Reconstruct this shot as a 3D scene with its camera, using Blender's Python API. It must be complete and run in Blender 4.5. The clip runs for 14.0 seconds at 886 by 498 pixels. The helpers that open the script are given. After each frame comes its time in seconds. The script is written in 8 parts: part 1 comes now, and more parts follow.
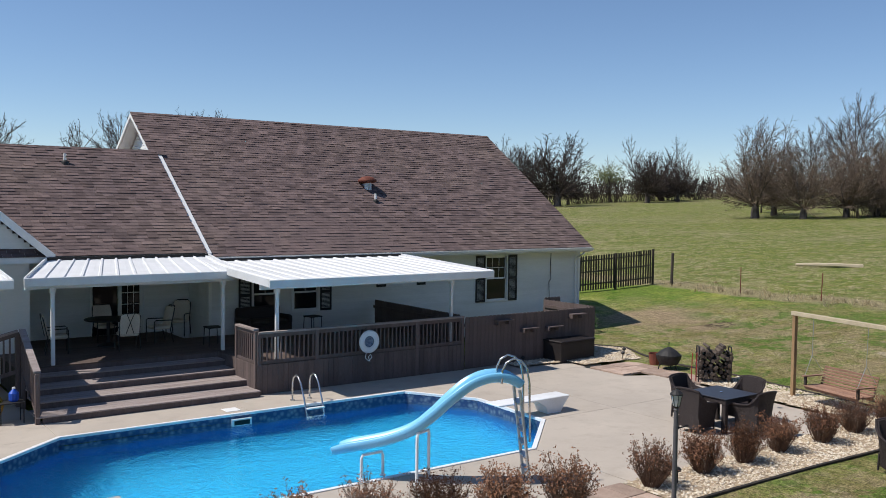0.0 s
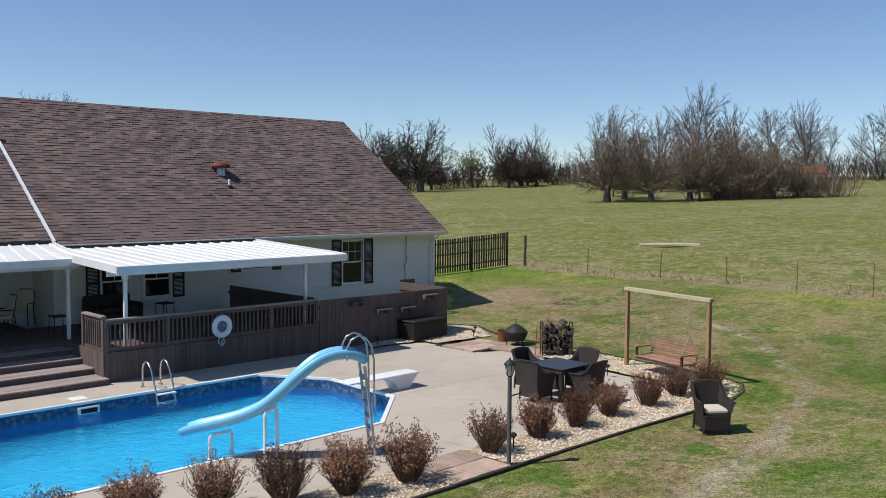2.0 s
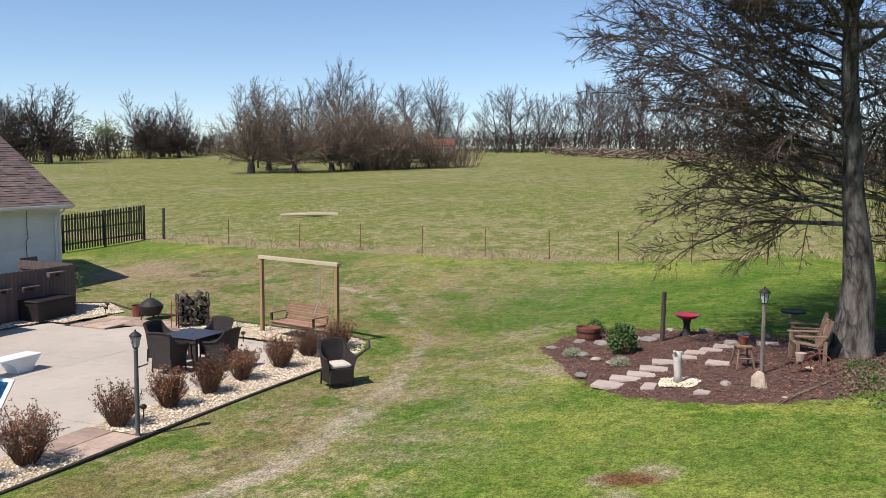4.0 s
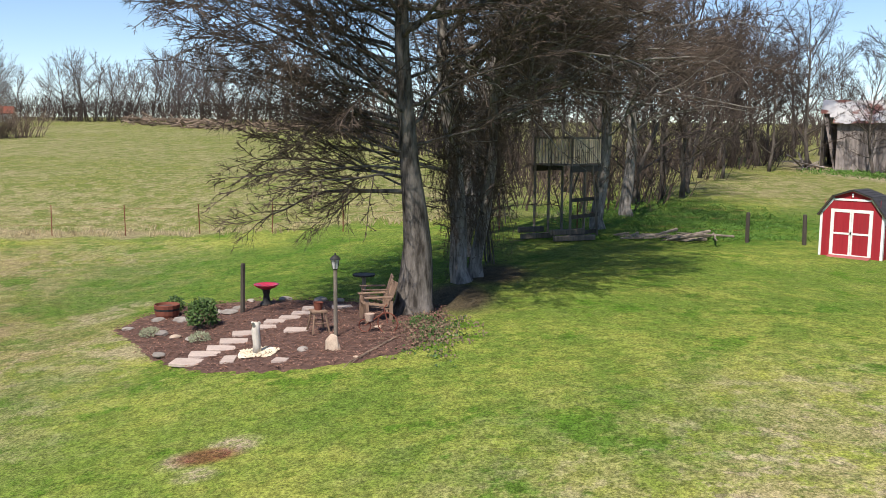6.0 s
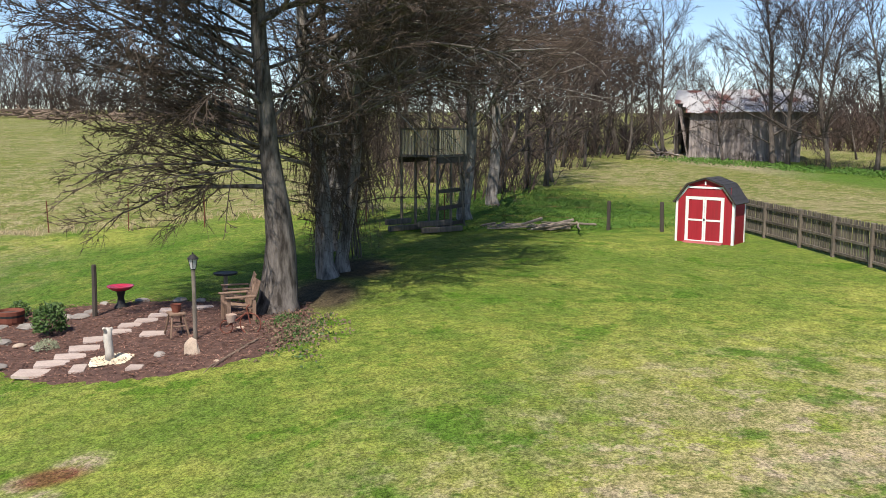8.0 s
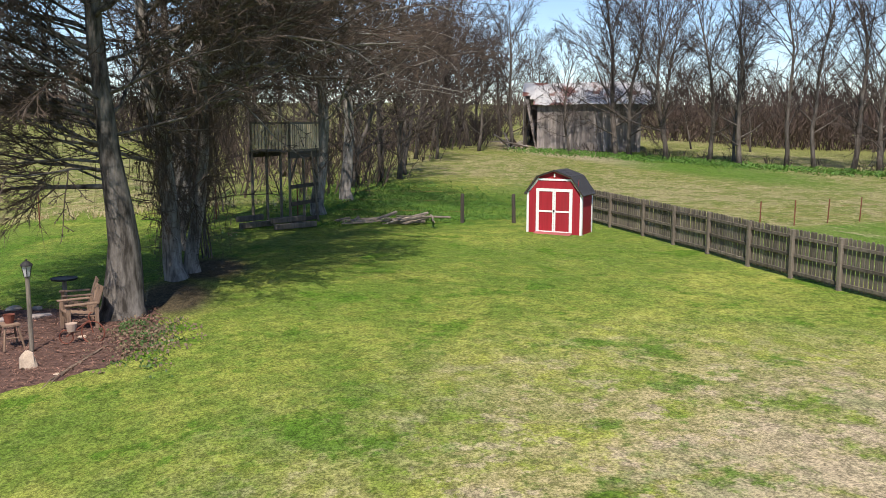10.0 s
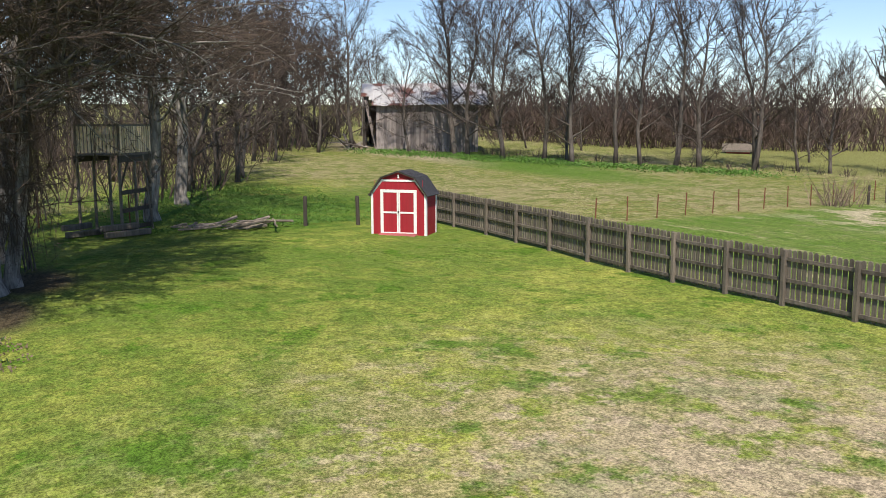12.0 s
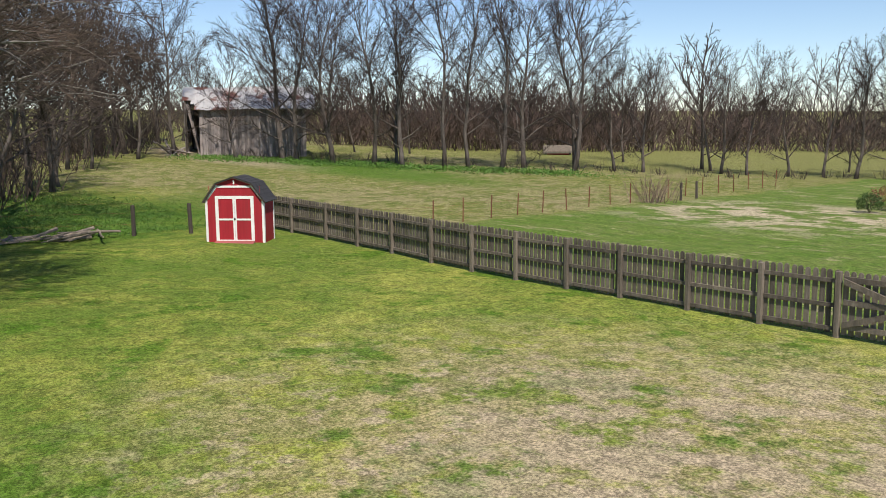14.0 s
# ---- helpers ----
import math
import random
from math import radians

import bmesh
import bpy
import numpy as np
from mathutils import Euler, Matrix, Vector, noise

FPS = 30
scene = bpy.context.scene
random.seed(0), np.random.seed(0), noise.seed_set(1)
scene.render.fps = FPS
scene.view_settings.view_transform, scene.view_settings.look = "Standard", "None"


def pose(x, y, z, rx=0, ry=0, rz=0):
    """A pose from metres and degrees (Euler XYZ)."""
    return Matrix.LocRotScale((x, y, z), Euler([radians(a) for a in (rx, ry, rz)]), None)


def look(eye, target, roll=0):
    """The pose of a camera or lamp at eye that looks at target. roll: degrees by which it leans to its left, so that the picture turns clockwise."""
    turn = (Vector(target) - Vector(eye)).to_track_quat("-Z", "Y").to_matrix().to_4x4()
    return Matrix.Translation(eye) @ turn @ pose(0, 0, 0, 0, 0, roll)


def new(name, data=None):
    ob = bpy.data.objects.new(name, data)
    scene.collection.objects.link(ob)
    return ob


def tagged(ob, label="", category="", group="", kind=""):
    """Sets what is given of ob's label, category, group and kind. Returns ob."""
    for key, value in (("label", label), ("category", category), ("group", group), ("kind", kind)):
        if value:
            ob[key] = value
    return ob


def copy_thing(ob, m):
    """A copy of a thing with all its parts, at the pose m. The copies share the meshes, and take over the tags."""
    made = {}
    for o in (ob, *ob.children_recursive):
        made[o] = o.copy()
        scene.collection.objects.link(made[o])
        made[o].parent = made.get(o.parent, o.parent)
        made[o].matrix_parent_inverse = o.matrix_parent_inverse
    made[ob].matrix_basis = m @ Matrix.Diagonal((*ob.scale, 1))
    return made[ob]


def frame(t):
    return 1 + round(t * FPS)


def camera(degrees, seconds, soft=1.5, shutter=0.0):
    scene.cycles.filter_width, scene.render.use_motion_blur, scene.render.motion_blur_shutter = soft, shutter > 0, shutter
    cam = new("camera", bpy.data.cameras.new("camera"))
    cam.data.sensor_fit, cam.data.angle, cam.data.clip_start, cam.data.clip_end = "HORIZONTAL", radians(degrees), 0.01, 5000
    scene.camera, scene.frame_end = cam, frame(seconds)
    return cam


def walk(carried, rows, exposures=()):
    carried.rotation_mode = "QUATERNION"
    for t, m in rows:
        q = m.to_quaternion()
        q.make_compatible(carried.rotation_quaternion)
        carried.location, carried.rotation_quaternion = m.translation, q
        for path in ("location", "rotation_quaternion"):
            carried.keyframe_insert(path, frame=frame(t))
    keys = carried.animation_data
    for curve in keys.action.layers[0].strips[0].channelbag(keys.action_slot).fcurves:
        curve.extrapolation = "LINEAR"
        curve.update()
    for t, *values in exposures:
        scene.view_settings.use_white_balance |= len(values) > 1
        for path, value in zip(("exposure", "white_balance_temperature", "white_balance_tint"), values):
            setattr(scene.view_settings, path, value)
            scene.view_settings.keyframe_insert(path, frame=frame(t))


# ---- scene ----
cam = camera(52.27, 14.0, 0.85)
PATH = [
    (0.0, look((-0.000, -0.000, 4.709), (5.881, 8.072, 4.195), 0.73)),
    (0.5, look((-0.020, -0.160, 4.708), (6.164, 7.679, 4.157), 0.69)),
    (1.0, look((-0.019, -0.364, 4.751), (6.451, 7.239, 4.174), 0.57)),
    (1.5, look((-0.025, -0.551, 4.708), (6.692, 6.831, 4.091), 0.45)),
    (2.0, look((-0.073, -0.732, 4.660), (6.922, 6.384, 4.008), 0.39)),
    (2.5, look((-0.107, -0.905, 4.636), (7.169, 5.921, 3.951), 0.34)),
    (3.0, look((-0.123, -1.068, 4.652), (7.430, 5.447, 3.933), 0.24)),
    (3.5, look((-0.202, -1.242, 4.692), (7.684, 4.860, 3.929), 0.17)),
    (3.6, look((-0.236, -1.296, 4.684), (7.776, 4.637, 3.907), 0.18)),
    (3.7, look((-0.271, -1.349, 4.677), (7.923, 4.328, 3.876), 0.20)),
    (3.8, look((-0.305, -1.403, 4.669), (8.198, 3.792, 3.827), 0.24)),
    (3.9, look((-0.339, -1.456, 4.662), (8.486, 3.161, 3.771), 0.28)),
    (4.0, look((-0.374, -1.510, 4.655), (8.754, 2.464, 3.712), 0.32)),
    (4.1, look((-0.384, -1.551, 4.647), (9.001, 1.758, 3.665), 0.45)),
    (4.2, look((-0.395, -1.591, 4.639), (9.199, 1.038, 3.619), 0.58)),
    (4.3, look((-0.386, -1.600, 4.641), (9.363, 0.351, 3.572), 0.56)),
    (4.4, look((-0.377, -1.609, 4.644), (9.471, -0.274, 3.531), 0.54)),
    (4.5, look((-0.368, -1.619, 4.646), (9.525, -0.715, 3.503), 0.52)),
    (4.7, look((-0.350, -1.637, 4.651), (9.565, -1.062, 3.484), 0.51)),
    (5.0, look((-0.323, -1.665, 4.657), (9.601, -1.332, 3.474), 0.50)),
    (5.5, look((-0.279, -1.711, 4.669), (9.648, -1.742, 3.460), 0.49)),
    (6.0, look((-0.234, -1.757, 4.680), (9.681, -2.151, 3.446), 0.48)),
    (6.5, look((-0.180, -1.789, 4.692), (9.711, -2.552, 3.432), 0.46)),
    (7, look((-0.090, -1.803, 4.705), (9.764, -2.923, 3.417), 0.37)),
    (7.5, look((-0.008, -1.832, 4.726), (9.796, -3.298, 3.409), 0.27)),
    (8, look((0.072, -1.889, 4.737), (9.816, -3.699, 3.399), 0.21)),
    (10.5, look((0.287, -1.927, 4.846), (9.440, -5.686, 3.401), 0.09)),
    (11.0, look((0.353, -1.959, 4.820), (9.332, -6.117, 3.377), 0.08)),
    (11.5, look((0.428, -1.938, 4.826), (9.222, -6.478, 3.392), -0.02)),
    (12.0, look((0.544, -1.893, 4.843), (9.117, -6.839, 3.415), -0.15)),
    (12.5, look((0.661, -1.838, 4.855), (8.990, -7.187, 3.434), -0.32)),
    (13.0, look((0.778, -1.755, 4.867), (8.848, -7.488, 3.450), -0.38)),
    (13.5, look((0.849, -1.662, 4.853), (8.629, -7.785, 3.445), -0.49)),
    (14.0, look((0.869, -1.578, 4.821), (8.333, -8.086, 3.427), -0.50)),
]
walk(cam, PATH, [(0.0, -0.1, 6450, 11), (3.4, -0.1, 6450, 11), (4.0, 0.2, 6600, 13), (4.8, 0.4, 6800, 12), (6.2, 0.42, 6850, 12), (10.5, 0.38, 6850, 12), (12.5, 0.30, 6900, 12), (14.0, 0.15, 6900, 12)])

# ---- light ----
SUN_DIR = Vector((-0.62, 0.32, 1.0)).normalized()
world = bpy.data.worlds.new("sky")
scene.world = world
world.use_nodes = True
wn, wl = world.node_tree.nodes, world.node_tree.links
wn.clear()
sky = wn.new("ShaderNodeTexSky")
sky.sky_type = "NISHITA"
sky.sun_disc = False
sky.sun_elevation = math.asin(SUN_DIR.z)
sky.sun_rotation = math.atan2(SUN_DIR.x, SUN_DIR.y)
sky.altitude = 1600
sky.air_density = 1.0
sky.dust_density = 0.0
sky.ozone_density = 4.4
bg = wn.new("ShaderNodeBackground")
bg.inputs["Strength"].default_value = 0.122
wout = wn.new("ShaderNodeOutputWorld")
wl.new(sky.outputs[0], bg.inputs[0])
wl.new(bg.outputs[0], wout.inputs[0])
sun_data = bpy.data.lights.new("sun", "SUN")
sun_data.energy = 5.0
sun_data.angle = radians(0.55)
sun_data.color = (1.0, 0.95, 0.87)
sun_ob = new("sun", sun_data)
sun_ob.rotation_euler = SUN_DIR.to_track_quat("Z", "Y").to_euler()
scene.view_settings.exposure = 0.0


# ---- small tools ----
class Mesh:
    """Vertices and faces gathered by hand, then linked as one object."""

    def __init__(self):
        self.v, self.f = [], []

    def add(self, verts, faces):
        n = len(self.v)
        self.v.extend(verts)
        self.f.extend(tuple(i + n for i in face) for face in faces)
        return self

    def box(self, x0, x1, y0, y1, z0, z1, m=None):
        c = [Vector((x, y, z)) for z in (z0, z1) for y in (y0, y1) for x in (x0, x1)]
        if m is not None:
            c = [m @ p for p in c]
        return self.add([tuple(p) for p in c], [(0, 2, 3, 1), (4, 5, 7, 6), (0, 1, 5, 4), (2, 6, 7, 3), (0, 4, 6, 2), (1, 3, 7, 5)])

    def cbox(self, cx, cy, cz, sx, sy, sz, m=None, b=0.0):
        """A box round a centre, with its upright and top edges cut by b."""
        if b <= 0:
            return self.box(cx - sx / 2, cx + sx / 2, cy - sy / 2, cy + sy / 2, cz - sz / 2, cz + sz / 2, m)
        ring = lambda k, z: [(cx + a * (sx / 2 - k - (b if q else 0)), cy + d * (sy / 2 - k - (0 if q else b)), z)
                             for a, d, q in ((1, 1, 1), (1, 1, 0), (1, -1, 0), (1, -1, 1), (-1, -1, 1), (-1, -1, 0), (-1, 1, 0), (-1, 1, 1))]
        z0, z1 = cz - sz / 2, cz + sz / 2
        return self.loft([ring(b, z0), ring(0, z0 + b), ring(0, z1 - b), ring(b, z1)], True, True, m)

    def loft(self, rings, cap0=True, cap1=True, m=None, closed=True):
        n, k = len(rings[0]), len(rings)
        vs = [Vector(p) for r in rings for p in r]
        if m is not None:
            vs = [m @ p for p in vs]
        fs = []
        for a in range(k - 1):
            for b in range(n if closed else n - 1):
                c = (b + 1) % n
                fs.append((a * n + b, a * n + c, (a + 1) * n + c, (a + 1) * n + b))
        if cap0:
            fs.append(tuple(reversed(range(n))))
        if cap1:
            fs.append(tuple((k - 1) * n + b for b in range(n)))
        return self.add([tuple(p) for p in vs], fs)

    def tube(self, pts, r, sides=8, caps=True, m=None):
        """A round bar along points; r is one radius or one for each point."""
        pts = [Vector(p) for p in pts]
        rr = r if isinstance(r, (list, tuple)) else [r] * len(pts)
        rings, last = [], None
        for i, p in enumerate(pts):
            d = (pts[min(i + 1, len(pts) - 1)] - pts[max(i - 1, 0)]).normalized()
            ref = last if last is not None else (Vector((0, 0, 1)) if abs(d.z) < 0.9 else Vector((1, 0, 0)))
            a = (ref - d * ref.dot(d)).normalized()
            last = a
            b = d.cross(a)
            rings.append([tuple(p + (a * math.cos(q) + b * math.sin(q)) * rr[i]) for q in (2 * math.pi * j / sides for j in range(sides))])
        return self.loft(rings, caps, caps, m)

    def lathe(self, prof, sides=20, cx=0, cy=0, m=None, caps=True):
        """Turned about an upright axis; prof is a list of radius, height."""
        rings = [[(cx + r * math.cos(2 * math.pi * j / sides), cy + r * math.sin(2 * math.pi * j / sides), z) for j in range(sides)] for r, z in prof]
        return self.loft(rings, caps, caps, m)

    def poly(self, pts, z0, z1, m=None):
        """An upright prism over a polygon given anticlockwise."""
        return self.loft([[(x, y, z0) for x, y in pts], [(x, y, z1) for x, y in pts]], True, True, m)

    def data(self, name, smooth=False):
        me = bpy.data.meshes.new(name)
        me.from_pydata(self.v, [], self.f)
        if smooth:
            me.shade_smooth()
        me.update()
        return me


def thing(name, at=(0, 0, 0), rz=0.0, label="", category="", group="", kind=""):
    ob = new(name)
    ob.empty_display_size = 0.2
    ob.matrix_basis = pose(*at, 0, 0, rz)
    return tagged(ob, label, category, group, kind)


def part(name, mesh, material, parent, label="", smooth=False):
    me = mesh if isinstance(mesh, bpy.types.Mesh) else mesh.data(name, smooth)
    if material is not None and not me.materials:
        me.materials.append(material)
    ob = new(name, me)
    ob.parent = parent
    return tagged(ob, label)


def solo(name, mesh, material, label="", category="", kind="", smooth=False, group=""):
    me = mesh if isinstance(mesh, bpy.types.Mesh) else mesh.data(name, smooth)
    if material is not None and not me.materials:
        me.materials.append(material)
    return tagged(new(name, me), label, category, group, kind)


def smoothstep(t):
    t = min(1.0, max(0.0, t))
    return t * t * (3 - 2 * t)


def ground_z(x, y):
    """The height of the land: a level pad round house and pool, a bank, a lawn and a long pasture slope."""
    d = math.hypot(max(0.0, x - 21.5) / 32, max(0.0, 9 - y) / 16)
    k = (min(x, 170.0) - 30) / 6
    soft = 6 * (math.log1p(math.exp(-abs(k))) + max(k, 0.0))
    return 1.25 * smoothstep(d) + 0.047 * soft


# ---- materials ----
def node_mat(name, rough=0.8, metal=0.0, spec=0.3):
    m = bpy.data.materials.new(name)
    m.use_nodes = True
    n, l = m.node_tree.nodes, m.node_tree.links
    b = n["Principled BSDF"]
    b.inputs["Roughness"].default_value = rough
    b.inputs["Metallic"].default_value = metal
    b.inputs["Specular IOR Level"].default_value = spec
    return m, n, l, b


def coords(n, l, scale=(1, 1, 1), kind="Object"):
    tc, mp = n.new("ShaderNodeTexCoord"), n.new("ShaderNodeMapping")
    mp.inputs["Scale"].default_value = scale
    l.new(tc.outputs[kind], mp.inputs["Vector"])
    return mp.outputs["Vector"]


def noise_fac(n, l, vec, scale, detail=4, rough=0.6, lo=0.35, hi=0.65, dist=0.0):
    t, r = n.new("ShaderNodeTexNoise"), n.new("ShaderNodeMapRange")
    t.inputs["Scale"].default_value, t.inputs["Detail"].default_value, t.inputs["Roughness"].default_value = scale, detail, rough
    t.inputs["Distortion"].default_value = dist
    l.new(vec, t.inputs["Vector"])
    r.inputs["From Min"].default_value, r.inputs["From Max"].default_value = lo, hi
    l.new(t.outputs["Fac"], r.inputs["Value"])
    return r.outputs["Result"]


def blend(n, l, fac, a, b, mode="MIX"):
    mx = n.new("ShaderNodeMix")
    mx.data_type, mx.blend_type = "RGBA", mode
    for sock, val in ((mx.inputs[0], fac), (mx.inputs[6], a), (mx.inputs[7], b)):
        if isinstance(val, bpy.types.NodeSocket):
            l.new(val, sock)
        elif isinstance(val, (int, float)):
            sock.default_value = val
        else:
            sock.default_value = (*val[:3], 1)
    return mx.outputs[2]


def math_node(n, l, op, a, b=0.0):
    mn = n.new("ShaderNodeMath")
    mn.operation = op
    for sock, val in ((mn.inputs[0], a), (mn.inputs[1], b)):
        if isinstance(val, bpy.types.NodeSocket):
            l.new(val, sock)
        else:
            sock.default_value = val
    return mn.outputs[0]


def bump(n, l, b, height, strength=0.3, distance=0.02):
    bp = n.new("ShaderNodeBump")
    bp.inputs["Strength"].default_value, bp.inputs["Distance"].default_value = strength, distance
    l.new(height, bp.inputs["Height"])
    l.new(bp.outputs["Normal"], b.inputs["Normal"])


def grainy(name, base, other, scale=3.0, fine=40.0, rough=0.8, metal=0.0, spec=0.3, relief=0.2, stretch=(1, 1, 1), vary=0.12, per="Random", dirt=None, dirt_scale=0.7, grain=0.35):
    """A surface with broad patches, fine grain, a change from piece to piece and a little relief."""
    m, n, l, b = node_mat(name, rough, metal, spec)
    vec = coords(n, l, stretch)
    c = blend(n, l, noise_fac(n, l, vec, scale), base, other)
    if dirt is not None:
        c = blend(n, l, math_node(n, l, "MULTIPLY", noise_fac(n, l, vec, dirt_scale, 6, 0.7, 0.48, 0.75), 0.7), c, dirt)
    fg = noise_fac(n, l, vec, fine, 3, 0.6, 0.25, 0.75)
    dark = math_node(n, l, "MULTIPLY_ADD", fg, grain)
    n[dark.node.name].inputs[2].default_value = 1 - grain * 0.5
    if vary > 0:
        if per == "Random":
            rnd = n.new("ShaderNodeObjectInfo").outputs["Random"]
        else:
            rnd = n.new("ShaderNodeNewGeometry").outputs["Random Per Island"]
        k = math_node(n, l, "MULTIPLY_ADD", rnd, 2 * vary)
        n[k.node.name].inputs[2].default_value = 1 - vary
        dark = math_node(n, l, "MULTIPLY", dark, k)
    vm = n.new("ShaderNodeVectorMath")
    vm.operation = "SCALE"
    l.new(c, vm.inputs[0])
    l.new(dark, vm.inputs["Scale"])
    l.new(vm.outputs[0], b.inputs["Base Color"])
    if relief > 0:
        bump(n, l, b, fg, relief, 0.01)
    return m


cover_white = grainy("white_baked_enamel", (0.72, 0.73, 0.74), (0.66, 0.67, 0.68), 2, 25, 0.5, spec=0.35, relief=0.03, vary=0.03, dirt=(0.58, 0.59, 0.58), grain=0.06)
# paler copy of the deck brown for treads and cap rails: sunlight in the colour
tread_brown = grainy("sunlit_tread_boards", (0.34, 0.285, 0.265), (0.25, 0.205, 0.19), 2, 30, 0.85, stretch=(0.5, 4, 4), relief=0.3, vary=0.12)
white_paint = grainy("white_painted_metal", (0.80, 0.81, 0.82), (0.74, 0.75, 0.76), 2, 25, 0.45, spec=0.4, relief=0.03, vary=0.03, dirt=(0.6, 0.6, 0.58), grain=0.06)
siding_white = grainy("white_vinyl_siding", (0.78, 0.78, 0.77), (0.70, 0.71, 0.70), 1.2, 30, 0.55, relief=0.04, vary=0.03, stretch=(0.3, 1, 1), dirt=(0.55, 0.55, 0.52), grain=0.06)
shingle_mat = grainy("brown_asphalt_shingle", (0.19, 0.138, 0.13), (0.13, 0.097, 0.095), 2.2, 60, 0.95, spec=0.1, relief=0.5, vary=0.24, per="Island", dirt=(0.21, 0.16, 0.135), dirt_scale=0.25)
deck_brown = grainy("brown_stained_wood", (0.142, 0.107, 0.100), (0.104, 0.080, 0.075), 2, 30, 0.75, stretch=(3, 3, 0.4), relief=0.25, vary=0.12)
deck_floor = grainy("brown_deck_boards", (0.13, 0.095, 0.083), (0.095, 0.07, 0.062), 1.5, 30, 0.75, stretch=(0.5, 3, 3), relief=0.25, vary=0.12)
trim_white = grainy("white_trim", (0.80, 0.80, 0.79), (0.74, 0.74, 0.73), 3, 30, 0.5, relief=0.03, vary=0.02, grain=0.06)
black_shutter = grainy("black_vinyl", (0.022, 0.023, 0.026), (0.03, 0.03, 0.033), 4, 30, 0.5, relief=0.1, vary=0.1, grain=0.06)
dark_metal = grainy("black_metal", (0.018, 0.018, 0.019), (0.03, 0.028, 0.027), 6, 50, 0.6, metal=0.0, relief=0.1, vary=0.1)
steel = grainy("steel_tube", (0.62, 0.64, 0.66), (0.5, 0.52, 0.54), 8, 40, 0.25, metal=0.9, relief=0.02, vary=0.05)
alu = grainy("aluminium", (0.55, 0.57, 0.60), (0.45, 0.47, 0.5), 6, 40, 0.4, metal=0.7, relief=0.05, vary=0.05)
grey_wood = grainy("weathered_grey_wood", (0.215, 0.182, 0.146), (0.125, 0.105, 0.086), 2.5, 35, 0.9, stretch=(4, 4, 0.5), relief=0.5, vary=0.25, dirt=(0.10, 0.09, 0.07), dirt_scale=1.2)
dark_wood = grainy("dark_weathered_wood", (0.075, 0.062, 0.052), (0.05, 0.042, 0.036), 2.5, 35, 0.9, stretch=(4, 4, 0.5), relief=0.5, vary=0.25)
cedar = grainy("cedar_lumber", (0.38, 0.25, 0.13), (0.30, 0.19, 0.10), 2.5, 35, 0.75, stretch=(4, 4, 0.5), relief=0.3, vary=0.1)
cedar_pale = grainy("sun_bleached_lumber", (0.55, 0.47, 0.33), (0.46, 0.38, 0.26), 2.5, 35, 0.75, relief=0.3, vary=0.1)
bench_wood = grainy("red_brown_stained_wood", (0.33, 0.195, 0.135), (0.25, 0.14, 0.095), 2.5, 35, 0.65, relief=0.3, vary=0.15)
wicker = grainy("dark_brown_wicker", (0.045, 0.033, 0.032), (0.03, 0.022, 0.022), 30, 90, 0.55, relief=0.8, vary=0.1, stretch=(1, 1, 3))
cushion = grainy("beige_cushion", (0.62, 0.56, 0.47), (0.55, 0.49, 0.41), 3, 60, 0.9, relief=0.2, vary=0.06)
rust = grainy("rusty_metal", (0.22, 0.075, 0.05), (0.15, 0.05, 0.035), 5, 40, 0.8, metal=0.2, relief=0.2, vary=0.1)
red_paint = grainy("barn_red_paint", (0.36, 0.022, 0.035), (0.30, 0.018, 0.028), 2, 25, 0.6, stretch=(6, 6, 0.4), relief=0.15, vary=0.05, dirt=(0.27, 0.03, 0.035), grain=0.06)
slide_blue = grainy("light_blue_fibreglass", (0.22, 0.56, 0.82), (0.19, 0.51, 0.78), 2, 30, 0.28, spec=0.5, relief=0.02, vary=0.03, grain=0.06)
stone_grey = grainy("grey_fieldstone", (0.31, 0.28, 0.255), (0.19, 0.17, 0.155), 5, 40, 0.9, relief=0.5, vary=0.25, per="Random")
stone_tan = grainy("tan_flagstone", (0.50, 0.40, 0.31), (0.42, 0.32, 0.25), 4, 40, 0.9, relief=0.4, vary=0.15, per="Random")
brick_paver = grainy("clay_paver", (0.44, 0.33, 0.265), (0.36, 0.26, 0.205), 5, 40, 0.9, relief=0.4, vary=0.25)
edging = grainy("black_edging", (0.03, 0.026, 0.023), (0.06, 0.05, 0.042), 5, 40, 0.85, relief=0.3, vary=0.2)
glass_dark = node_mat("window_glass", 0.05, 0.0, 0.3)
glass_dark[3].inputs["Base Color"].default_value = (0.012, 0.014, 0.017, 1)
glass_dark = glass_dark[0]


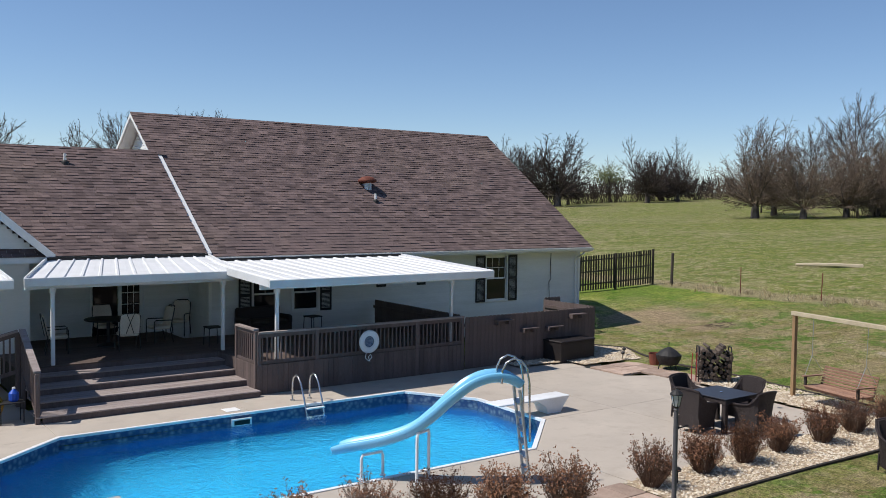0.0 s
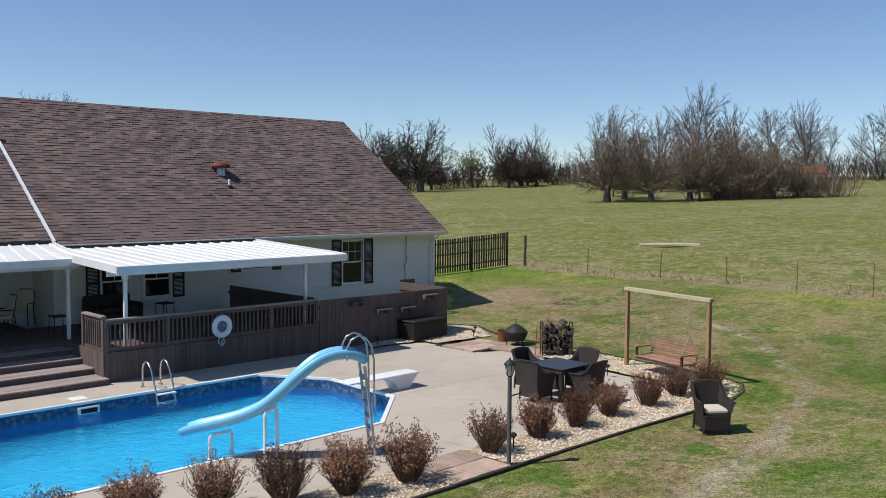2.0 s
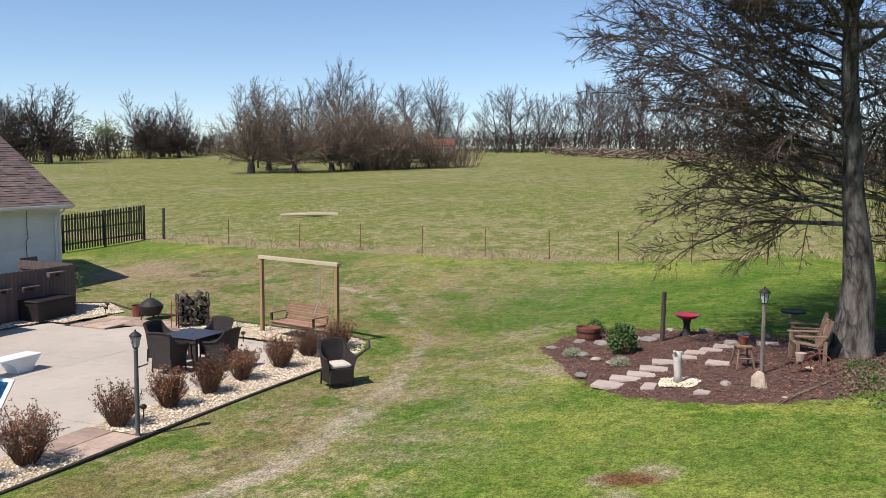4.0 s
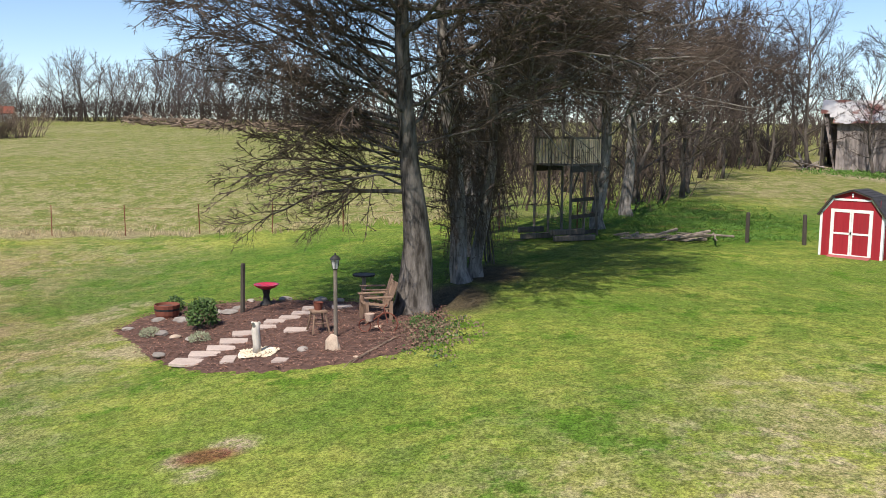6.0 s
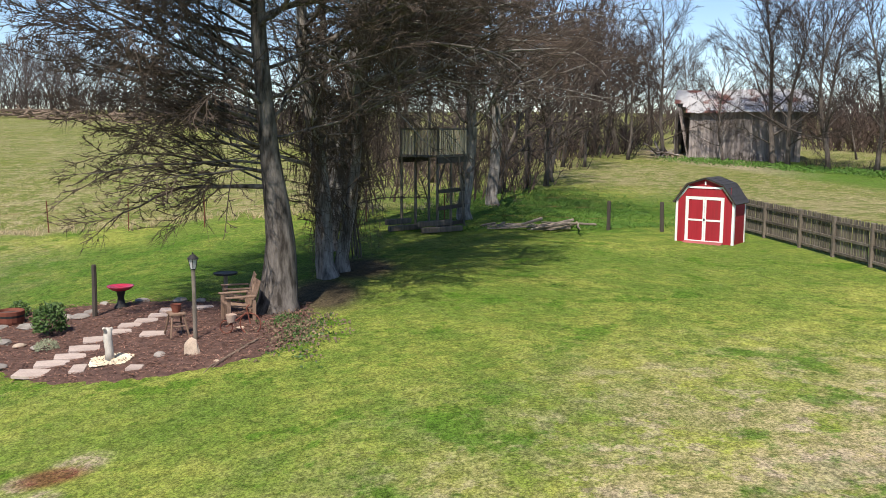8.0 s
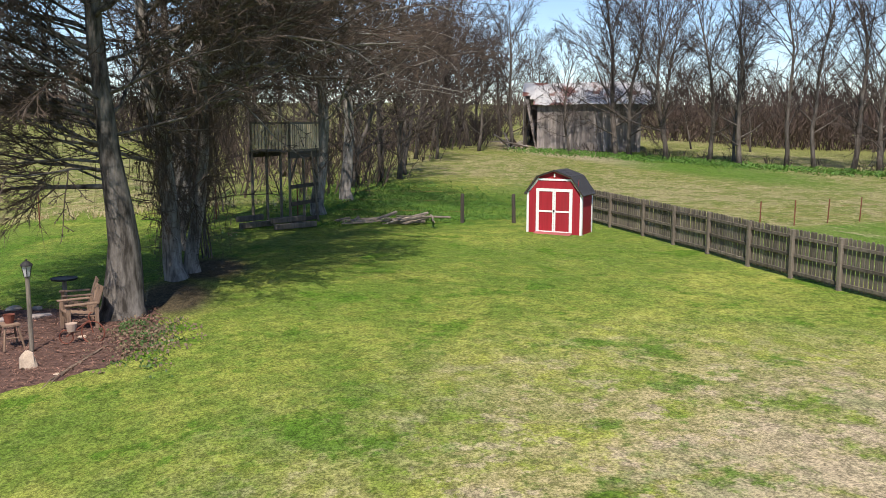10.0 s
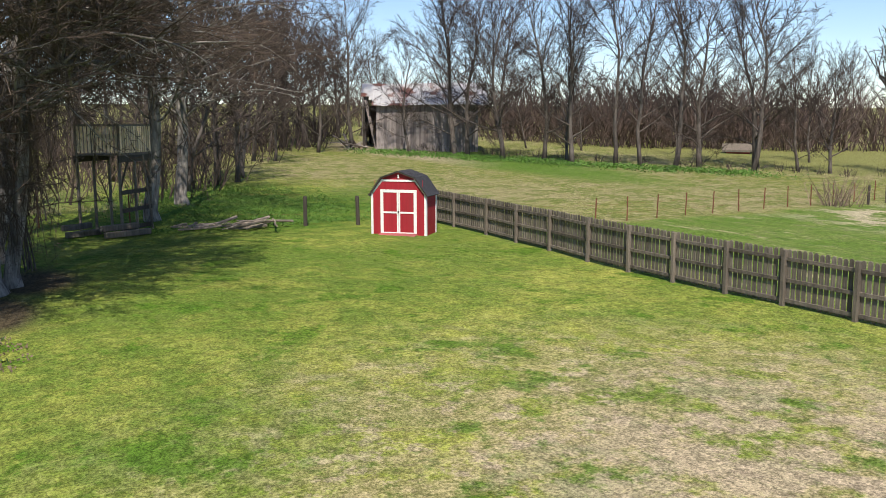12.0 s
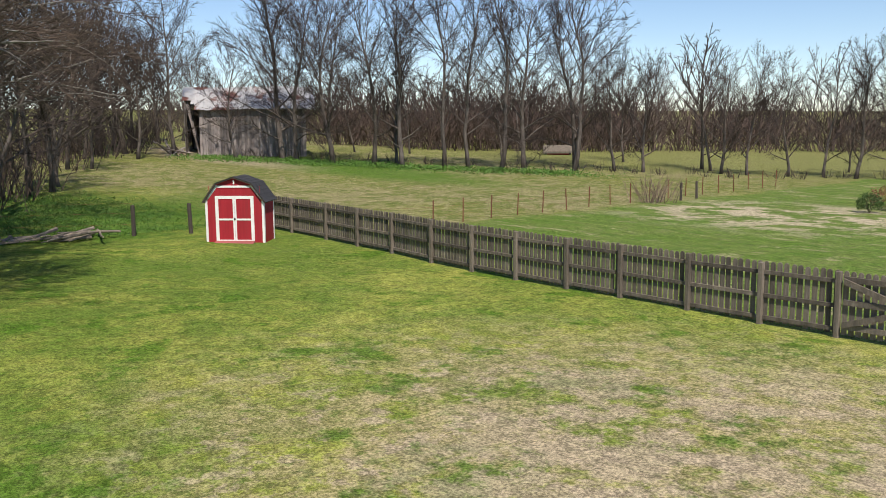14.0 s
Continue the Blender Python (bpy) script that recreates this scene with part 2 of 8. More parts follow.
def ground_material():
    m, n, l, b = node_mat("grass_and_earth", 0.95, 0, 0.1)
    vec = coords(n, l)
    sep = n.new("ShaderNodeSeparateXYZ")
    wob = n.new("ShaderNodeTexNoise")
    wob.inputs["Scale"].default_value, wob.inputs["Detail"].default_value = 0.5, 5
    l.new(vec, wob.inputs["Vector"])
    sub, add = n.new("ShaderNodeVectorMath"), n.new("ShaderNodeVectorMath")
    sub.operation, add.operation = "SUBTRACT", "MULTIPLY_ADD"
    sub.inputs[1].default_value = (0.5, 0.5, 0.5)
    l.new(wob.outputs["Color"], sub.inputs[0])
    l.new(sub.outputs[0], add.inputs[0])
    add.inputs[1].default_value = (3.0, 3.0, 0)
    l.new(vec, add.inputs[2])
    bent = add.outputs[0]
    l.new(bent, sep.inputs[0])
    ux, vy = sep.outputs[0], sep.outputs[1]

    def ramp(value, lo, hi):
        r = n.new("ShaderNodeMapRange")
        r.interpolation_type = "SMOOTHSTEP"
        r.inputs["From Min"].default_value, r.inputs["From Max"].default_value = lo, hi
        l.new(value, r.inputs["Value"])
        return r.outputs["Result"]

    def spot(cx, cy, rx, ry, soft=0.5, src=None):
        d = n.new("ShaderNodeVectorMath")
        d.operation = "MULTIPLY_ADD"
        d.inputs[1].default_value, d.inputs[2].default_value = (1 / rx, 1 / ry, 0), (-cx / rx, -cy / ry, 0)
        l.new(bent if src is None else src, d.inputs[0])
        e = n.new("ShaderNodeVectorMath")
        e.operation = "LENGTH"
        l.new(d.outputs[0], e.inputs[0])
        return ramp(e.outputs["Value"], 1 + soft, 1 - soft)

    mul = lambda a, c: math_node(n, l, "MULTIPLY", a, c)
    most = lambda a, c: math_node(n, l, "MAXIMUM", a, c)
    less = lambda a: math_node(n, l, "SUBTRACT", 1.0, a)
    green, lush, lime, straw, bare = (0.150, 0.212, 0.036), (0.066, 0.145, 0.018), (0.300, 0.320, 0.069), (0.37, 0.305, 0.17), (0.43, 0.35, 0.245)
    broad = noise_fac(n, l, vec, 0.20, 6, 0.65, 0.42, 0.56)
    mid = noise_fac(n, l, vec, 1.0, 8, 0.72, 0.43, 0.57)
    fine = noise_fac(n, l, vec, 6.0, 7, 0.8, 0.41, 0.59)
    tiny = noise_fac(n, l, vec, 24.0, 5, 0.85, 0.40, 0.60)
    c = blend(n, l, broad, green, lime)
    c = blend(n, l, mul(mid, 0.55), c, (0.118, 0.190, 0.030))
    # worn, straw-coloured turf on the west side and along the bank behind the swing
    worn = most(most(mul(spot(7.0, -8.8, 5.2, 5.4, 0.6), 0.9), mul(spot(26.5, 18.0, 5.5, 9.5, 0.6), 0.95)), most(mul(spot(13.5, 6.3, 6.8, 2.6, 0.6), 0.95), mul(spot(28.0, 9.5, 4.5, 4.5, 0.6), 0.85)))
    patch = noise_fac(n, l, vec, 0.75, 10, 0.74, 0.44, 0.53, 0.8)
    grit = math_node(n, l, "MULTIPLY_ADD", fine, 0.55)
    n[grit.node.name].inputs[2].default_value = 0.45
    c = blend(n, l, mul(mul(worn, patch), grit), c, straw)
    base_worn = math_node(n, l, "MULTIPLY_ADD", worn, 0.4)
    n[base_worn.node.name].inputs[2].default_value = 0.09
    c = blend(n, l, mul(noise_fac(n, l, vec, 2.6, 8, 0.8, 0.49, 0.58), base_worn), c, straw)
    c = blend(n, l, mul(mul(worn, noise_fac(n, l, vec, 1.7, 9, 0.75, 0.53, 0.58)), 0.85), c, bare)
    c = blend(n, l, mul(noise_fac(n, l, coords(n, l, (1, 1, 1.3)), 0.6, 9, 0.72, 0.545, 0.60), 0.8), c, (0.075, 0.165, 0.014))
    c = blend(n, l, mul(noise_fac(n, l, coords(n, l, (1.1, 0.9, 1.3)), 3.4, 6, 0.75, 0.56, 0.62), 0.6), c, (0.07, 0.145, 0.014))
    # a bare trodden line that curves round the gravel
    def trail(points, width):
        near = None
        for (ax, ay), (bx, by) in zip(points, points[1:]):
            op = []
            for kind in ("SUBTRACT", "DOT_PRODUCT", "SCALE", "SUBTRACT", "LENGTH"):
                q = n.new("ShaderNodeVectorMath")
                q.operation = kind
                op.append(q)
            l.new(flat.outputs[0], op[0].inputs[0])
            op[0].inputs[1].default_value = (ax, ay, 0)
            l.new(op[0].outputs[0], op[1].inputs[0])
            k_ = (bx - ax) ** 2 + (by - ay) ** 2
            op[1].inputs[1].default_value = ((bx - ax) / k_, (by - ay) / k_, 0)
            cl = n.new("ShaderNodeClamp")
            l.new(op[1].outputs["Value"], cl.inputs[0])
            op[2].inputs[0].default_value = (bx - ax, by - ay, 0)
            l.new(cl.outputs[0], op[2].inputs["Scale"])
            l.new(op[0].outputs[0], op[3].inputs[0])
            l.new(op[2].outputs[0], op[3].inputs[1])
            l.new(op[3].outputs[0], op[4].inputs[0])
            d = op[4].outputs["Value"]
            near = d if near is None else math_node(n, l, "MINIMUM", near, d)
        return ramp(near, width, width * 0.45)

    flat = n.new("ShaderNodeVectorMath")
    flat.operation = "MULTIPLY_ADD"
    flat.inputs[1].default_value = (0.5, 0.5, 0)
    l.new(sub.outputs[0], flat.inputs[0])
    plane = n.new("ShaderNodeVectorMath")
    plane.operation = "MULTIPLY"
    plane.inputs[1].default_value = (1, 1, 0)
    l.new(vec, plane.inputs[0])
    l.new(plane.outputs[0], flat.inputs[2])
    path = most(mul(trail(TRAIL, 0.30), noise_fac(n, l, vec, 0.7, 7, 0.75, 0.42, 0.52)), mul(trail(TRAIL[5:], 0.42), noise_fac(n, l, vec, 1.3, 7, 0.75, 0.40, 0.54)))
    c = blend(n, l, mul(path, 0.95), c, (0.50, 0.425, 0.32))
    c = blend(n, l, mul(mul(spot(5.6, -9.8, 3.4, 4.2, 0.6), noise_fac(n, l, vec, 1.1, 9, 0.74, 0.46, 0.54)), 0.8), c, bare)
    # dull, half-dormant turf between the gravel and the bank
    dull = most(spot(21.0, 12.0, 11.0, 6.5, 0.6), most(spot(10.5, 7.6, 7.5, 1.9, 0.6), spot(27.5, 19.5, 6.5, 6.5, 0.6)))
    c = blend(n, l, mul(mul(dull, noise_fac(n, l, vec, 0.8, 9, 0.78, 0.36, 0.56)), 0.78), c, (0.19, 0.150, 0.066))
    c = blend(n, l, mul(mul(dull, noise_fac(n, l, vec, 0.55, 9, 0.76, 0.50, 0.57)), 0.75), c, (0.31, 0.245, 0.14))
    c = blend(n, l, mul(mul(dull, noise_fac(n, l, coords(n, l, (1.0, 1.2, 1.7)), 0.5, 9, 0.76, 0.525, 0.57)), 0.8), c, (0.078, 0.155, 0.018))
    # lush turf by the mulch bed and fences; under the big trees, shade painted in
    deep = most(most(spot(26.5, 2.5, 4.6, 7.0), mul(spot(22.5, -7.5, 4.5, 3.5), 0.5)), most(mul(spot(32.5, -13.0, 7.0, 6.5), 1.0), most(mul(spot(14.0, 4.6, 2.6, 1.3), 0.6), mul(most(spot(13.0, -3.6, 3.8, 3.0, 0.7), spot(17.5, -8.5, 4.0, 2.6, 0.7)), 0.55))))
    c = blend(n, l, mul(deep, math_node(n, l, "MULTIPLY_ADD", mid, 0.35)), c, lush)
    # dark soil between the trunks, with their shade mixed into the colour
    c = blend(n, l, mul(most(spot(19.9, -2.9, 1.9, 0.8, 0.4, flat.outputs[0]), spot(22.6, -3.9, 1.5, 1.0, 0.4, flat.outputs[0])), 0.9), c, (0.085, 0.058, 0.045))
    # pasture beyond the wire fences
    past = most(ramp(ux, 34.2, 35.6), mul(ramp(vy, -17.0, -18.2), ramp(ux, 22.5, 24.5)))
    pcol = blend(n, l, noise_fac(n, l, vec, 0.08, 7, 0.7, 0.40, 0.60), (0.198, 0.212, 0.056), (0.285, 0.255, 0.128))
    pcol = blend(n, l, mul(noise_fac(n, l, vec, 0.9, 9, 0.78, 0.46, 0.53), 0.85), pcol, (0.128, 0.165, 0.034))
    pcol = blend(n, l, mul(noise_fac(n, l, vec, 2.2, 8, 0.8, 0.52, 0.57), 0.75), pcol, (0.36, 0.308, 0.18))
    keep = less(mul(spot(35.0, -13.0, 8.0, 7.0), 0.9))
    c = blend(n, l, mul(past, keep), c, pcol)
    c = blend(n, l, mul(mul(ramp(vy, -44.0, -54.0), ramp(ux, 8.0, 16.0)), 0.8), c, (0.21, 0.215, 0.075))
    # dry strip along the wire fence, weeds and bare track below the far trees
    c = blend(n, l, mul(mul(ramp(ux, 33.9, 34.6), ramp(ux, 36.2, 35.3)), mul(ramp(vy, 5.0, 7.0), 0.7)), c, (0.328, 0.257, 0.164))
    c = blend(n, l, mul(spot(47.0, -34.0, 12.0, 3.5), 0.75), c, (0.070, 0.164, 0.016))
    c = blend(n, l, mul(spot(58.0, -31.0, 9.0, 2.4), 0.8), c, (0.390, 0.312, 0.226))
    # mown field past the picket fence, with pale streaks
    mown = mul(ramp(vy, -16.6, -17.4), ramp(ux, 24.2, 23.2))
    st = n.new("ShaderNodeTexWave")
    st.inputs["Scale"].default_value, st.inputs["Distortion"].default_value, st.inputs["Detail"].default_value = 0.30, 2.5, 3
    st.bands_direction = "Y"
    l.new(vec, st.inputs["Vector"])
    mcol = blend(n, l, mul(st.outputs["Fac"], 0.5), (0.095, 0.172, 0.026), (0.150, 0.222, 0.045))
    mcol = blend(n, l, mul(mid, 0.45), mcol, (0.20, 0.225, 0.075))
    mcol = blend(n, l, mul(noise_fac(n, l, coords(n, l, (0.5, 1.4, 1)), 1.1, 8, 0.78, 0.54, 0.62), 0.7), mcol, (0.38, 0.33, 0.20))
    streak = noise_fac(n, l, coords(n, l, (0.55, 0.75, 1)), 0.8, 8, 0.72, 0.49, 0.54)
    mcol = blend(n, l, mul(mul(streak, spot(17.5, -33.0, 6.5, 4.5)), 0.95), mcol, (0.484, 0.413, 0.289))
    c = blend(n, l, mown, c, mcol)
    # bare earth
    rag = noise_fac(n, l, vec, 7.0, 6, 0.75, 0.40, 0.56)
    scar = most(spot(11.12, 0.46, 0.34, 0.30, 0.6, flat.outputs[0]), most(spot(10.72, 1.05, 0.26, 0.2, 0.7, flat.outputs[0]), spot(10.15, 0.72, 0.2, 0.2, 0.7, flat.outputs[0])))
    c = blend(n, l, mul(scar, math_node(n, l, "MAXIMUM", rag, 0.25)), c, bare)
    c = blend(n, l, mul(spot(10.8, 0.74, 0.30, 0.40, 0.45, flat.outputs[0]), math_node(n, l, "MAXIMUM", rag, 0.8)), c, (0.165, 0.062, 0.036))
    c = blend(n, l, mul(most(spot(27.8, 20.9, 1.1, 0.7), spot(27.8, 24.0, 2.2, 1.6)), 0.7), c, (0.343, 0.250, 0.168))
    c = blend(n, l, mul(mul(most(spot(18.0, 4.4, 1.4, 0.6), spot(22.4, 6.0, 1.2, 0.6)), patch), 0.5), c, bare)
    k = math_node(n, l, "MULTIPLY_ADD", tiny, 0.74)
    n[k.node.name].inputs[2].default_value = 0.51
    k2 = math_node(n, l, "MULTIPLY_ADD", fine, 0.54)
    n[k2.node.name].inputs[2].default_value = 0.70
    vm = n.new("ShaderNodeVectorMath")
    vm.operation = "SCALE"
    l.new(c, vm.inputs[0])
    l.new(mul(k, k2), vm.inputs["Scale"])
    l.new(vm.outputs[0], b.inputs["Base Color"])
    hgt = math_node(n, l, "ADD", tiny, mul(fine, 1.5))
    bump(n, l, b, hgt, 0.4, 0.02)
    return m


TRAIL = [(27.3, 14.3), (25.7, 11.7), (23.6, 10.3), (21.3, 8.4), (19.2, 7.6), (15.6, 6.6), (13.7, 6.2), (12.0, 6.1), (10.3, 5.95), (8.8, 6.3), (7.0, 6.9)]
lawn_mat = ground_material()


def make_ground():
    def axis(lo, hi, fine_lo, fine_hi, step):
        xs = list(np.arange(fine_lo, fine_hi + 1e-6, step))
        s, x = step, fine_lo
        while x > lo:
            s *= 1.18
            x -= s
            xs.insert(0, x)
        s, x = step, fine_hi
        while x < hi:
            s *= 1.18
            x += s
            xs.append(x)
        return xs
    xs, ys = axis(-1200, 1500, -4, 46, 0.45), axis(-1400, 1500, -40, 34, 0.45)
    verts, faces = [], []
    for y in ys:
        for x in xs:
            z = ground_z(x, y) + 0.05 * noise.noise((x * 0.23, y * 0.23, 0)) + 0.25 * noise.noise((x * 0.03, y * 0.03, 4)) * smoothstep((math.hypot(x - 12, y - 5) - 32) / 60)
            if 1.6 < x < 20.2 and 9.6 < y < 60:
                z = -0.16
            elif x > 170:
                z -= 0.02 * (x - 170)
            verts.append((x, y, z))
    w = len(xs)
    for j in range(len(ys) - 1):
        for i in range(w - 1):
            if 1.9 < xs[i] and xs[i + 1] < 13.9 and 12.4 < ys[j] and ys[j + 1] < 18.9:
                continue
            faces.append((j * w + i, j * w + i + 1, (j + 1) * w + i + 1, (j + 1) * w + i))
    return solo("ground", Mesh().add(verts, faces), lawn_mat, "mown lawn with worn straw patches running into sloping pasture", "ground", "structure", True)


make_ground()

# ---- patio and pool ----
POOL = [(4.2, 12.82), (11.55, 12.82), (13.25, 14.42), (13.38, 16.85), (12.35, 18.5), (4.25, 18.55), (2.35, 16.85), (2.35, 14.4)]


def grow(pts, d):
    """A polygon moved outwards by d."""
    out, k = [], len(pts)
    for i in range(k):
        a, b, c = Vector(pts[i - 1]), Vector(pts[i]), Vector(pts[(i + 1) % k])
        e, f = (b - a).normalized(), (c - b).normalized()
        na, nb = Vector((e.y, -e.x)), Vector((f.y, -f.x))
        w = (na + nb).normalized()
        out.append(tuple(b + w * d / max(0.3, w.dot(na))))
    return out


def ring_slab(mesh, inner, outer, z0, z1):
    k = len(inner)
    vs = [(x, y, z) for pts in (inner, outer) for z in (z0, z1) for x, y in pts]
    fs = []
    for i in range(k):
        j = (i + 1) % k
        fs += [(k + i, k + j, 3 * k + j, 3 * k + i), (i, 2 * k + i, 2 * k + j, j), (i, j, k + j, k + i), (2 * k + i, 3 * k + i, 3 * k + j, 2 * k + j)]
    return mesh.add(vs, [tuple(reversed(f)) for f in fs])


def concrete_material():
    m, n, l, b = node_mat("brushed_concrete", 0.9, 0, 0.2)
    vec = coords(n, l)
    c = blend(n, l, noise_fac(n, l, vec, 0.35, 6, 0.65), (0.502, 0.439, 0.370), (0.422, 0.370, 0.314))
    c = blend(n, l, math_node(n, l, "MULTIPLY", noise_fac(n, l, vec, 1.6, 7, 0.7, 0.5, 0.72), 0.5), c, (0.331, 0.285, 0.239))
    f = noise_fac(n, l, vec, 60, 4, 0.7, 0.25, 0.75)
    c = blend(n, l, math_node(n, l, "MULTIPLY", f, 0.22), c, (0.285, 0.251, 0.217))
    l.new(c, b.inputs["Base Color"])
    bump(n, l, b, f, 0.25, 0.006)
    return m


concrete = concrete_material()
patio_root = thing("patio", label="pale tan concrete pool patio with tooled joints", category="patio", kind="structure")
# slabs round the pool, parted by open joints
J = 0.008
def slab(x0, x1, y0, y1):
    mm = Mesh()
    mm.cbox((x0 + x1) / 2, (y0 + y1) / 2, -0.06, x1 - x0 - J, y1 - y0 - J, 0.12, None, 0.006)
    part("slab", mm, concrete, patio_root)
def tri_slab(pts):
    part("slab", Mesh().poly(pts, -0.12, 0.0), concrete, patio_root)
for x0, x1 in ((-6.0, 0.2), (0.2, 4.2), (4.2, 8.0), (8.0, 11.55)):
    slab(x0, x1, 10.35, 12.82 - 0.05 if x0 > 2 else 14.4)
for x0, x1 in ((-6.0, 0.2), (0.2, 4.25), (4.25, 8.3), (8.3, 12.35), (12.35, 15.6), (15.6, 19.4)):
    slab(x0, x1, 18.6, 20.15 if x0 > 4 else 26.5)
slab(-6.0, 2.3, 14.4, 18.6)
tri_slab([(2.3, 12.77), (4.2, 12.77), (2.3, 14.4)])
tri_slab([(2.3, 16.85), (4.25, 18.6), (2.3, 18.6)])
tri_slab([(11.56, 10.35), (15.5, 10.35), (15.5, 14.44), (13.31, 14.44), (11.56, 12.77)])
tri_slab([(13.31, 14.45), (15.5, 14.45), (15.5, 18.59), (12.4, 18.59), (13.44, 16.88)])
tri_slab([(15.51, 10.35), (18.3, 10.35), (19.0, 11.2), (19.3, 14.44), (15.51, 14.44)])
tri_slab([(15.51, 14.45), (19.3, 14.45), (19.4, 16.6), (18.6, 17.0), (18.6, 18.59), (15.51, 18.59)])

cop = Mesh()
ring_slab(cop, grow(POOL, -0.03), grow(POOL, 0.06), -0.035, 0.018)
solo("pool_coping", cop, white_paint, "white moulded coping round the swimming pool", "pool coping", "structure")


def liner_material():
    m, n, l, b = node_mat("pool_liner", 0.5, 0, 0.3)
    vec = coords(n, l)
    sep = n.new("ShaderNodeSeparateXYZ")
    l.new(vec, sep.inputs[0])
    # cells of bright and deep blue stand in for rippling sunlight on the floor
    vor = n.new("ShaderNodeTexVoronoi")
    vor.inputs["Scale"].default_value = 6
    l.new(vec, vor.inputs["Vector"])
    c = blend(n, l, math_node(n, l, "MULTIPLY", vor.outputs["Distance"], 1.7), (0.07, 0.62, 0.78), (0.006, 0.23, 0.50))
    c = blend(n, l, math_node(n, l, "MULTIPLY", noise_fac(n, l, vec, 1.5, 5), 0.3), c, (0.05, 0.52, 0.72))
    # walls deeper blue than the floor: their shade is put into the colour
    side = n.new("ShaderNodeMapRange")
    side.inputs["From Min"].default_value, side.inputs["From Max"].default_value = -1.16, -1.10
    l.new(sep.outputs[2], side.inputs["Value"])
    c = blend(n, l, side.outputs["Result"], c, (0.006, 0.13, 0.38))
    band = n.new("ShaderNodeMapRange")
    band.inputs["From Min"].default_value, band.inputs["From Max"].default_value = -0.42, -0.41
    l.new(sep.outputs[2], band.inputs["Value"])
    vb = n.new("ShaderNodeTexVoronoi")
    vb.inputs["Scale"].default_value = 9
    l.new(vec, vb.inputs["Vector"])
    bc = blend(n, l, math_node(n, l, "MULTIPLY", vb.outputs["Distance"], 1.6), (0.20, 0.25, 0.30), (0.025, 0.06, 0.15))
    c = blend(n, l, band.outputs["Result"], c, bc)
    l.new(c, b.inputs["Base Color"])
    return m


def water_material():
    m, n, l, b = node_mat("pool_water", 0.02, 0, 0.5)
    b.inputs["Base Color"].default_value = (0.62, 0.90, 1.0, 1)
    b.inputs["Transmission Weight"].default_value = 1.0
    b.inputs["IOR"].default_value = 1.33
    vec = coords(n, l)
    h = math_node(n, l, "ADD", noise_fac(n, l, vec, 2.8, 3, 0.5, 0, 1, 0.8), math_node(n, l, "MULTIPLY", noise_fac(n, l, vec, 9.0, 3, 0.55, 0, 1, 0.6), 0.8))
    bump(n, l, b, h, 1.0, 0.16)
    return m


basin = Mesh()
inn = grow(POOL, -0.02)
hop = [(x, y) for x, y in grow(POOL, -1.4)]
k = len(inn)
basin.loft([[(x, y, 0.0) for x, y in inn], [(x, y, -1.15) for x, y in inn], [(x, y, -1.25 - 0.75 * smoothstep((7.5 - x) / 3.5)) for x, y in hop]], False, True)
basin.f = [tuple(reversed(f)) for f in basin.f]
pool_root = thing("swimming_pool", label="in-ground swimming pool with blue liner and clear rippled water", category="swimming pool")
part("liner", basin, liner_material(), pool_root, "blue patterned vinyl liner with wall shade and floor sparkle painted in")
wat = Mesh()
wat.add([(x, y, -0.23) for x, y in grow(POOL, -0.015)], [tuple(range(k))])
water = part("water", wat, water_material(), pool_root, "clear blue water with sunlit ripples")
water.visible_shadow = False
sk = Mesh()
sk.box(7.79, 8.25, 18.42, 18.50, -0.25, -0.09)
skim = part("skimmer", sk, white_paint, pool_root, "white skimmer mouth")
part("opening", Mesh().box(7.84, 8.20, 18.412, 18.42, -0.22, -0.12), glass_dark, skim)
lid = Mesh().cbox(8.0, 18.98, 0.004, 0.34, 0.34, 0.012, None, 0.003)
solo("skimmer_lid", lid, trim_white, "square white skimmer lid in the concrete", "lid")

# ---- house ----
house = thing("house", label="white vinyl-sided ranch house with brown shingle roof and black shutters", category="house")
PITCH = 0.694
RIDGE, RIDGE_Z = 31.0, 7.60


def eave_z(v, v0=24.5, z0=3.09):
    return z0 + (v - v0) * PITCH


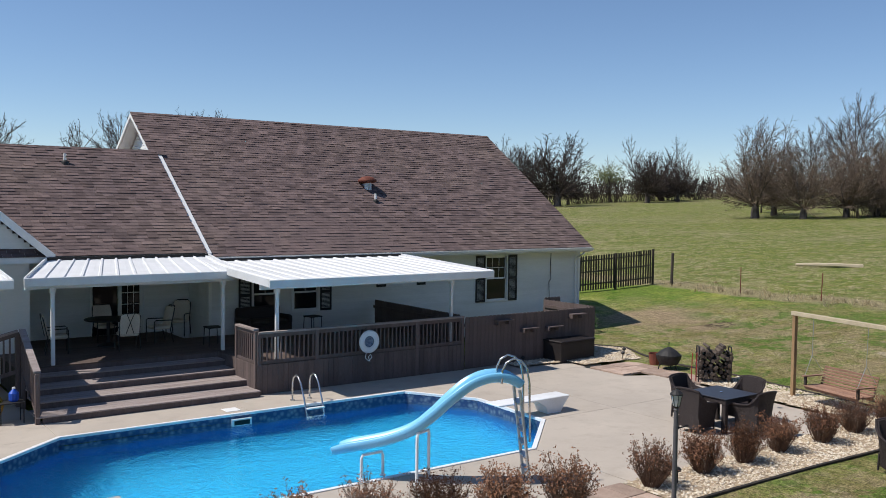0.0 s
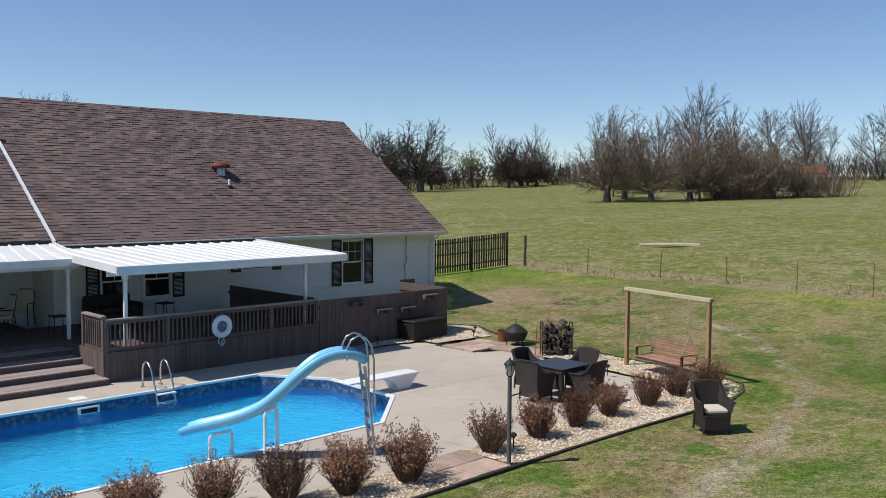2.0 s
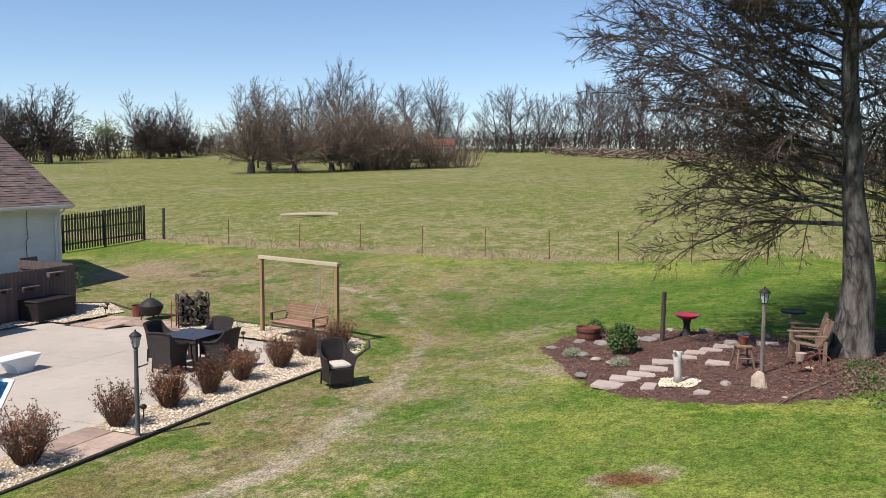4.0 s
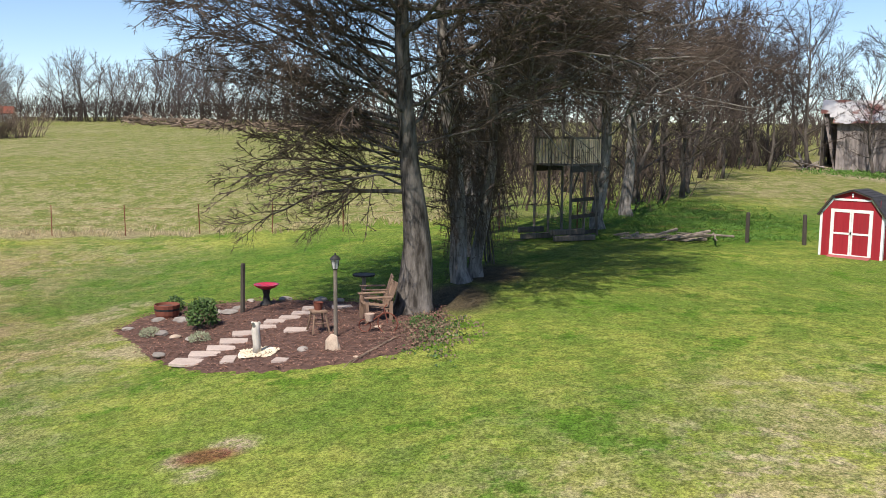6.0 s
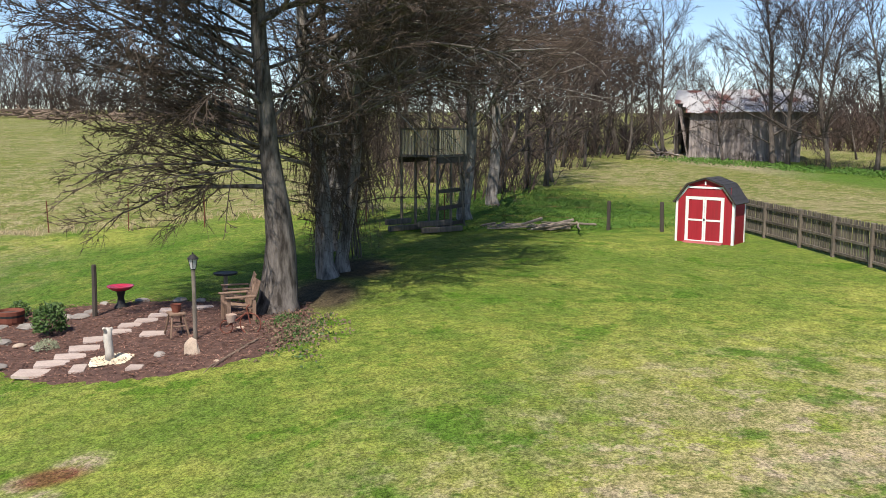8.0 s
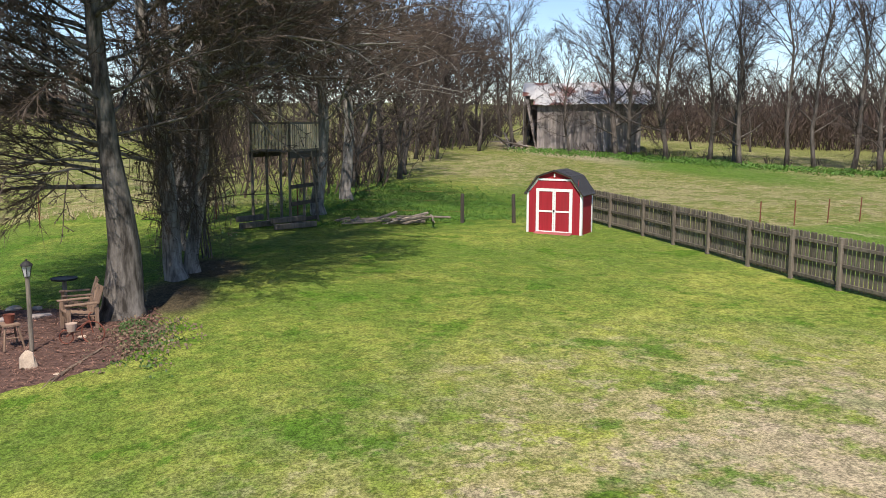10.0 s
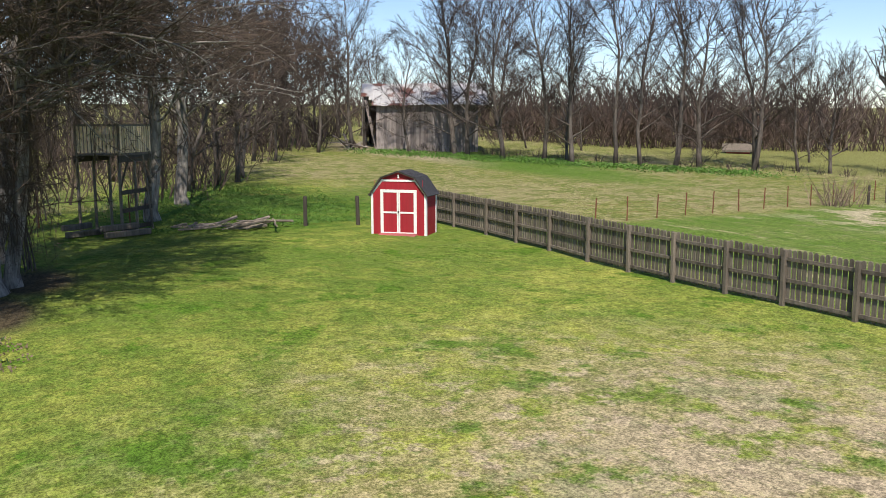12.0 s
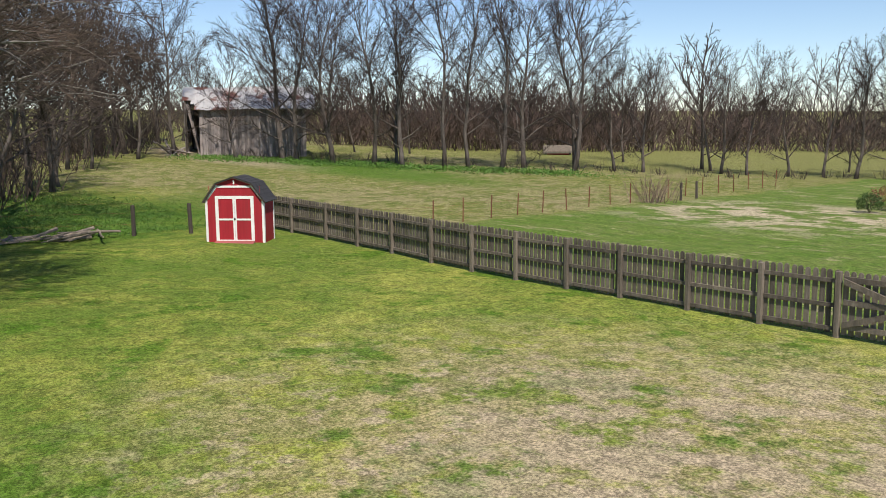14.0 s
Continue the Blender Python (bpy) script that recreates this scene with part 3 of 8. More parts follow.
def shingles(root, u0, u1, v0, v1, z0, seed, near, name="roof", right_cut=None):
    """Courses of overlapping tabs on a slope that rises with v; the nearest tabs are pieces of their own."""
    rng = random.Random(seed)
    slope = math.atan(PITCH)
    course = 0.145
    rows = int((v1 - v0) / math.cos(slope) / course) + 1
    rest, singles = Mesh(), []
    cs, sn = math.cos(slope), math.sin(slope)
    for r in range(rows):
        s0 = r * course
        x = u0 - rng.random() * 0.3
        while x < u1:
            w = rng.choice((0.22, 0.3, 0.3, 0.36))
            a, b2 = max(x, u0), min(x + w - 0.006, u1)
            x += w
            if b2 - a < 0.03:
                continue
            s1 = min(s0 + course * 1.25, (v1 - v0) / cs)
            if s1 <= s0:
                continue
            t0, t1 = rng.choice((0.014, 0.02, 0.03)), 0.006
            drop = rng.uniform(0, 0.008)
            p = lambda s, h: (v0 + (s - drop) * cs - h * sn, z0 + (s - drop) * sn + h * cs)
            y0, za = p(s0, 0.002)
            y0t, zat = p(s0, t0)
            y1, zb = p(s1, t1)
            vs = [(a, y0, za), (b2, y0, za), (a, y0t, zat), (b2, y0t, zat), (a, y1, zb), (b2, y1, zb)]
            fs = [(0, 1, 3, 2), (2, 3, 5, 4), (0, 2, 4), (1, 5, 3)]
            if near and len(singles) < 300 and near[0] < a < near[1] and r < near[2]:
                singles.append((vs, fs))
            else:
                rest.add(vs, fs)
    covering = part("shingle_field", rest, shingle_mat, root, "brown asphalt shingles")
    tagged(covering, kind="stuff")
    return singles


def roof_body(root, u0, u1, v0, vr, v1, z0, th=0.16):
    zr = z0 + (vr - v0) * PITCH
    mm = Mesh()
    prof = [(v0, z0 - 0.01), (vr, zr - 0.01), (v1, z0 - 0.01), (v1, z0 - th), (vr, zr - th - 0.03), (v0, z0 - th)]
    mm.loft([[(u1, y, z) for y, z in prof], [(u0, y, z) for y, z in prof]])
    return part("roof_deck", mm, trim_white, root)


roof = part("roof", Mesh().box(9.75, 24.72, 36.0, 37.4, 3.05, 3.09), shingle_mat, house, "brown asphalt shingle gable roof")
roof_body(roof, 9.50, 24.84, 24.5, RIDGE, 37.5, 3.09)
back = Mesh()
back.add([(9.6, 37.52, 3.09), (24.86, 37.52, 3.09), (24.86, RIDGE, RIDGE_Z), (9.6, RIDGE, RIDGE_Z)], [(0, 1, 2, 3)])
part("back_slope", back, shingle_mat, roof)
shingle_pieces = shingles(roof, 9.44, 24.88, 24.47, RIDGE + 0.02, 3.09, 3, (10.5, 17.5, 14))
cap = Mesh()
for i in range(76):
    x = 9.66 + i * 0.2
    cap.add([(x + q, RIDGE + w, RIDGE_Z + h - q / 18) for q in (0, 0.27) for w, h in ((-0.16, -0.09), (0.0, 0.04), (0.16, -0.09))], [(0, 3, 4, 1), (1, 4, 5, 2), (0, 1, 2)])
part("ridge_cap", cap, shingle_mat, roof)
low_roof = part("lower_roof", Mesh().box(-9.5, 9.5, 32.2, 33.0, 3.14, 3.18), shingle_mat, house, "lower brown shingle roof")
roof_body(low_roof, -10.0, 9.75, 24.5, 28.84, 33.18, 3.2)
back = Mesh()
back.add([(-10, 33.2, 3.2), (9.7, 33.2, 3.2), (9.7, 28.84, 6.21), (-10, 28.84, 6.21)], [(0, 1, 2, 3)])
part("back_slope", back, shingle_mat, low_roof)
shingles(low_roof, 1.5, 9.60, 24.47, 28.86, 3.2, 5, None)
cap = Mesh()
for i in range(42):
    x = 1.4 + i * 0.2
    cap.add([(x + q, 28.84 + w, 6.22 + h - q / 18) for q in (0, 0.27) for w, h in ((-0.16, -0.09), (0.0, 0.04), (0.16, -0.09))], [(0, 3, 4, 1), (1, 4, 5, 2), (0, 1, 2)])
part("ridge_cap", cap, shingle_mat, low_roof)
# rake boards, fascia and gutters
for u in (9.48, 24.845):
    for s, v0, v1 in ((1, 24.48, RIDGE), (-1, RIDGE, 37.5)):
        rake = Mesh()
        z0, z1 = (eave_z(v0), eave_z(v1)) if s > 0 else (eave_z(RIDGE), eave_z(24.5))
        rake.loft([[(u - 0.02, v0, z0 - 0.15), (u + 0.02, v0, z0 - 0.15), (u + 0.02, v0, z0 - 0.012), (u - 0.02, v0, z0 - 0.012)],
                   [(u - 0.02, v1, z1 - 0.15), (u + 0.02, v1, z1 - 0.15), (u + 0.02, v1, z1 - 0.012), (u - 0.02, v1, z1 - 0.012)]])
        part("rake_board", rake, trim_white, roof, "white rake board")
gut = Mesh()
gp = [(24.5, 2.95), (24.40, 2.95), (24.37, 3.0), (24.36, 3.06), (24.375, 3.06), (24.39, 3.0), (24.41, 2.965), (24.5, 2.965)]
gut.loft([[(9.62, y, z) for y, z in gp], [(24.86, y, z) for y, z in gp]])
part("gutter", gut, trim_white, roof, "white aluminium gutter")
sof = Mesh().box(9.7, 24.75, 24.47, 25.0, 2.91, 2.93)
part("soffit", sof, trim_white, roof)


def siding_wall(name, u0, u1, v, z0, z1, holes=(), face=-1, along="u"):
    """Lap boards over a thick wall with openings; holes are u0, u1, z0, z1."""
    body = Mesh()
    xs = sorted({u0, u1, *[h[0] for h in holes], *[h[1] for h in holes]})
    th = 0.16
    put = (lambda m, a, b, c, d, e, f: m.box(a, b, min(c, d), max(c, d), e, f)) if along == "u" else (lambda m, a, b, c, d, e, f: m.box(min(c, d), max(c, d), a, b, e, f))
    for a, b in zip(xs[:-1], xs[1:]):
        cut = sorted([(h[2], h[3]) for h in holes if h[0] <= a + 1e-6 and h[1] >= b - 1e-6])
        z = z0
        for lo, hi in cut + [(z1, z1)]:
            if lo - z > 1e-4:
                put(body, a, b, v - face * 0.012, v - face * th, z, lo)
            z = max(z, hi)
    wall = part(name, body, siding_white, house, "white vinyl lap siding")
    lap, z = 0.115, z0
    while z < z1 - 0.01:
        zt = min(z + lap, z1)
        spans = [(u0, u1)]
        for h in holes:
            if h[2] < zt - 0.01 and h[3] > z + 0.01:
                spans = [q for s in spans for q in ((s[0], min(s[1], h[0])), (max(s[0], h[1]), s[1])) if q[1] - q[0] > 0.01]
        for a, b in spans:
            mm = Mesh()
            ring = [(v + face * 0.016, z + 0.004), (v - face * 0.01, z + 0.004), (v - face * 0.01, zt), (v + face * 0.002, zt)]
            if along == "u":
                mm.loft([[(a, y, q) for y, q in ring], [(b, y, q) for y, q in ring]])
            else:
                mm.loft([[(y, a, q) for y, q in ring], [(y, b, q) for y, q in ring]])
            part("siding_board", mm, siding_white, wall)
        z = zt
    return wall


def window(parent_name, u0, u1, z0, z1, v, shutters=0.42, grid=(3, 2), sides=(1, 1)):
    """A double-hung window with frame, sashes, bars and louvred shutters, in a wall that faces -v."""
    w = part(parent_name, Mesh().box(u0 + 0.01, u1 - 0.01, v + 0.09, v + 0.095, z0, z1), glass_dark, house, "double-hung window with white frame")
    fr = Mesh()
    t = 0.06
    for a, b, c, d in ((u0 - t, u0, z0 - t, z1 + t), (u1, u1 + t, z0 - t, z1 + t), (u0, u1, z1, z1 + t), (u0, u1, z0 - t, z0)):
        fr.box(a, b, v - 0.035, v + 0.06, c, d)
    part("frame", fr, trim_white, w, "white vinyl frame")
    zm = (z0 + z1) / 2
    for lo, hi, y, bars in ((zm - 0.02, z1, v + 0.045, True), (z0, zm + 0.02, v + 0.015, False)):
        s = Mesh()
        for a, b, c, d in ((u0, u0 + 0.045, lo, hi), (u1 - 0.045, u1, lo, hi), (u0, u1, hi - 0.045, hi), (u0, u1, lo, lo + 0.045)):
            s.box(a, b, y - 0.012, y + 0.012, c, d)
        if bars:
            for i in range(1, grid[0]):
                x = u0 + (u1 - u0) * i / grid[0]
                s.box(x - 0.009, x + 0.009, y - 0.006, y + 0.006, lo, hi)
            for i in range(1, grid[1]):
                q = lo + (hi - lo) * i / grid[1]
                s.box(u0, u1, y - 0.006, y + 0.006, q - 0.009, q + 0.009)
        part("sash", s, trim_white, w)
        part("pane", Mesh().box(u0 + 0.04, u1 - 0.04, y - 0.003, y + 0.003, lo + 0.04, hi - 0.04), glass_dark, w)
    for side, on in zip((-1, 1), sides):
        if not on:
            continue
        a = u0 - t - shutters if side < 0 else u1 + t
        s = Mesh()
        for x0, x1, c, d in ((a, a + 0.05, z0 - 0.05, z1 + 0.05), (a + shutters - 0.05, a + shutters, z0 - 0.05, z1 + 0.05)):
            s.box(x0, x1, v - 0.05, v - 0.018, c, d)
        for c in (z0 - 0.05, zm - 0.04, z1 - 0.03):
            s.box(a + 0.05, a + shutters - 0.05, v - 0.05, v - 0.018, c, c + 0.08)
        q = z0 + 0.05
        while q < z1 - 0.06:
            s.box(a + 0.05, a + shutters - 0.05, v - 0.04, v - 0.02, q, q + 0.022)
            q += 0.04
        part("shutter", s, black_shutter, w, "black louvred shutter")
    return w


FLOOR = 0.75
win_main = (20.12, 21.06, 1.24, 2.80)
win_b = (12.55, 13.40, 1.34, 2.45)
win_c = (11.22, 12.05, 1.34, 2.45)
win_s = (15.95, 17.05, 1.98, 2.40)
siding_wall("wall_north", 9.9, 24.7, 25.0, 0.0, 2.93, [win_main, win_b, win_c, win_s])
window("window", *win_main, 25.0)
window("window", *win_b, 25.0, 0.40, (2, 1), (0, 1))
window("window", *win_c, 25.0, 0.40, (2, 1), (1, 0))
window("window", *win_s, 25.0, 0.36, (3, 1), (1, 1))
siding_wall("wall_west", 25.0, 26.7, 9.9, 0.0, 3.2, [], -1, "v")
siding_wall("wall_east", 25.0, 37.0, 24.7, 0.0, 2.95, [], 1, "v")
siding_wall("wall_porch", -9.5, 9.9, 26.7, 0.0, 3.3, [(7.0, 8.55, FLOOR, FLOOR + 2.05)])
part("wall_back", Mesh().box(-9.5, 24.7, 36.8, 36.96, 0, 2.95), siding_white, house)
for u, f in ((9.9, -1), (24.7, 1)):
    gab = Mesh()
    for i in range(38):
        z = 2.95 + i * 0.115
        v0 = 24.5 + (z + 0.02 - 2.92) / PITCH
        if v0 > RIDGE - 0.1:
            break
        a, b = max(25.0, v0 + 0.2), min(37.0, 2 * RIDGE - v0 - 0.2)
        if b - a > 0.1:
            gab.loft([[(u + f * 0.016, y, z + 0.004), (u - f * 0.05, y, z + 0.004), (u - f * 0.05, y, z + 0.115), (u + f * 0.002, y, z + 0.115)] for y in (a, b)])
    part("gable_siding", gab, siding_white, house, "white siding in the gable")
for u in (9.9, 24.7):
    part("corner_trim", Mesh().box(u - 0.06, u + 0.03, 24.965, 25.06, 0, 2.92), trim_white, house)
spout = Mesh().tube([(24.45, 24.43, 2.97), (24.45, 24.5, 2.85), (24.45, 24.9, 2.65), (24.45, 24.93, 2.55), (24.45, 24.93, 0.9)], 0.035, 6)
part("downspout", spout, trim_white, house)
cable = Mesh().tube([(23.2, 24.95, 2.9), (23.18, 24.955, 2.3), (23.22, 24.955, 1.9), (23.12, 24.955, 1.8), (23.15, 24.955, 1.2)], 0.012, 5)
part("cable", cable, dark_metal, house)

# porch doors
door = part("door", Mesh().box(7.0, 7.05, 26.66, 26.8, FLOOR, FLOOR + 2.05), trim_white, house, "glazed patio door standing half open")
fr = Mesh()
for a, b, c, d in ((8.5, 8.55, FLOOR, FLOOR + 2.05), (7.05, 8.5, FLOOR + 2.0, FLOOR + 2.05)):
    fr.box(a, b, 26.66, 26.8, c, d)
part("frame", fr, trim_white, door)
leaf = Mesh()
for a, b, c, d in ((7.78, 7.88, FLOOR, FLOOR + 2.0), (8.4, 8.5, FLOOR, FLOOR + 2.0), (7.88, 8.4, FLOOR + 1.88, FLOOR + 2.0), (7.88, 8.4, FLOOR, FLOOR + 0.2)):
    leaf.box(a, b, 26.7, 26.74, c, d)
for i in (1, 2):
    leaf.box(7.88 + 0.52 * i / 3 - 0.01, 7.88 + 0.52 * i / 3 + 0.01, 26.705, 26.735, FLOOR + 0.2, FLOOR + 1.88)
for i in range(1, 5):
    leaf.box(7.88, 8.4, 26.706, 26.734, FLOOR + 0.2 + 1.68 * i / 5 - 0.01, FLOOR + 0.2 + 1.68 * i / 5 + 0.01)
part("leaf", leaf, trim_white, door, "white door leaf with glazing bars")
part("pane", Mesh().box(7.88, 8.4, 26.718, 26.722, FLOOR + 0.2, FLOOR + 1.88), glass_dark, door)
part("screen", Mesh().box(7.05, 7.78, 26.76, 26.77, FLOOR, FLOOR + 2.0), glass_dark, door, "dark insect screen")

# front gable beside the porch
WU, WH = -0.7, 6.25
wing = part("wing_wall", Mesh().box(WU - 5.7, WU + 5.7, 24.75, 24.9, 0, 3.15), siding_white, house, "white siding of the front wing")
for i in range(48):
    z = 3.1 + i * 0.115
    h = WH - 0.15 - (z - 3.1) / 0.87
    if h < 0.2:
        break
    part("gable_board", Mesh().loft([[(x, 24.72, z), (x, 24.8, z), (x, 24.8, z + 0.115), (x, 24.735, z + 0.115)] for x in (WU - h, WU + h)]), siding_white, wing)
for s in (-1, 1):
    x0, x1, z0, z1 = WU + s * WH, WU, 3.12, 3.12 + WH * 0.87
    part("wing_roof", Mesh().loft([[(x0, y, z0), (x1, y, z1), (x1, y, z1 + 0.12), (x0, y, z0 + 0.12)] for y in (24.45, 31.0)]), shingle_mat, house, "brown shingle roof of the front wing")
    part("rake_board", Mesh().loft([[(x0, y, z0 - 0.1), (x1, y, z1 - 0.1), (x1, y, z1 + 0.14), (x0, y, z0 + 0.14)] for y in (24.40, 24.44)]), trim_white, house, "white rake board")

# roof vents
rv = thing("roof_vent", (16.68, 27.5, 5.17), label="rust-red round turbine vent cap on the roof", category="roof vent")
part("base", Mesh().lathe([(0.17, -0.12), (0.15, 0.2)], 16), alu, rv)
part("cap", Mesh().lathe([(0.24, 0.2), (0.33, 0.24), (0.33, 0.3), (0.2, 0.4), (0.05, 0.44)], 20), rust, rv, "rust-red domed cap", True)
for at, lab in (((16.61, 26.81, 4.69), "grey"), ((6.68, 28.12, 5.71), "pale")):
    pv = thing("vent_pipe", at, label=lab + " plumbing vent pipe through the shingles", category="vent pipe")
    part("flashing", Mesh().lathe([(0.14, -0.1), (0.1, 0.06), (0.06, 0.1)], 12), dark_metal, pv)
    part("pipe", Mesh().lathe([(0.045, 0.0), (0.045, 0.3)], 12), trim_white, pv)


# ---- patio covers ----
def patio_cover(u0, u1, vf, zf, vb, zb, posts, label, skew=0.0):
    root = thing("patio_cover", (0, 0, 0), label=label, category="patio cover")
    n = int((u1 - u0) / 0.40)
    w = (u1 - u0) / n
    prof = []
    for i in range(n):
        x = u0 + i * w
        prof += [(x, 0.0), (x + w * 0.40, 0.006), (x + w * 0.72, 0.0), (x + w * 0.78, 0.034), (x + w * 0.90, 0.034), (x + w * 0.96, 0.0)]
    prof.append((u1, 0.0))
    back = lambda x: x + skew * (u1 - x) / (u1 - u0)
    pan = Mesh()
    top = [[(x, vf, zf + h) for x, h in prof], [(back(x), vb, zb + h) for x, h in prof]]
    pan.loft(top, False, False, None, False)
    pan.loft([[(x, y, z - 0.012) for x, y, z in top[0]], [(x, y, z - 0.012) for x, y, z in top[1]]], False, False, None, False)
    part("roof_panel", pan, cover_white, root, "white ribbed metal panels")
    part("fascia", Mesh().cbox((u0 + u1) / 2, vf - 0.03, zf - 0.03, u1 - u0 + 0.06, 0.06, 0.2, None, 0.012), cover_white, root, "white fascia gutter")
    for x, xb in ((u0 - 0.03, back(u0) - 0.03), (u1, u1)):
        part("side_trim", Mesh().loft([[(q, y, z - 0.10), (q + 0.03, y, z - 0.10), (q + 0.03, y, z + 0.085), (q, y, z + 0.085)] for q, y, z in ((x, vf, zf), (xb, vb, zb))]), cover_white, root)
    # dark strip added in place of the shaded gaps behind the panels
    part("back_channel", Mesh().box(back(u0), u1, vb - 0.01, vb + 0.03, zb - 0.08, zb + 0.082), dark_metal, root)
    part("beam", Mesh().box(u0 + 0.05, u1 - 0.05, posts[0][1] - 0.05, posts[0][1] + 0.05, zf - 0.22, zf - 0.06), cover_white, root)
    for x, y in posts:
        p = Mesh().cbox(x, y, (FLOOR + zf - 0.2) / 2, 0.085, 0.085, zf - 0.2 - FLOOR, None, 0.008)
        p.cbox(x, y, zf - 0.26, 0.13, 0.13, 0.12, None, 0.01)
        part("post", p, cover_white, root, "white square post")
    return root


patio_cover(4.39, 9.58, 22.22, 2.79, 24.36, 3.11, [(5.04, 22.50), (9.25, 22.50)], "white ribbed metal patio cover over the steps", 0.95)
patio_cover(9.25, 16.05, 19.65, 2.75, 24.34, 2.96, [(9.75, 20.3), (15.1, 20.3)], "white ribbed metal patio cover over the raised deck")
patio_cover(-4.0, 3.95, 21.3, 2.84, 24.3, 3.08, [(3.4, 21.7), (-3.4, 21.7)], "white ribbed metal patio cover beside the front wing")

# ---- deck ----
deck = thing("deck", label="raised brown-stained timber deck with broad steps", category="deck")
def deck_boards(u0, u1, v0, v1, z):
    v = v0
    while v < v1 - 0.02:
        part("deck_board", Mesh().cbox((u0 + u1) / 2, min(v + 0.07, v1 - 0.01), z - 0.015, u1 - u0, 0.134, 0.03, None, 0.004), deck_floor, deck)
        v += 0.14
deck_boards(9.12, 15.42, 20.12, 25.0, FLOOR)
deck_boards(4.25, 9.12, 22.42, 26.7, FLOOR)
part("deck_frame", Mesh().box(9.16, 15.38, 20.2, 24.95, 0.0, FLOOR - 0.035).box(4.3, 9.16, 22.5, 26.6, 0, FLOOR - 0.035), dark_wood, deck)
steps = [(19.85, 0.15), (20.60, 0.30), (21.30, 0.45), (21.95, 0.60), (22.42, 0.75)]
for i, (v, z) in enumerate(steps):
    nx = steps[i + 1][0] if i + 1 < len(steps) else 22.46
    rise = Mesh().box(4.24, 9.11, v + 0.02, v + 0.05, z - 0.15, z - 0.03)
    part("riser", rise, deck_brown, deck)
    if i < 4:
        d = (nx - v + 0.04) / 4
        for q in range(4):
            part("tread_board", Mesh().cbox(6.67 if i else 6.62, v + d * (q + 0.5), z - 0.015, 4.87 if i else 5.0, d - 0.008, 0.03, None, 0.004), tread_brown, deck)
u = 9.12
while u < 15.4:
    part("skirt_board", Mesh().cbox(u + 0.07, 20.09, 0.36, 0.136, 0.025, 0.72, None, 0.004), deck_brown, deck)
    u += 0.14
v = 20.1
while v < 22.4:
    part("skirt_board", Mesh().cbox(9.1, v + 0.07, 0.37, 0.025, 0.136, 0.74, None, 0.004), deck_brown, deck)
    v += 0.14


def railing(name, a, b, z0a, z0b, height, posts, label, skip=0.12):
    """A run of posts, two rails, a cap and balusters from a to b."""
    root = thing(name, label=label, category="railing")
    A, B = Vector((*a, 0)), Vector((*b, 0))
    L = (B - A).length
    ang = math.degrees(math.atan2(B.y - A.y, B.x - A.x))
    zf = lambda s: z0a + (z0b - z0a) * s / L
    for nm, lo, hi, w in (("cap_rail", height - 0.045, height, 0.14), ("top_rail", height - 0.14, height - 0.05, 0.04), ("bottom_rail", 0.06, 0.14, 0.04)):
        mm = Mesh().loft([[(s, -w / 2, zf(s) + lo), (s, w / 2, zf(s) + lo), (s, w / 2, zf(s) + hi), (s, -w / 2, zf(s) + hi)] for s in (0, L)], True, True, pose(A.x, A.y, 0, 0, 0, ang))
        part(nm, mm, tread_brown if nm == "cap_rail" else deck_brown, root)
    for s in posts:
        q = A + (B - A) * (s / L)
        part("post", Mesh().cbox(0, 0, (height - 0.05) / 2 - 0.35, 0.095, 0.095, height + 0.65, pose(q.x, q.y, zf(s), 0, 0, ang), 0.006), deck_brown, root)
    s = skip
    bal = {}
    while s < L - 0.05:
        if min(abs(s - q) for q in posts) > 0.07:
            me = bal.setdefault("m", Mesh().cbox(0, 0, height / 2, 0.036, 0.036, height - 0.2, None, 0.004).data("baluster"))
            o = part("baluster", me, deck_brown, root)
            q = A + (B - A) * (s / L)
            o.matrix_basis = pose(q.x, q.y, zf(s), 0, 0, ang)
        s += 0.125
    return root


railing("deck_railing", (9.16, 20.13), (15.4, 20.13), 0.68, 0.68, 0.84, [0.02, 1.6, 3.1, 4.65, 6.2], "brown-stained deck railing with square balusters facing the pool")
railing("deck_railing", (9.14, 20.16), (9.14, 21.3), 0.68, 0.68, 0.92, [0.0, 1.14], "short brown-stained railing beside the steps")
railing("stair_railing", (4.15, 19.92), (4.2, 21.6), 0.05, 0.72, 1.06, [0.0, 1.65], "brown-stained stair railing with sloping cap rail")
railing("stair_railing", (1.2, 21.5), (4.1, 21.6), 0.0, 0.75, 1.02, [0.0, 1.5, 2.9], "brown-stained railing along the lower deck")

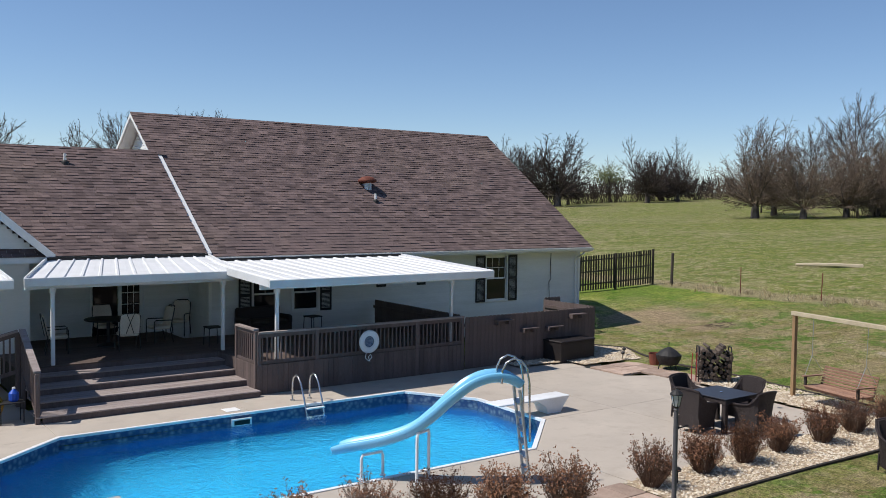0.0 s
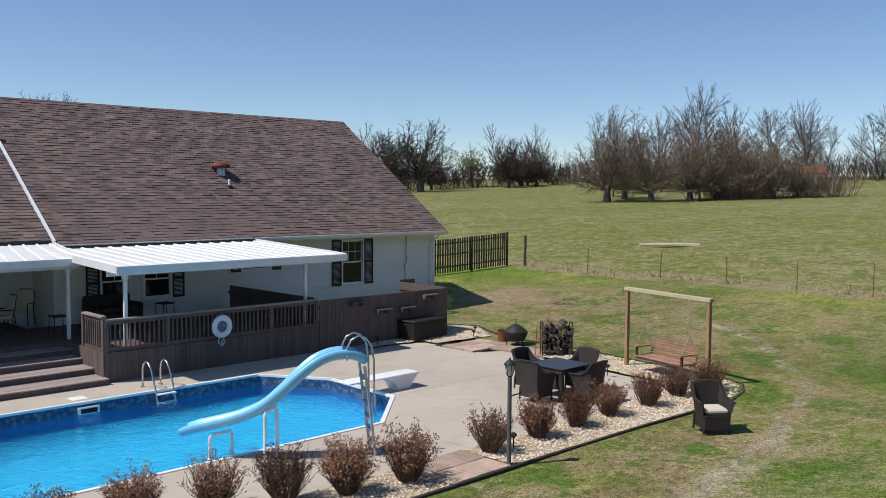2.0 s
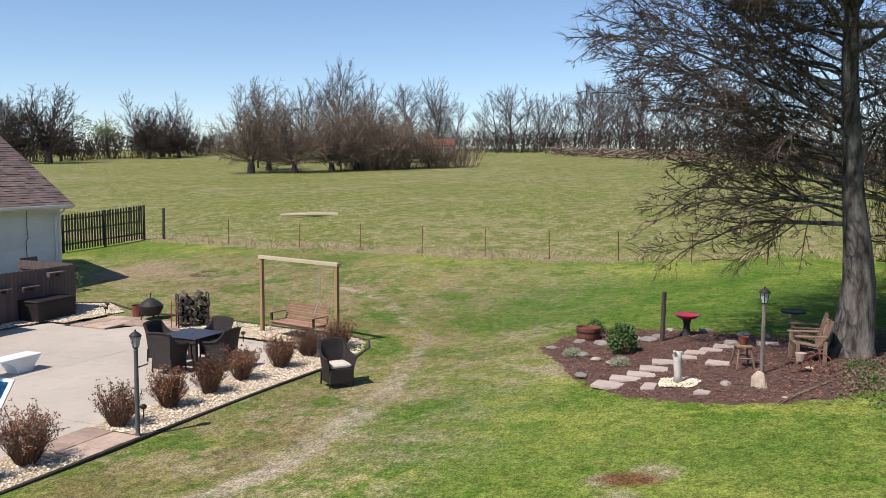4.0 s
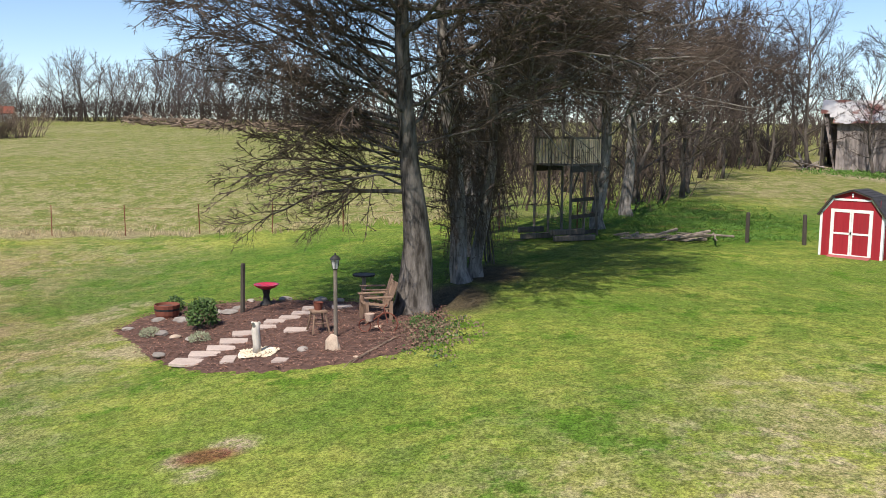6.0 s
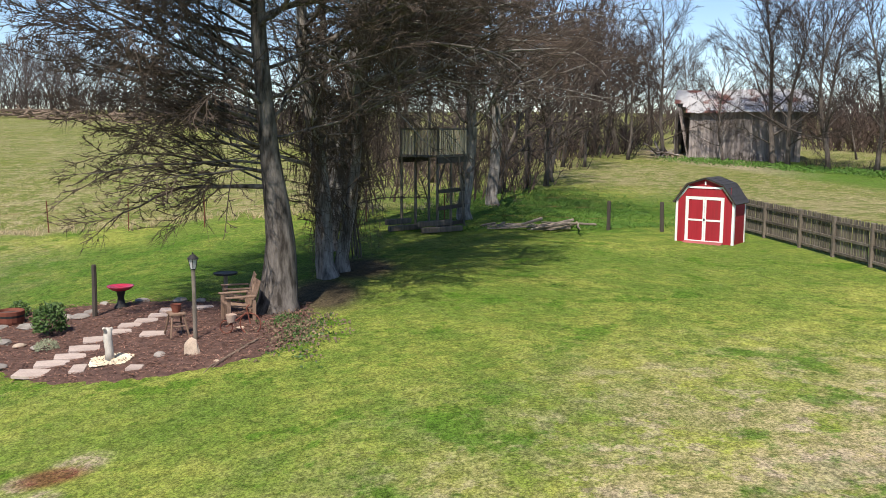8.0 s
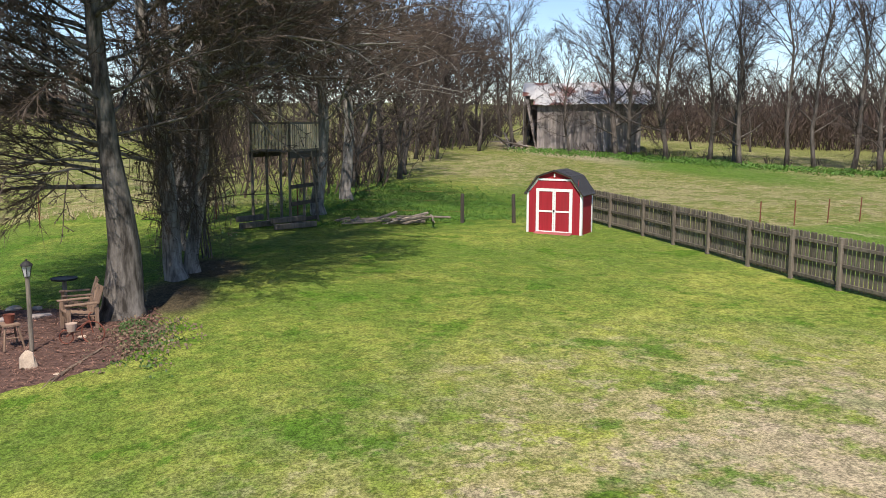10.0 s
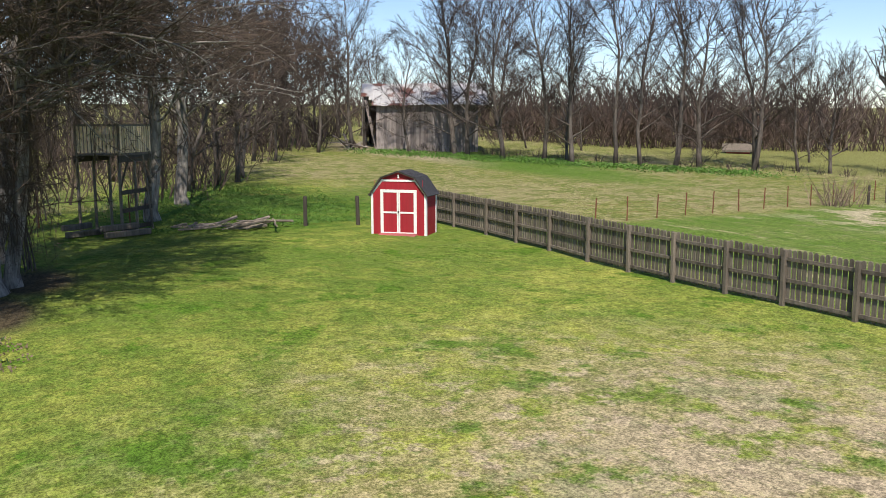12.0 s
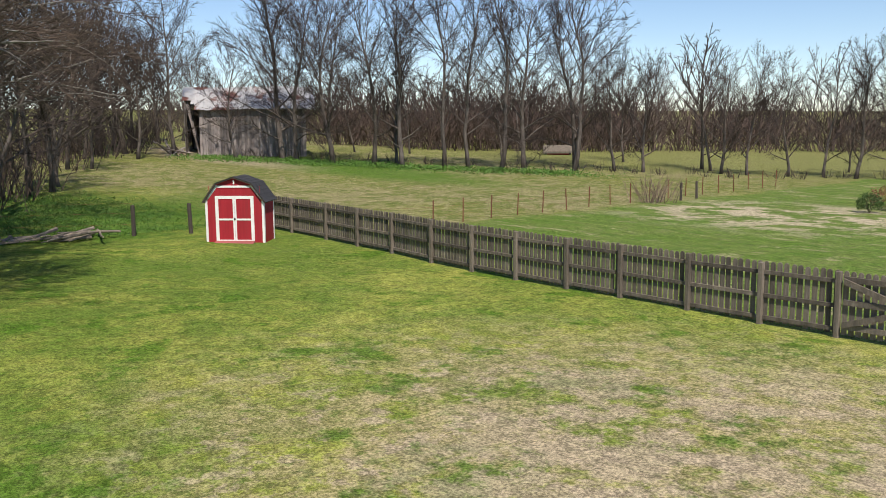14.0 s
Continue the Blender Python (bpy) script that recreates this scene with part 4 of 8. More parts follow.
# privacy screen
screen = thing("privacy_screen", label="brown-stained board screen with scalloped top and small shelves", category="fence screen")
def screen_run(a, b, height, mat):
    A, B = Vector((*a, 0)), Vector((*b, 0))
    L, ang = (B - A).length, math.degrees(math.atan2(b[1] - a[1], b[0] - a[0]))
    me = Mesh()
    w = 0.138
    me.loft([[(x, -0.01, z) for x, z in ((-w / 2, 0.0), (w / 2, 0.0), (w / 2, height - 0.03), (w / 4, height), (-w / 4, height), (-w / 2, height - 0.03))],
             [(x, 0.01, z) for x, z in ((-w / 2, 0.0), (w / 2, 0.0), (w / 2, height - 0.03), (w / 4, height), (-w / 4, height), (-w / 2, height - 0.03))]])
    data = me.data("screen_board")
    s = 0.07
    while s < L:
        q = A + (B - A) * (s / L)
        o = part("screen_board", data, mat, screen)
        o.matrix_basis = pose(q.x, q.y, 0.02, 0, 0, ang)
        s += 0.143
    for z in (0.3, height - 0.25):
        part("rail", Mesh().box(0, L, 0.012, 0.05, z, z + 0.09, pose(a[0], a[1], 0, 0, 0, ang)), mat, screen)
screen_run((15.42, 20.06), (20.5, 20.06), 1.47, deck_brown)
screen_run((20.5, 20.08), (20.5, 22.3), 1.50, deck_brown)
screen_run((20.55, 22.38), (21.3, 22.38), 1.55, deck_brown)
for u, z in ((16.76, 1.33), (17.76, 1.03), (18.73, 1.01), (19.70, 1.33)):
    sh = part("shelf", Mesh().cbox(u, 19.93, z, 0.6, 0.2, 0.035, None, 0.004), deck_brown, screen, "small shelf")
    for q in (u - 0.29, u + 0.11):
        part("bracket", Mesh().box(q - 0.013, q + 0.013, 19.85, 20.04, z - 0.12, z - 0.02), deck_brown, sh)

box_resin = grainy("dark_resin", (0.024, 0.019, 0.019), (0.017, 0.014, 0.014), 4, 60, 0.6, relief=0.3, vary=0)
box_t = thing("deck_box", (19.15, 19.72, 0), 4, label="dark brown resin storage box on the patio", category="storage box")
part("body", Mesh().cbox(0, 0, 0.30, 1.5, 0.74, 0.6, None, 0.02), box_resin, box_t)
part("lid", Mesh().cbox(0, 0, 0.62, 1.54, 0.78, 0.06, None, 0.02), box_resin, box_t, "flat overhanging lid")

# ---- yard: gravel, edging, pavers ----
def inside(pts, x, y):
    hit = False
    for (x0, y0), (x1, y1) in zip(pts, pts[1:] + pts[:1]):
        if (y0 > y) != (y1 > y) and x < (x1 - x0) * (y - y0) / (y1 - y0) + x0:
            hit = not hit
    return hit


def closest_on(q, a, b):
    t = max(0.0, min(1.0, (q - a).dot(b - a) / (b - a).length_squared))
    return a + (b - a) * t


def drape(pts, step, lift, rough=0.0, feather=0.0):
    """A sheet over a polygon that follows the land."""
    xs, ys = [p[0] for p in pts], [p[1] for p in pts]
    mm, idx = Mesh(), {}
    nx, ny = int((max(xs) - min(xs)) / step) + 2, int((max(ys) - min(ys)) / step) + 2
    for j in range(ny):
        for i in range(nx):
            x, y = min(xs) + i * step, min(ys) + j * step
            if inside(pts, x + step / 2, y + step / 2):
                quad = []
                for a, b in ((i, j), (i + 1, j), (i + 1, j + 1), (i, j + 1)):
                    if (a, b) not in idx:
                        px, py = min(xs) + a * step, min(ys) + b * step
                        idx[a, b] = len(mm.v)
                        up = lift
                        if feather:
                            q = Vector((px, py))
                            near = min((q - closest_on(q, Vector(e0), Vector(e1))).length for e0, e1 in zip(pts, pts[1:] + pts[:1]))
                            up = lift * min(1.0, near / feather) - 0.012
                        mm.v.append((px, py, max(0.0, ground_z(px, py)) + up + rough * noise.noise((px * 5, py * 5, 1)) + 0.05 * noise.noise((px * 0.23, py * 0.23, 0)) * (1 if rough else 0)))
                    quad.append(idx[a, b])
                mm.f.append(tuple(quad))
    return mm


def pebble_material():
    m, n, l, b = node_mat("river_gravel", 0.8, 0, 0.3)
    geo = n.new("ShaderNodeNewGeometry")
    r = n.new("ShaderNodeValToRGB")
    el = r.color_ramp.elements
    el[0].color, el[1].color = (0.50, 0.39, 0.26, 1), (0.72, 0.65, 0.54, 1)
    for p, c in ((0.3, (0.62, 0.53, 0.40, 1)), (0.55, (0.44, 0.35, 0.26, 1)), (0.75, (0.68, 0.59, 0.46, 1))):
        e = el.new(p)
        e.color = c
    l.new(geo.outputs["Random Per Island"], r.inputs[0])
    l.new(r.outputs[0], b.inputs["Base Color"])
    return m


pebble_mat = pebble_material()
gravel_bed = grainy("gravel_bed", (0.47, 0.36, 0.24), (0.30, 0.23, 0.16), 9, 35, 0.9, relief=0.9, vary=0)
OCTA = [(1, 0, 0), (0, 1, 0), (-1, 0, 0), (0, -1, 0), (0, 0, 1), (0, 0, -1)]
OCTF = [(0, 1, 4), (1, 2, 4), (2, 3, 4), (3, 0, 4)]


def scatter_stones(mm, pts, count, lo, hi, rng, lift=0.0):
    xs, ys = [p[0] for p in pts], [p[1] for p in pts]
    n = 0
    while n < count:
        x, y = rng.uniform(min(xs), max(xs)), rng.uniform(min(ys), max(ys))
        if not inside(pts, x, y):
            continue
        n += 1
        s = rng.uniform(lo, hi)
        a = rng.random() * 6.28
        ca, sa = math.cos(a), math.sin(a)
        z = max(0.0, ground_z(x, y)) + lift
        sx, sy, sz = s * rng.uniform(0.8, 1.3), s * rng.uniform(0.6, 1.0), s * rng.uniform(0.5, 0.8)
        mm.add([(x + ca * px * sx - sa * py * sy, y + sa * px * sx + ca * py * sy, z + pz * sz + 0.3 * sz) for px, py, pz in OCTA], OCTF)


G1 = [(-2.0, 9.1), (10.02, 9.1), (10.02, 10.33), (-2.0, 10.33)]
G2 = [(11.32, 9.1), (18.0, 8.9), (19.2, 9.1), (20.0, 9.55), (20.35, 10.4), (20.6, 12.6), (20.95, 15.0), (19.35, 15.0), (19.3, 14.45), (18.95, 11.2), (18.3, 10.36), (11.32, 10.33)]
G3 = [(18.7, 18.65), (20.9, 18.4), (21.9, 19.9), (21.3, 21.2), (20.56, 21.9), (20.56, 20.0), (16.9, 20.0), (16.9, 19.45), (18.7, 19.3)]
rng = random.Random(11)
for pts, cnt in ((G1, 4300), (G2, 6000), (G3, 2200)):
    part_root = thing("gravel_bed", label="bed of tan and cream river gravel", category="gravel", kind="structure")
    part("bed", drape(pts, 0.1, 0.012), gravel_bed, part_root)
    st = Mesh()
    scatter_stones(st, pts, cnt, 0.018, 0.042, rng, 0.012)
    tagged(part("stones", st, pebble_mat, part_root), kind="stuff")


def edging_run(points):
    mm = Mesh()
    pts = [Vector((x, y, max(0.0, ground_z(x, y)))) for x, y in points]
    mm.tube([(p.x, p.y, p.z + 0.02) for p in pts], 0.034, 6)
    return solo("lawn_edging", mm, edging, "black plastic edging between gravel and lawn", "edging", "structure")


edging_run([(-2, 9.04), (4, 9.03), (8.5, 9.03), (12.0, 9.04), (15.0, 9.0), (17.3, 8.88), (18.3, 8.83), (19.3, 9.05), (20.0, 9.45), (20.4, 10.2), (20.5, 11.2), (20.7, 13.0), (20.98, 15.0), (20.98, 17.6), (21.4, 18.8), (21.95, 19.95), (21.4, 21.2), (20.9, 22.2)])
pav = thing("paver_path", label="clay paver stepping strip through the gravel", category="paver path", kind="structure")
for u0, u1, v0, v1, sx, sy in ((10.06, 11.28, 9.12, 10.33, 0.4, 0.6), (19.42, 20.9, 15.05, 18.35, 0.5, 0.55), (18.65, 19.4, 17.05, 18.35, 0.37, 0.43)):
    nx, ny = max(1, round((u1 - u0) / sx)), max(1, round((v1 - v0) / sy))
    w, h = (u1 - u0) / nx, (v1 - v0) / ny
    for i in range(nx):
        for j in range(ny):
            part("paver", Mesh().cbox(u0 + w * (i + 0.5), v0 + h * (j + 0.5), 0.005 + rng.uniform(-0.006, 0.006), w - 0.015, h - 0.015, 0.06, None, 0.006), brick_paver, pav)


# ---- fences ----
def picket_mesh(w, h, t, dog=True):
    prof = [(-w / 2, 0), (w / 2, 0), (w / 2, h - 0.03), (w / 5, h), (-w / 5, h), (-w / 2, h - 0.03)]
    return Mesh().loft([[(x, -t / 2, z) for x, z in prof], [(x, t / 2, z) for x, z in prof]]).data("picket")


fence_wood = grainy("dark_weathered_pickets", (0.185, 0.158, 0.128), (0.10, 0.085, 0.07), 2.5, 35, 0.9, stretch=(4, 4, 0.5), relief=0.5, vary=0.35)


def picket_fence(label, points, h, mat, gap, w, side, rails, post_h, post_w=0.09, lift=0.05, slat_mat=None):
    """Posts at the given points, rails between them and pickets on the far side."""
    root = thing("picket_fence", label=label, category="fence")
    data = picket_mesh(w, h, 0.018)
    rngf = random.Random(len(points))
    for i, (x, y) in enumerate(points):
        z = ground_z(x, y)
        part("post", Mesh().cbox(x, y, z + post_h / 2 - 0.1, post_w, post_w, post_h + 0.2, None, 0.008), mat, root, "square fence post")
    for (x0, y0), (x1, y1) in zip(points[:-1], points[1:]):
        L, ang = math.hypot(x1 - x0, y1 - y0), math.degrees(math.atan2(y1 - y0, x1 - x0))
        za, zb = ground_z(x0, y0), ground_z(x1, y1)
        tilt = -math.degrees(math.atan2(zb - za, L))
        base = pose(x0, y0, za, 0, 0, ang) @ pose(0, 0, 0, 0, tilt, 0)
        for rz_ in rails:
            part("rail", Mesh().box(0, L, side * 0.03 - 0.018, side * 0.03 + 0.018, rz_ - 0.034, rz_ + 0.034, base), slat_mat or mat, root)
        s = w / 2 + 0.02
        while s < L:
            o = part("picket", data, slat_mat or mat, root)
            o.matrix_basis = pose(x0 + (x1 - x0) * s / L, y0 + (y1 - y0) * s / L, za + (zb - za) * s / L + lift + rngf.uniform(-0.012, 0.012), 0, rngf.uniform(-0.8, 0.8), ang) @ pose(0, side * 0.058, 0)
            s += w + gap
    return root


fp = [(27.4, -16.8), (25.6, -16.75), (23.57, -16.7), (21.8, -16.58), (20.1, -16.5), (18.15, -16.25), (16.5, -16.12), (14.97, -16.05), (13.42, -16.0), (12.0, -16.0), (10.4, -15.96), (8.92, -15.95), (7.56, -15.98)]
picket_fence("weathered grey picket fence along the lawn", fp, 1.06, grey_wood, 0.036, 0.088, 1, (0.13, 0.52, 0.93), 1.10, slat_mat=fence_wood)
gate = thing("fence_gate", label="weathered grey picket gate with diagonal brace", category="gate")
gx0, gx1, gy = 5.3, 7.46, -15.98
gz = ground_z(6.4, gy)
for nm, z in (("rail", 0.2), ("rail", 0.6), ("rail", 0.98)):
    part(nm, Mesh().box(gx0, gx1, gy - 0.02, gy + 0.02, gz + z - 0.045, gz + z + 0.045), grey_wood, gate)
for (xa, za), (xb, zb) in (((gx1, 0.22), (gx1 - 1.05, 0.58)), ((gx1 - 1.05, 0.62), (gx1, 0.95))):
    part("brace", Mesh().loft([[(x, gy + q, gz + z - 0.05) for q in (0.022, 0.055)] + [(x, gy + q, gz + z + 0.05) for q in (0.055, 0.022)] for x, z in ((xa, za), (xb, zb))]), grey_wood, gate)
pk = picket_mesh(0.085, 1.06, 0.018)
x = gx0 + 0.05
while x < gx1:
    part("picket", pk, grey_wood, gate).matrix_basis = pose(x, gy - 0.04, gz + 0.05)
    x += 0.117
picket_fence("weathered grey picket fence past the gate", [(5.2, -15.98), (3.4, -15.95), (1.6, -15.95), (-0.2, -15.95), (-2.0, -15.95)], 1.06, grey_wood, 0.036, 0.088, 1, (0.13, 0.52, 0.93), 1.10, slat_mat=fence_wood)
picket_fence("dark tall picket fence beside the house", [(28.6, 31.7), (30.65, 31.1), (32.65, 30.5), (34.7, 29.95)], 1.68, dark_wood, 0.055, 0.085, 1, (0.35, 0.95, 1.5), 1.75)

def t_post(at, h, name="fence_post"):
    root = thing(name, (*at, ground_z(*at)), label="thin rusty steel stake of the wire fence", category="fence post", group="wire fence stakes")
    part("stake", Mesh().box(-0.02, 0.02, -0.005, 0.005, -0.2, h).box(-0.004, 0.004, 0.005, 0.03, -0.2, h), rust, root)
    return root


first = t_post((34.85, 24.95), 1.17)
stakes = [(34.85, 21.0), (34.85, 17.8), (34.85, 14.8), (34.8, 11.87), (34.8, 9.08), (34.8, 6.25), (34.1, 3.36), (33.2, 0.62), (32.3, -2.2), (31.4, -5.0), (30.5, -7.6)]
v = -21.5
while v > -47:
    stakes.append((24.2 - 0.03 * (v + 21), v))
    v -= 1.42
for x, y in stakes:
    copy_thing(first, pose(x, y, ground_z(x, y), random.uniform(-2, 2), random.uniform(-2, 2), random.uniform(0, 40)) @ Matrix.Diagonal((1, 1, 1.0 if y > -18 else 0.72, 1)))


def wire(points, heights, name):
    root = thing("fence_wire", label="slack strands of wire between the fence stakes", category="wire")
    for h in heights:
        mm = Mesh().tube([(x, y, ground_z(x, y) + h) for x, y in points], 0.0025, 3)
        part("strand", mm, rust, root)


wire([(35.0, 29.1), (34.85, 24.95), (34.85, 14.8), (34.8, 6.25), (33.2, 0.62), (30.5, -7.6), (28.2, -12.66)], (0.35, 0.7, 1.0), "a")
wire([(25.6, -17.0), (24.2, -21.5), (24.2, -30), (24.6, -38), (25.0, -47)], (0.3, 0.6), "b")


def wood_post(at, h, w, mat, label):
    root = thing("wooden_post", (*at, ground_z(*at)), random.uniform(0, 90), label=label, category="fence post")
    mm = Mesh()
    mm.loft([[(q * math.cos(a) * k, q * math.sin(a) * k, z) for a in (0.4, 1.3, 2.1, 3.0, 3.9, 4.6, 5.6)] for z, q, k in ((-0.3, w, 1), (h * 0.5, w * 0.96, 1), (h - 0.03, w * 0.93, 1), (h, w * 0.75, 1))], True, True, pose(0, 0, 0, random.uniform(-2, 2), random.uniform(-2, 2), 0))
    part("shaft", mm, mat, root)
    return root


wood_post((35.1, 29.1), 1.55, 0.075, dark_wood, "dark round timber fence post at the field edge")
wood_post((28.2, -12.66), 0.95, 0.07, dark_wood, "dark timber post of an old fence")
wood_post((27.6, -14.27), 0.95, 0.07, dark_wood, "dark timber post beside the red shed")
wood_post((23.7, -35.3), 0.78, 0.06, dark_wood, "dark timber brace post in the field fence")
wood_post((23.7, -36.5), 0.78, 0.06, dark_wood, "dark timber brace post in the field fence")

# ---- red shed ----
shed = thing("garden_shed", (24.72, -14.3, ground_z(24.7, -14.6) - 0.02), -137, label="small red barn-style garden shed with white trim and black roof", category="shed")
shed.scale = (0.95, 0.95, 0.97)
SW, SD = 0.92, 1.05
prof = [(-SW, 0.0), (SW, 0.0), (SW, 1.36), (SW - 0.36, 1.80), (0, 1.98), (-SW + 0.36, 1.80), (-SW, 1.36)]
part("side_wall", Mesh().box(-SW, -SW + 0.06, 0, SD, 0, 1.36), red_paint, shed)
part("side_wall", Mesh().box(SW - 0.06, SW, 0, SD, 0, 1.36), red_paint, shed)
for y in (0.0, SD - 0.05):
    part("end_wall", Mesh().loft([[(x, y, z) for x, z in prof], [(x, y + 0.05, z) for x, z in prof]]), red_paint, shed)
for x in np.arange(-SW + 0.12, SW, 0.2):
    part("batten_groove", Mesh().box(x - 0.006, x + 0.006, -0.004, 0.0, 0.02, 1.75), red_paint, shed)
roof_black = grainy("black_shed_shingle", (0.03, 0.03, 0.036), (0.045, 0.045, 0.05), 6, 60, 0.9, relief=0.6, vary=0.2, per="Island")
rp = [(SW + 0.08, 1.26), (SW - 0.34, 1.83), (0, 2.03), (-SW + 0.34, 1.83), (-SW - 0.08, 1.26)]
for (xa, za), (xb, zb) in zip(rp[:-1], rp[1:]):
    L = math.hypot(xb - xa, zb - za)
    mm = Mesh()
    nrm = Vector((-(zb - za), 0, xb - xa)).normalized()
    if nrm.z < 0:
        nrm = -nrm
    rows = max(2, int(L / 0.13))
    for r in range(rows):
        a, b2 = r / rows, (r + 1) / rows
        if zb < za:
            a, b2 = 1 - a, 1 - b2
        pa, pb = Vector((xa + (xb - xa) * a, 0, za + (zb - za) * a)), Vector((xa + (xb - xa) * b2, 0, za + (zb - za) * b2))
        y = -0.1
        while y < SD + 0.08:
            y1 = min(y + 0.29, SD + 0.1)
            mm = Mesh().add([tuple(pa + Vector((0, y, 0)) + nrm * q) for q in (0.0, 0.014)] + [tuple(pa + Vector((0, y1, 0)) + nrm * q) for q in (0.0, 0.014)] + [tuple(pb + Vector((0, q, 0)) + nrm * 0.006) for q in (y, y1)],
                   [(0, 2, 3, 1), (1, 3, 5, 4), (0, 1, 4), (2, 5, 3)])
            part("shingle", mm, roof_black, shed)
            y += 0.296
    tk = Mesh().loft([[tuple(Vector((x, y, z)) - nrm * q) for x, z, q in ((xa, za, 0.001), (xb, zb, 0.001), (xb, zb, 0.04), (xa, za, 0.04))] for y in (-0.09, SD + 0.09)])
    part("roof_board", tk, dark_wood, shed)
door_t = lambda x0, x1, z0, z1, y=-0.022: Mesh().box(x0, x1, y, 0.0, z0, z1)
for s in (-1, 1):
    dr = part("door", Mesh().box(min(0.004 * s, 0.61 * s), max(0.004 * s, 0.61 * s), -0.012, 0.0, 0.05, 1.45), red_paint, shed, "red plank door leaf with white framing")
    for x0, x1, z0, z1 in ((0.004, 0.055, 0.05, 1.45), (0.51, 0.61, 0.05, 1.45), (0.055, 0.51, 1.36, 1.45), (0.055, 0.51, 0.05, 0.12), (0.055, 0.51, 0.71, 0.765)):
        a, b2 = sorted((x0 * s, x1 * s))
        part("trim_board", door_t(a, b2, z0, z1), trim_white, dr)
part("handle", Mesh().box(-0.022, 0.022, -0.045, -0.022, 0.72, 0.79), dark_metal, shed)
for s in (-1, 1):
    x = s * SW
    part("corner_board", Mesh().box(min(x, x + s * 0.012), max(x, x + s * 0.012), -0.015, 0.08, 0.02, 1.3).box(min(x, x - s * 0.06), max(x, x - s * 0.06), -0.015, 0.0, 0.02, 1.34), trim_white, shed, "white corner board")
    part("corner_board", Mesh().box(min(x, x + s * 0.012), max(x, x + s * 0.012), SD - 0.08, SD + 0.015, 0.02, 1.3), trim_white, shed)
    part("rake_trim", Mesh().loft([[(s * (SW - 0.02), y, 1.36), (s * (SW - 0.37), y, 1.785), (s * (SW - 0.41), y, 1.745), (s * (SW - 0.08), y, 1.34)] for y in (-0.018, 0.0)]), trim_white, shed, "white rake trim")
part("trim_board", Mesh().box(-SW + 0.40, SW - 0.40, -0.018, 0.0, 1.70, 1.76), trim_white, shed)
part("ornament", Mesh().lathe([(0.02, 1.80), (0.035, 1.83), (0.012, 1.86), (0.03, 1.89), (0.01, 1.92)], 8, 0, -0.015), trim_white, shed)
part("ramp", Mesh().loft([[(x, 0.02, 0.1), (x, -0.55, -0.02), (x, -0.55, -0.08), (x, 0.02, 0.02)] for x in (-0.62, 0.62)]), grainy("faded_red_ramp", (0.36, 0.10, 0.10), (0.28, 0.08, 0.08), 3, 30, 0.85, relief=0.3, vary=0), shed, "faded red plywood ramp")

# ---- pool fittings ----
slide = thing("pool_slide", label="light blue fibreglass pool slide on white legs with steel ladder", category="pool slide")
SP = [(10.02, 11.52, 1.65), (9.82, 11.60, 1.75), (9.53, 11.73, 1.76), (9.26, 11.87, 1.65), (9.00, 12.02, 1.42), (8.75, 12.20, 1.13), (8.50, 12.42, 0.87), (8.22, 12.72, 0.69), (7.97, 13.02, 0.58), (7.74, 13.30, 0.49), (7.60, 13.48, 0.43)]
rings = []
for i, p in enumerate(SP):
    a, b2 = Vector(SP[max(0, i - 1)]), Vector(SP[min(len(SP) - 1, i + 1)])
    d = (b2 - a).normalized()
    side = Vector((d.y, -d.x, 0)).normalized()
    up = side.cross(d)
    if up.z < 0:
        up = -up
    wall = 0.12 if 0 < i < len(SP) - 1 else 0.09
    prof_s = [(-0.185, wall), (-0.17, 0.03), (-0.11, -0.03), (0, -0.045), (0.11, -0.03), (0.17, 0.03), (0.185, wall), (0.225, wall - 0.02), (0.20, -0.01), (0.13, -0.06), (0, -0.075), (-0.13, -0.06), (-0.20, -0.01), (-0.225, wall - 0.02)]
    rings.append([tuple(Vector(p) + side * x + up * z) for x, z in prof_s])
dense = []
for i in range(len(rings) - 1):
    for k2 in range(4):
        t = k2 / 4
        r0, r1, r2, r3 = rings[max(0, i - 1)], rings[i], rings[i + 1], rings[min(len(rings) - 1, i + 2)]
        dense.append([tuple(0.5 * (2 * b_ + (c_ - a_) * t + (2 * a_ - 5 * b_ + 4 * c_ - d_) * t * t + (3 * b_ - a_ - 3 * c_ + d_) * t ** 3) for a_, b_, c_, d_ in zip(*q)) for q in zip(r0, r1, r2, r3)])
dense.append(rings[-1])
part("chute", Mesh().loft(dense), slide_blue, slide, "light blue curved chute with raised sides", True)
for leg in (((7.79, 12.96), (8.24, 12.99), 0.42), ((8.42, 12.22), (8.76, 12.36), 0.86)):
    (xa, ya), (xb, yb), h = leg
    part("leg_frame", Mesh().tube([(xa, ya, 0), (xa, ya, h - 0.06), (xa + 0.06 * (xb - xa), ya + 0.06 * (yb - ya), h), (xb - 0.06 * (xb - xa), yb - 0.06 * (yb - ya), h), (xb, yb, h - 0.06), (xb, yb, 0)], 0.026, 8), white_paint, slide, "white tubular leg")
    for x, y in ((xa, ya), (xb, yb)):
        part("foot", Mesh().lathe([(0.06, 0.0), (0.06, 0.015), (0.035, 0.03)], 10, x, y), white_paint, slide)
lad = (Vector((10.10, 11.36, 0)), Vector((9.98, 11.52, 1.58)))
sd = Vector((0.42, 0.9, 0)) * 0.19
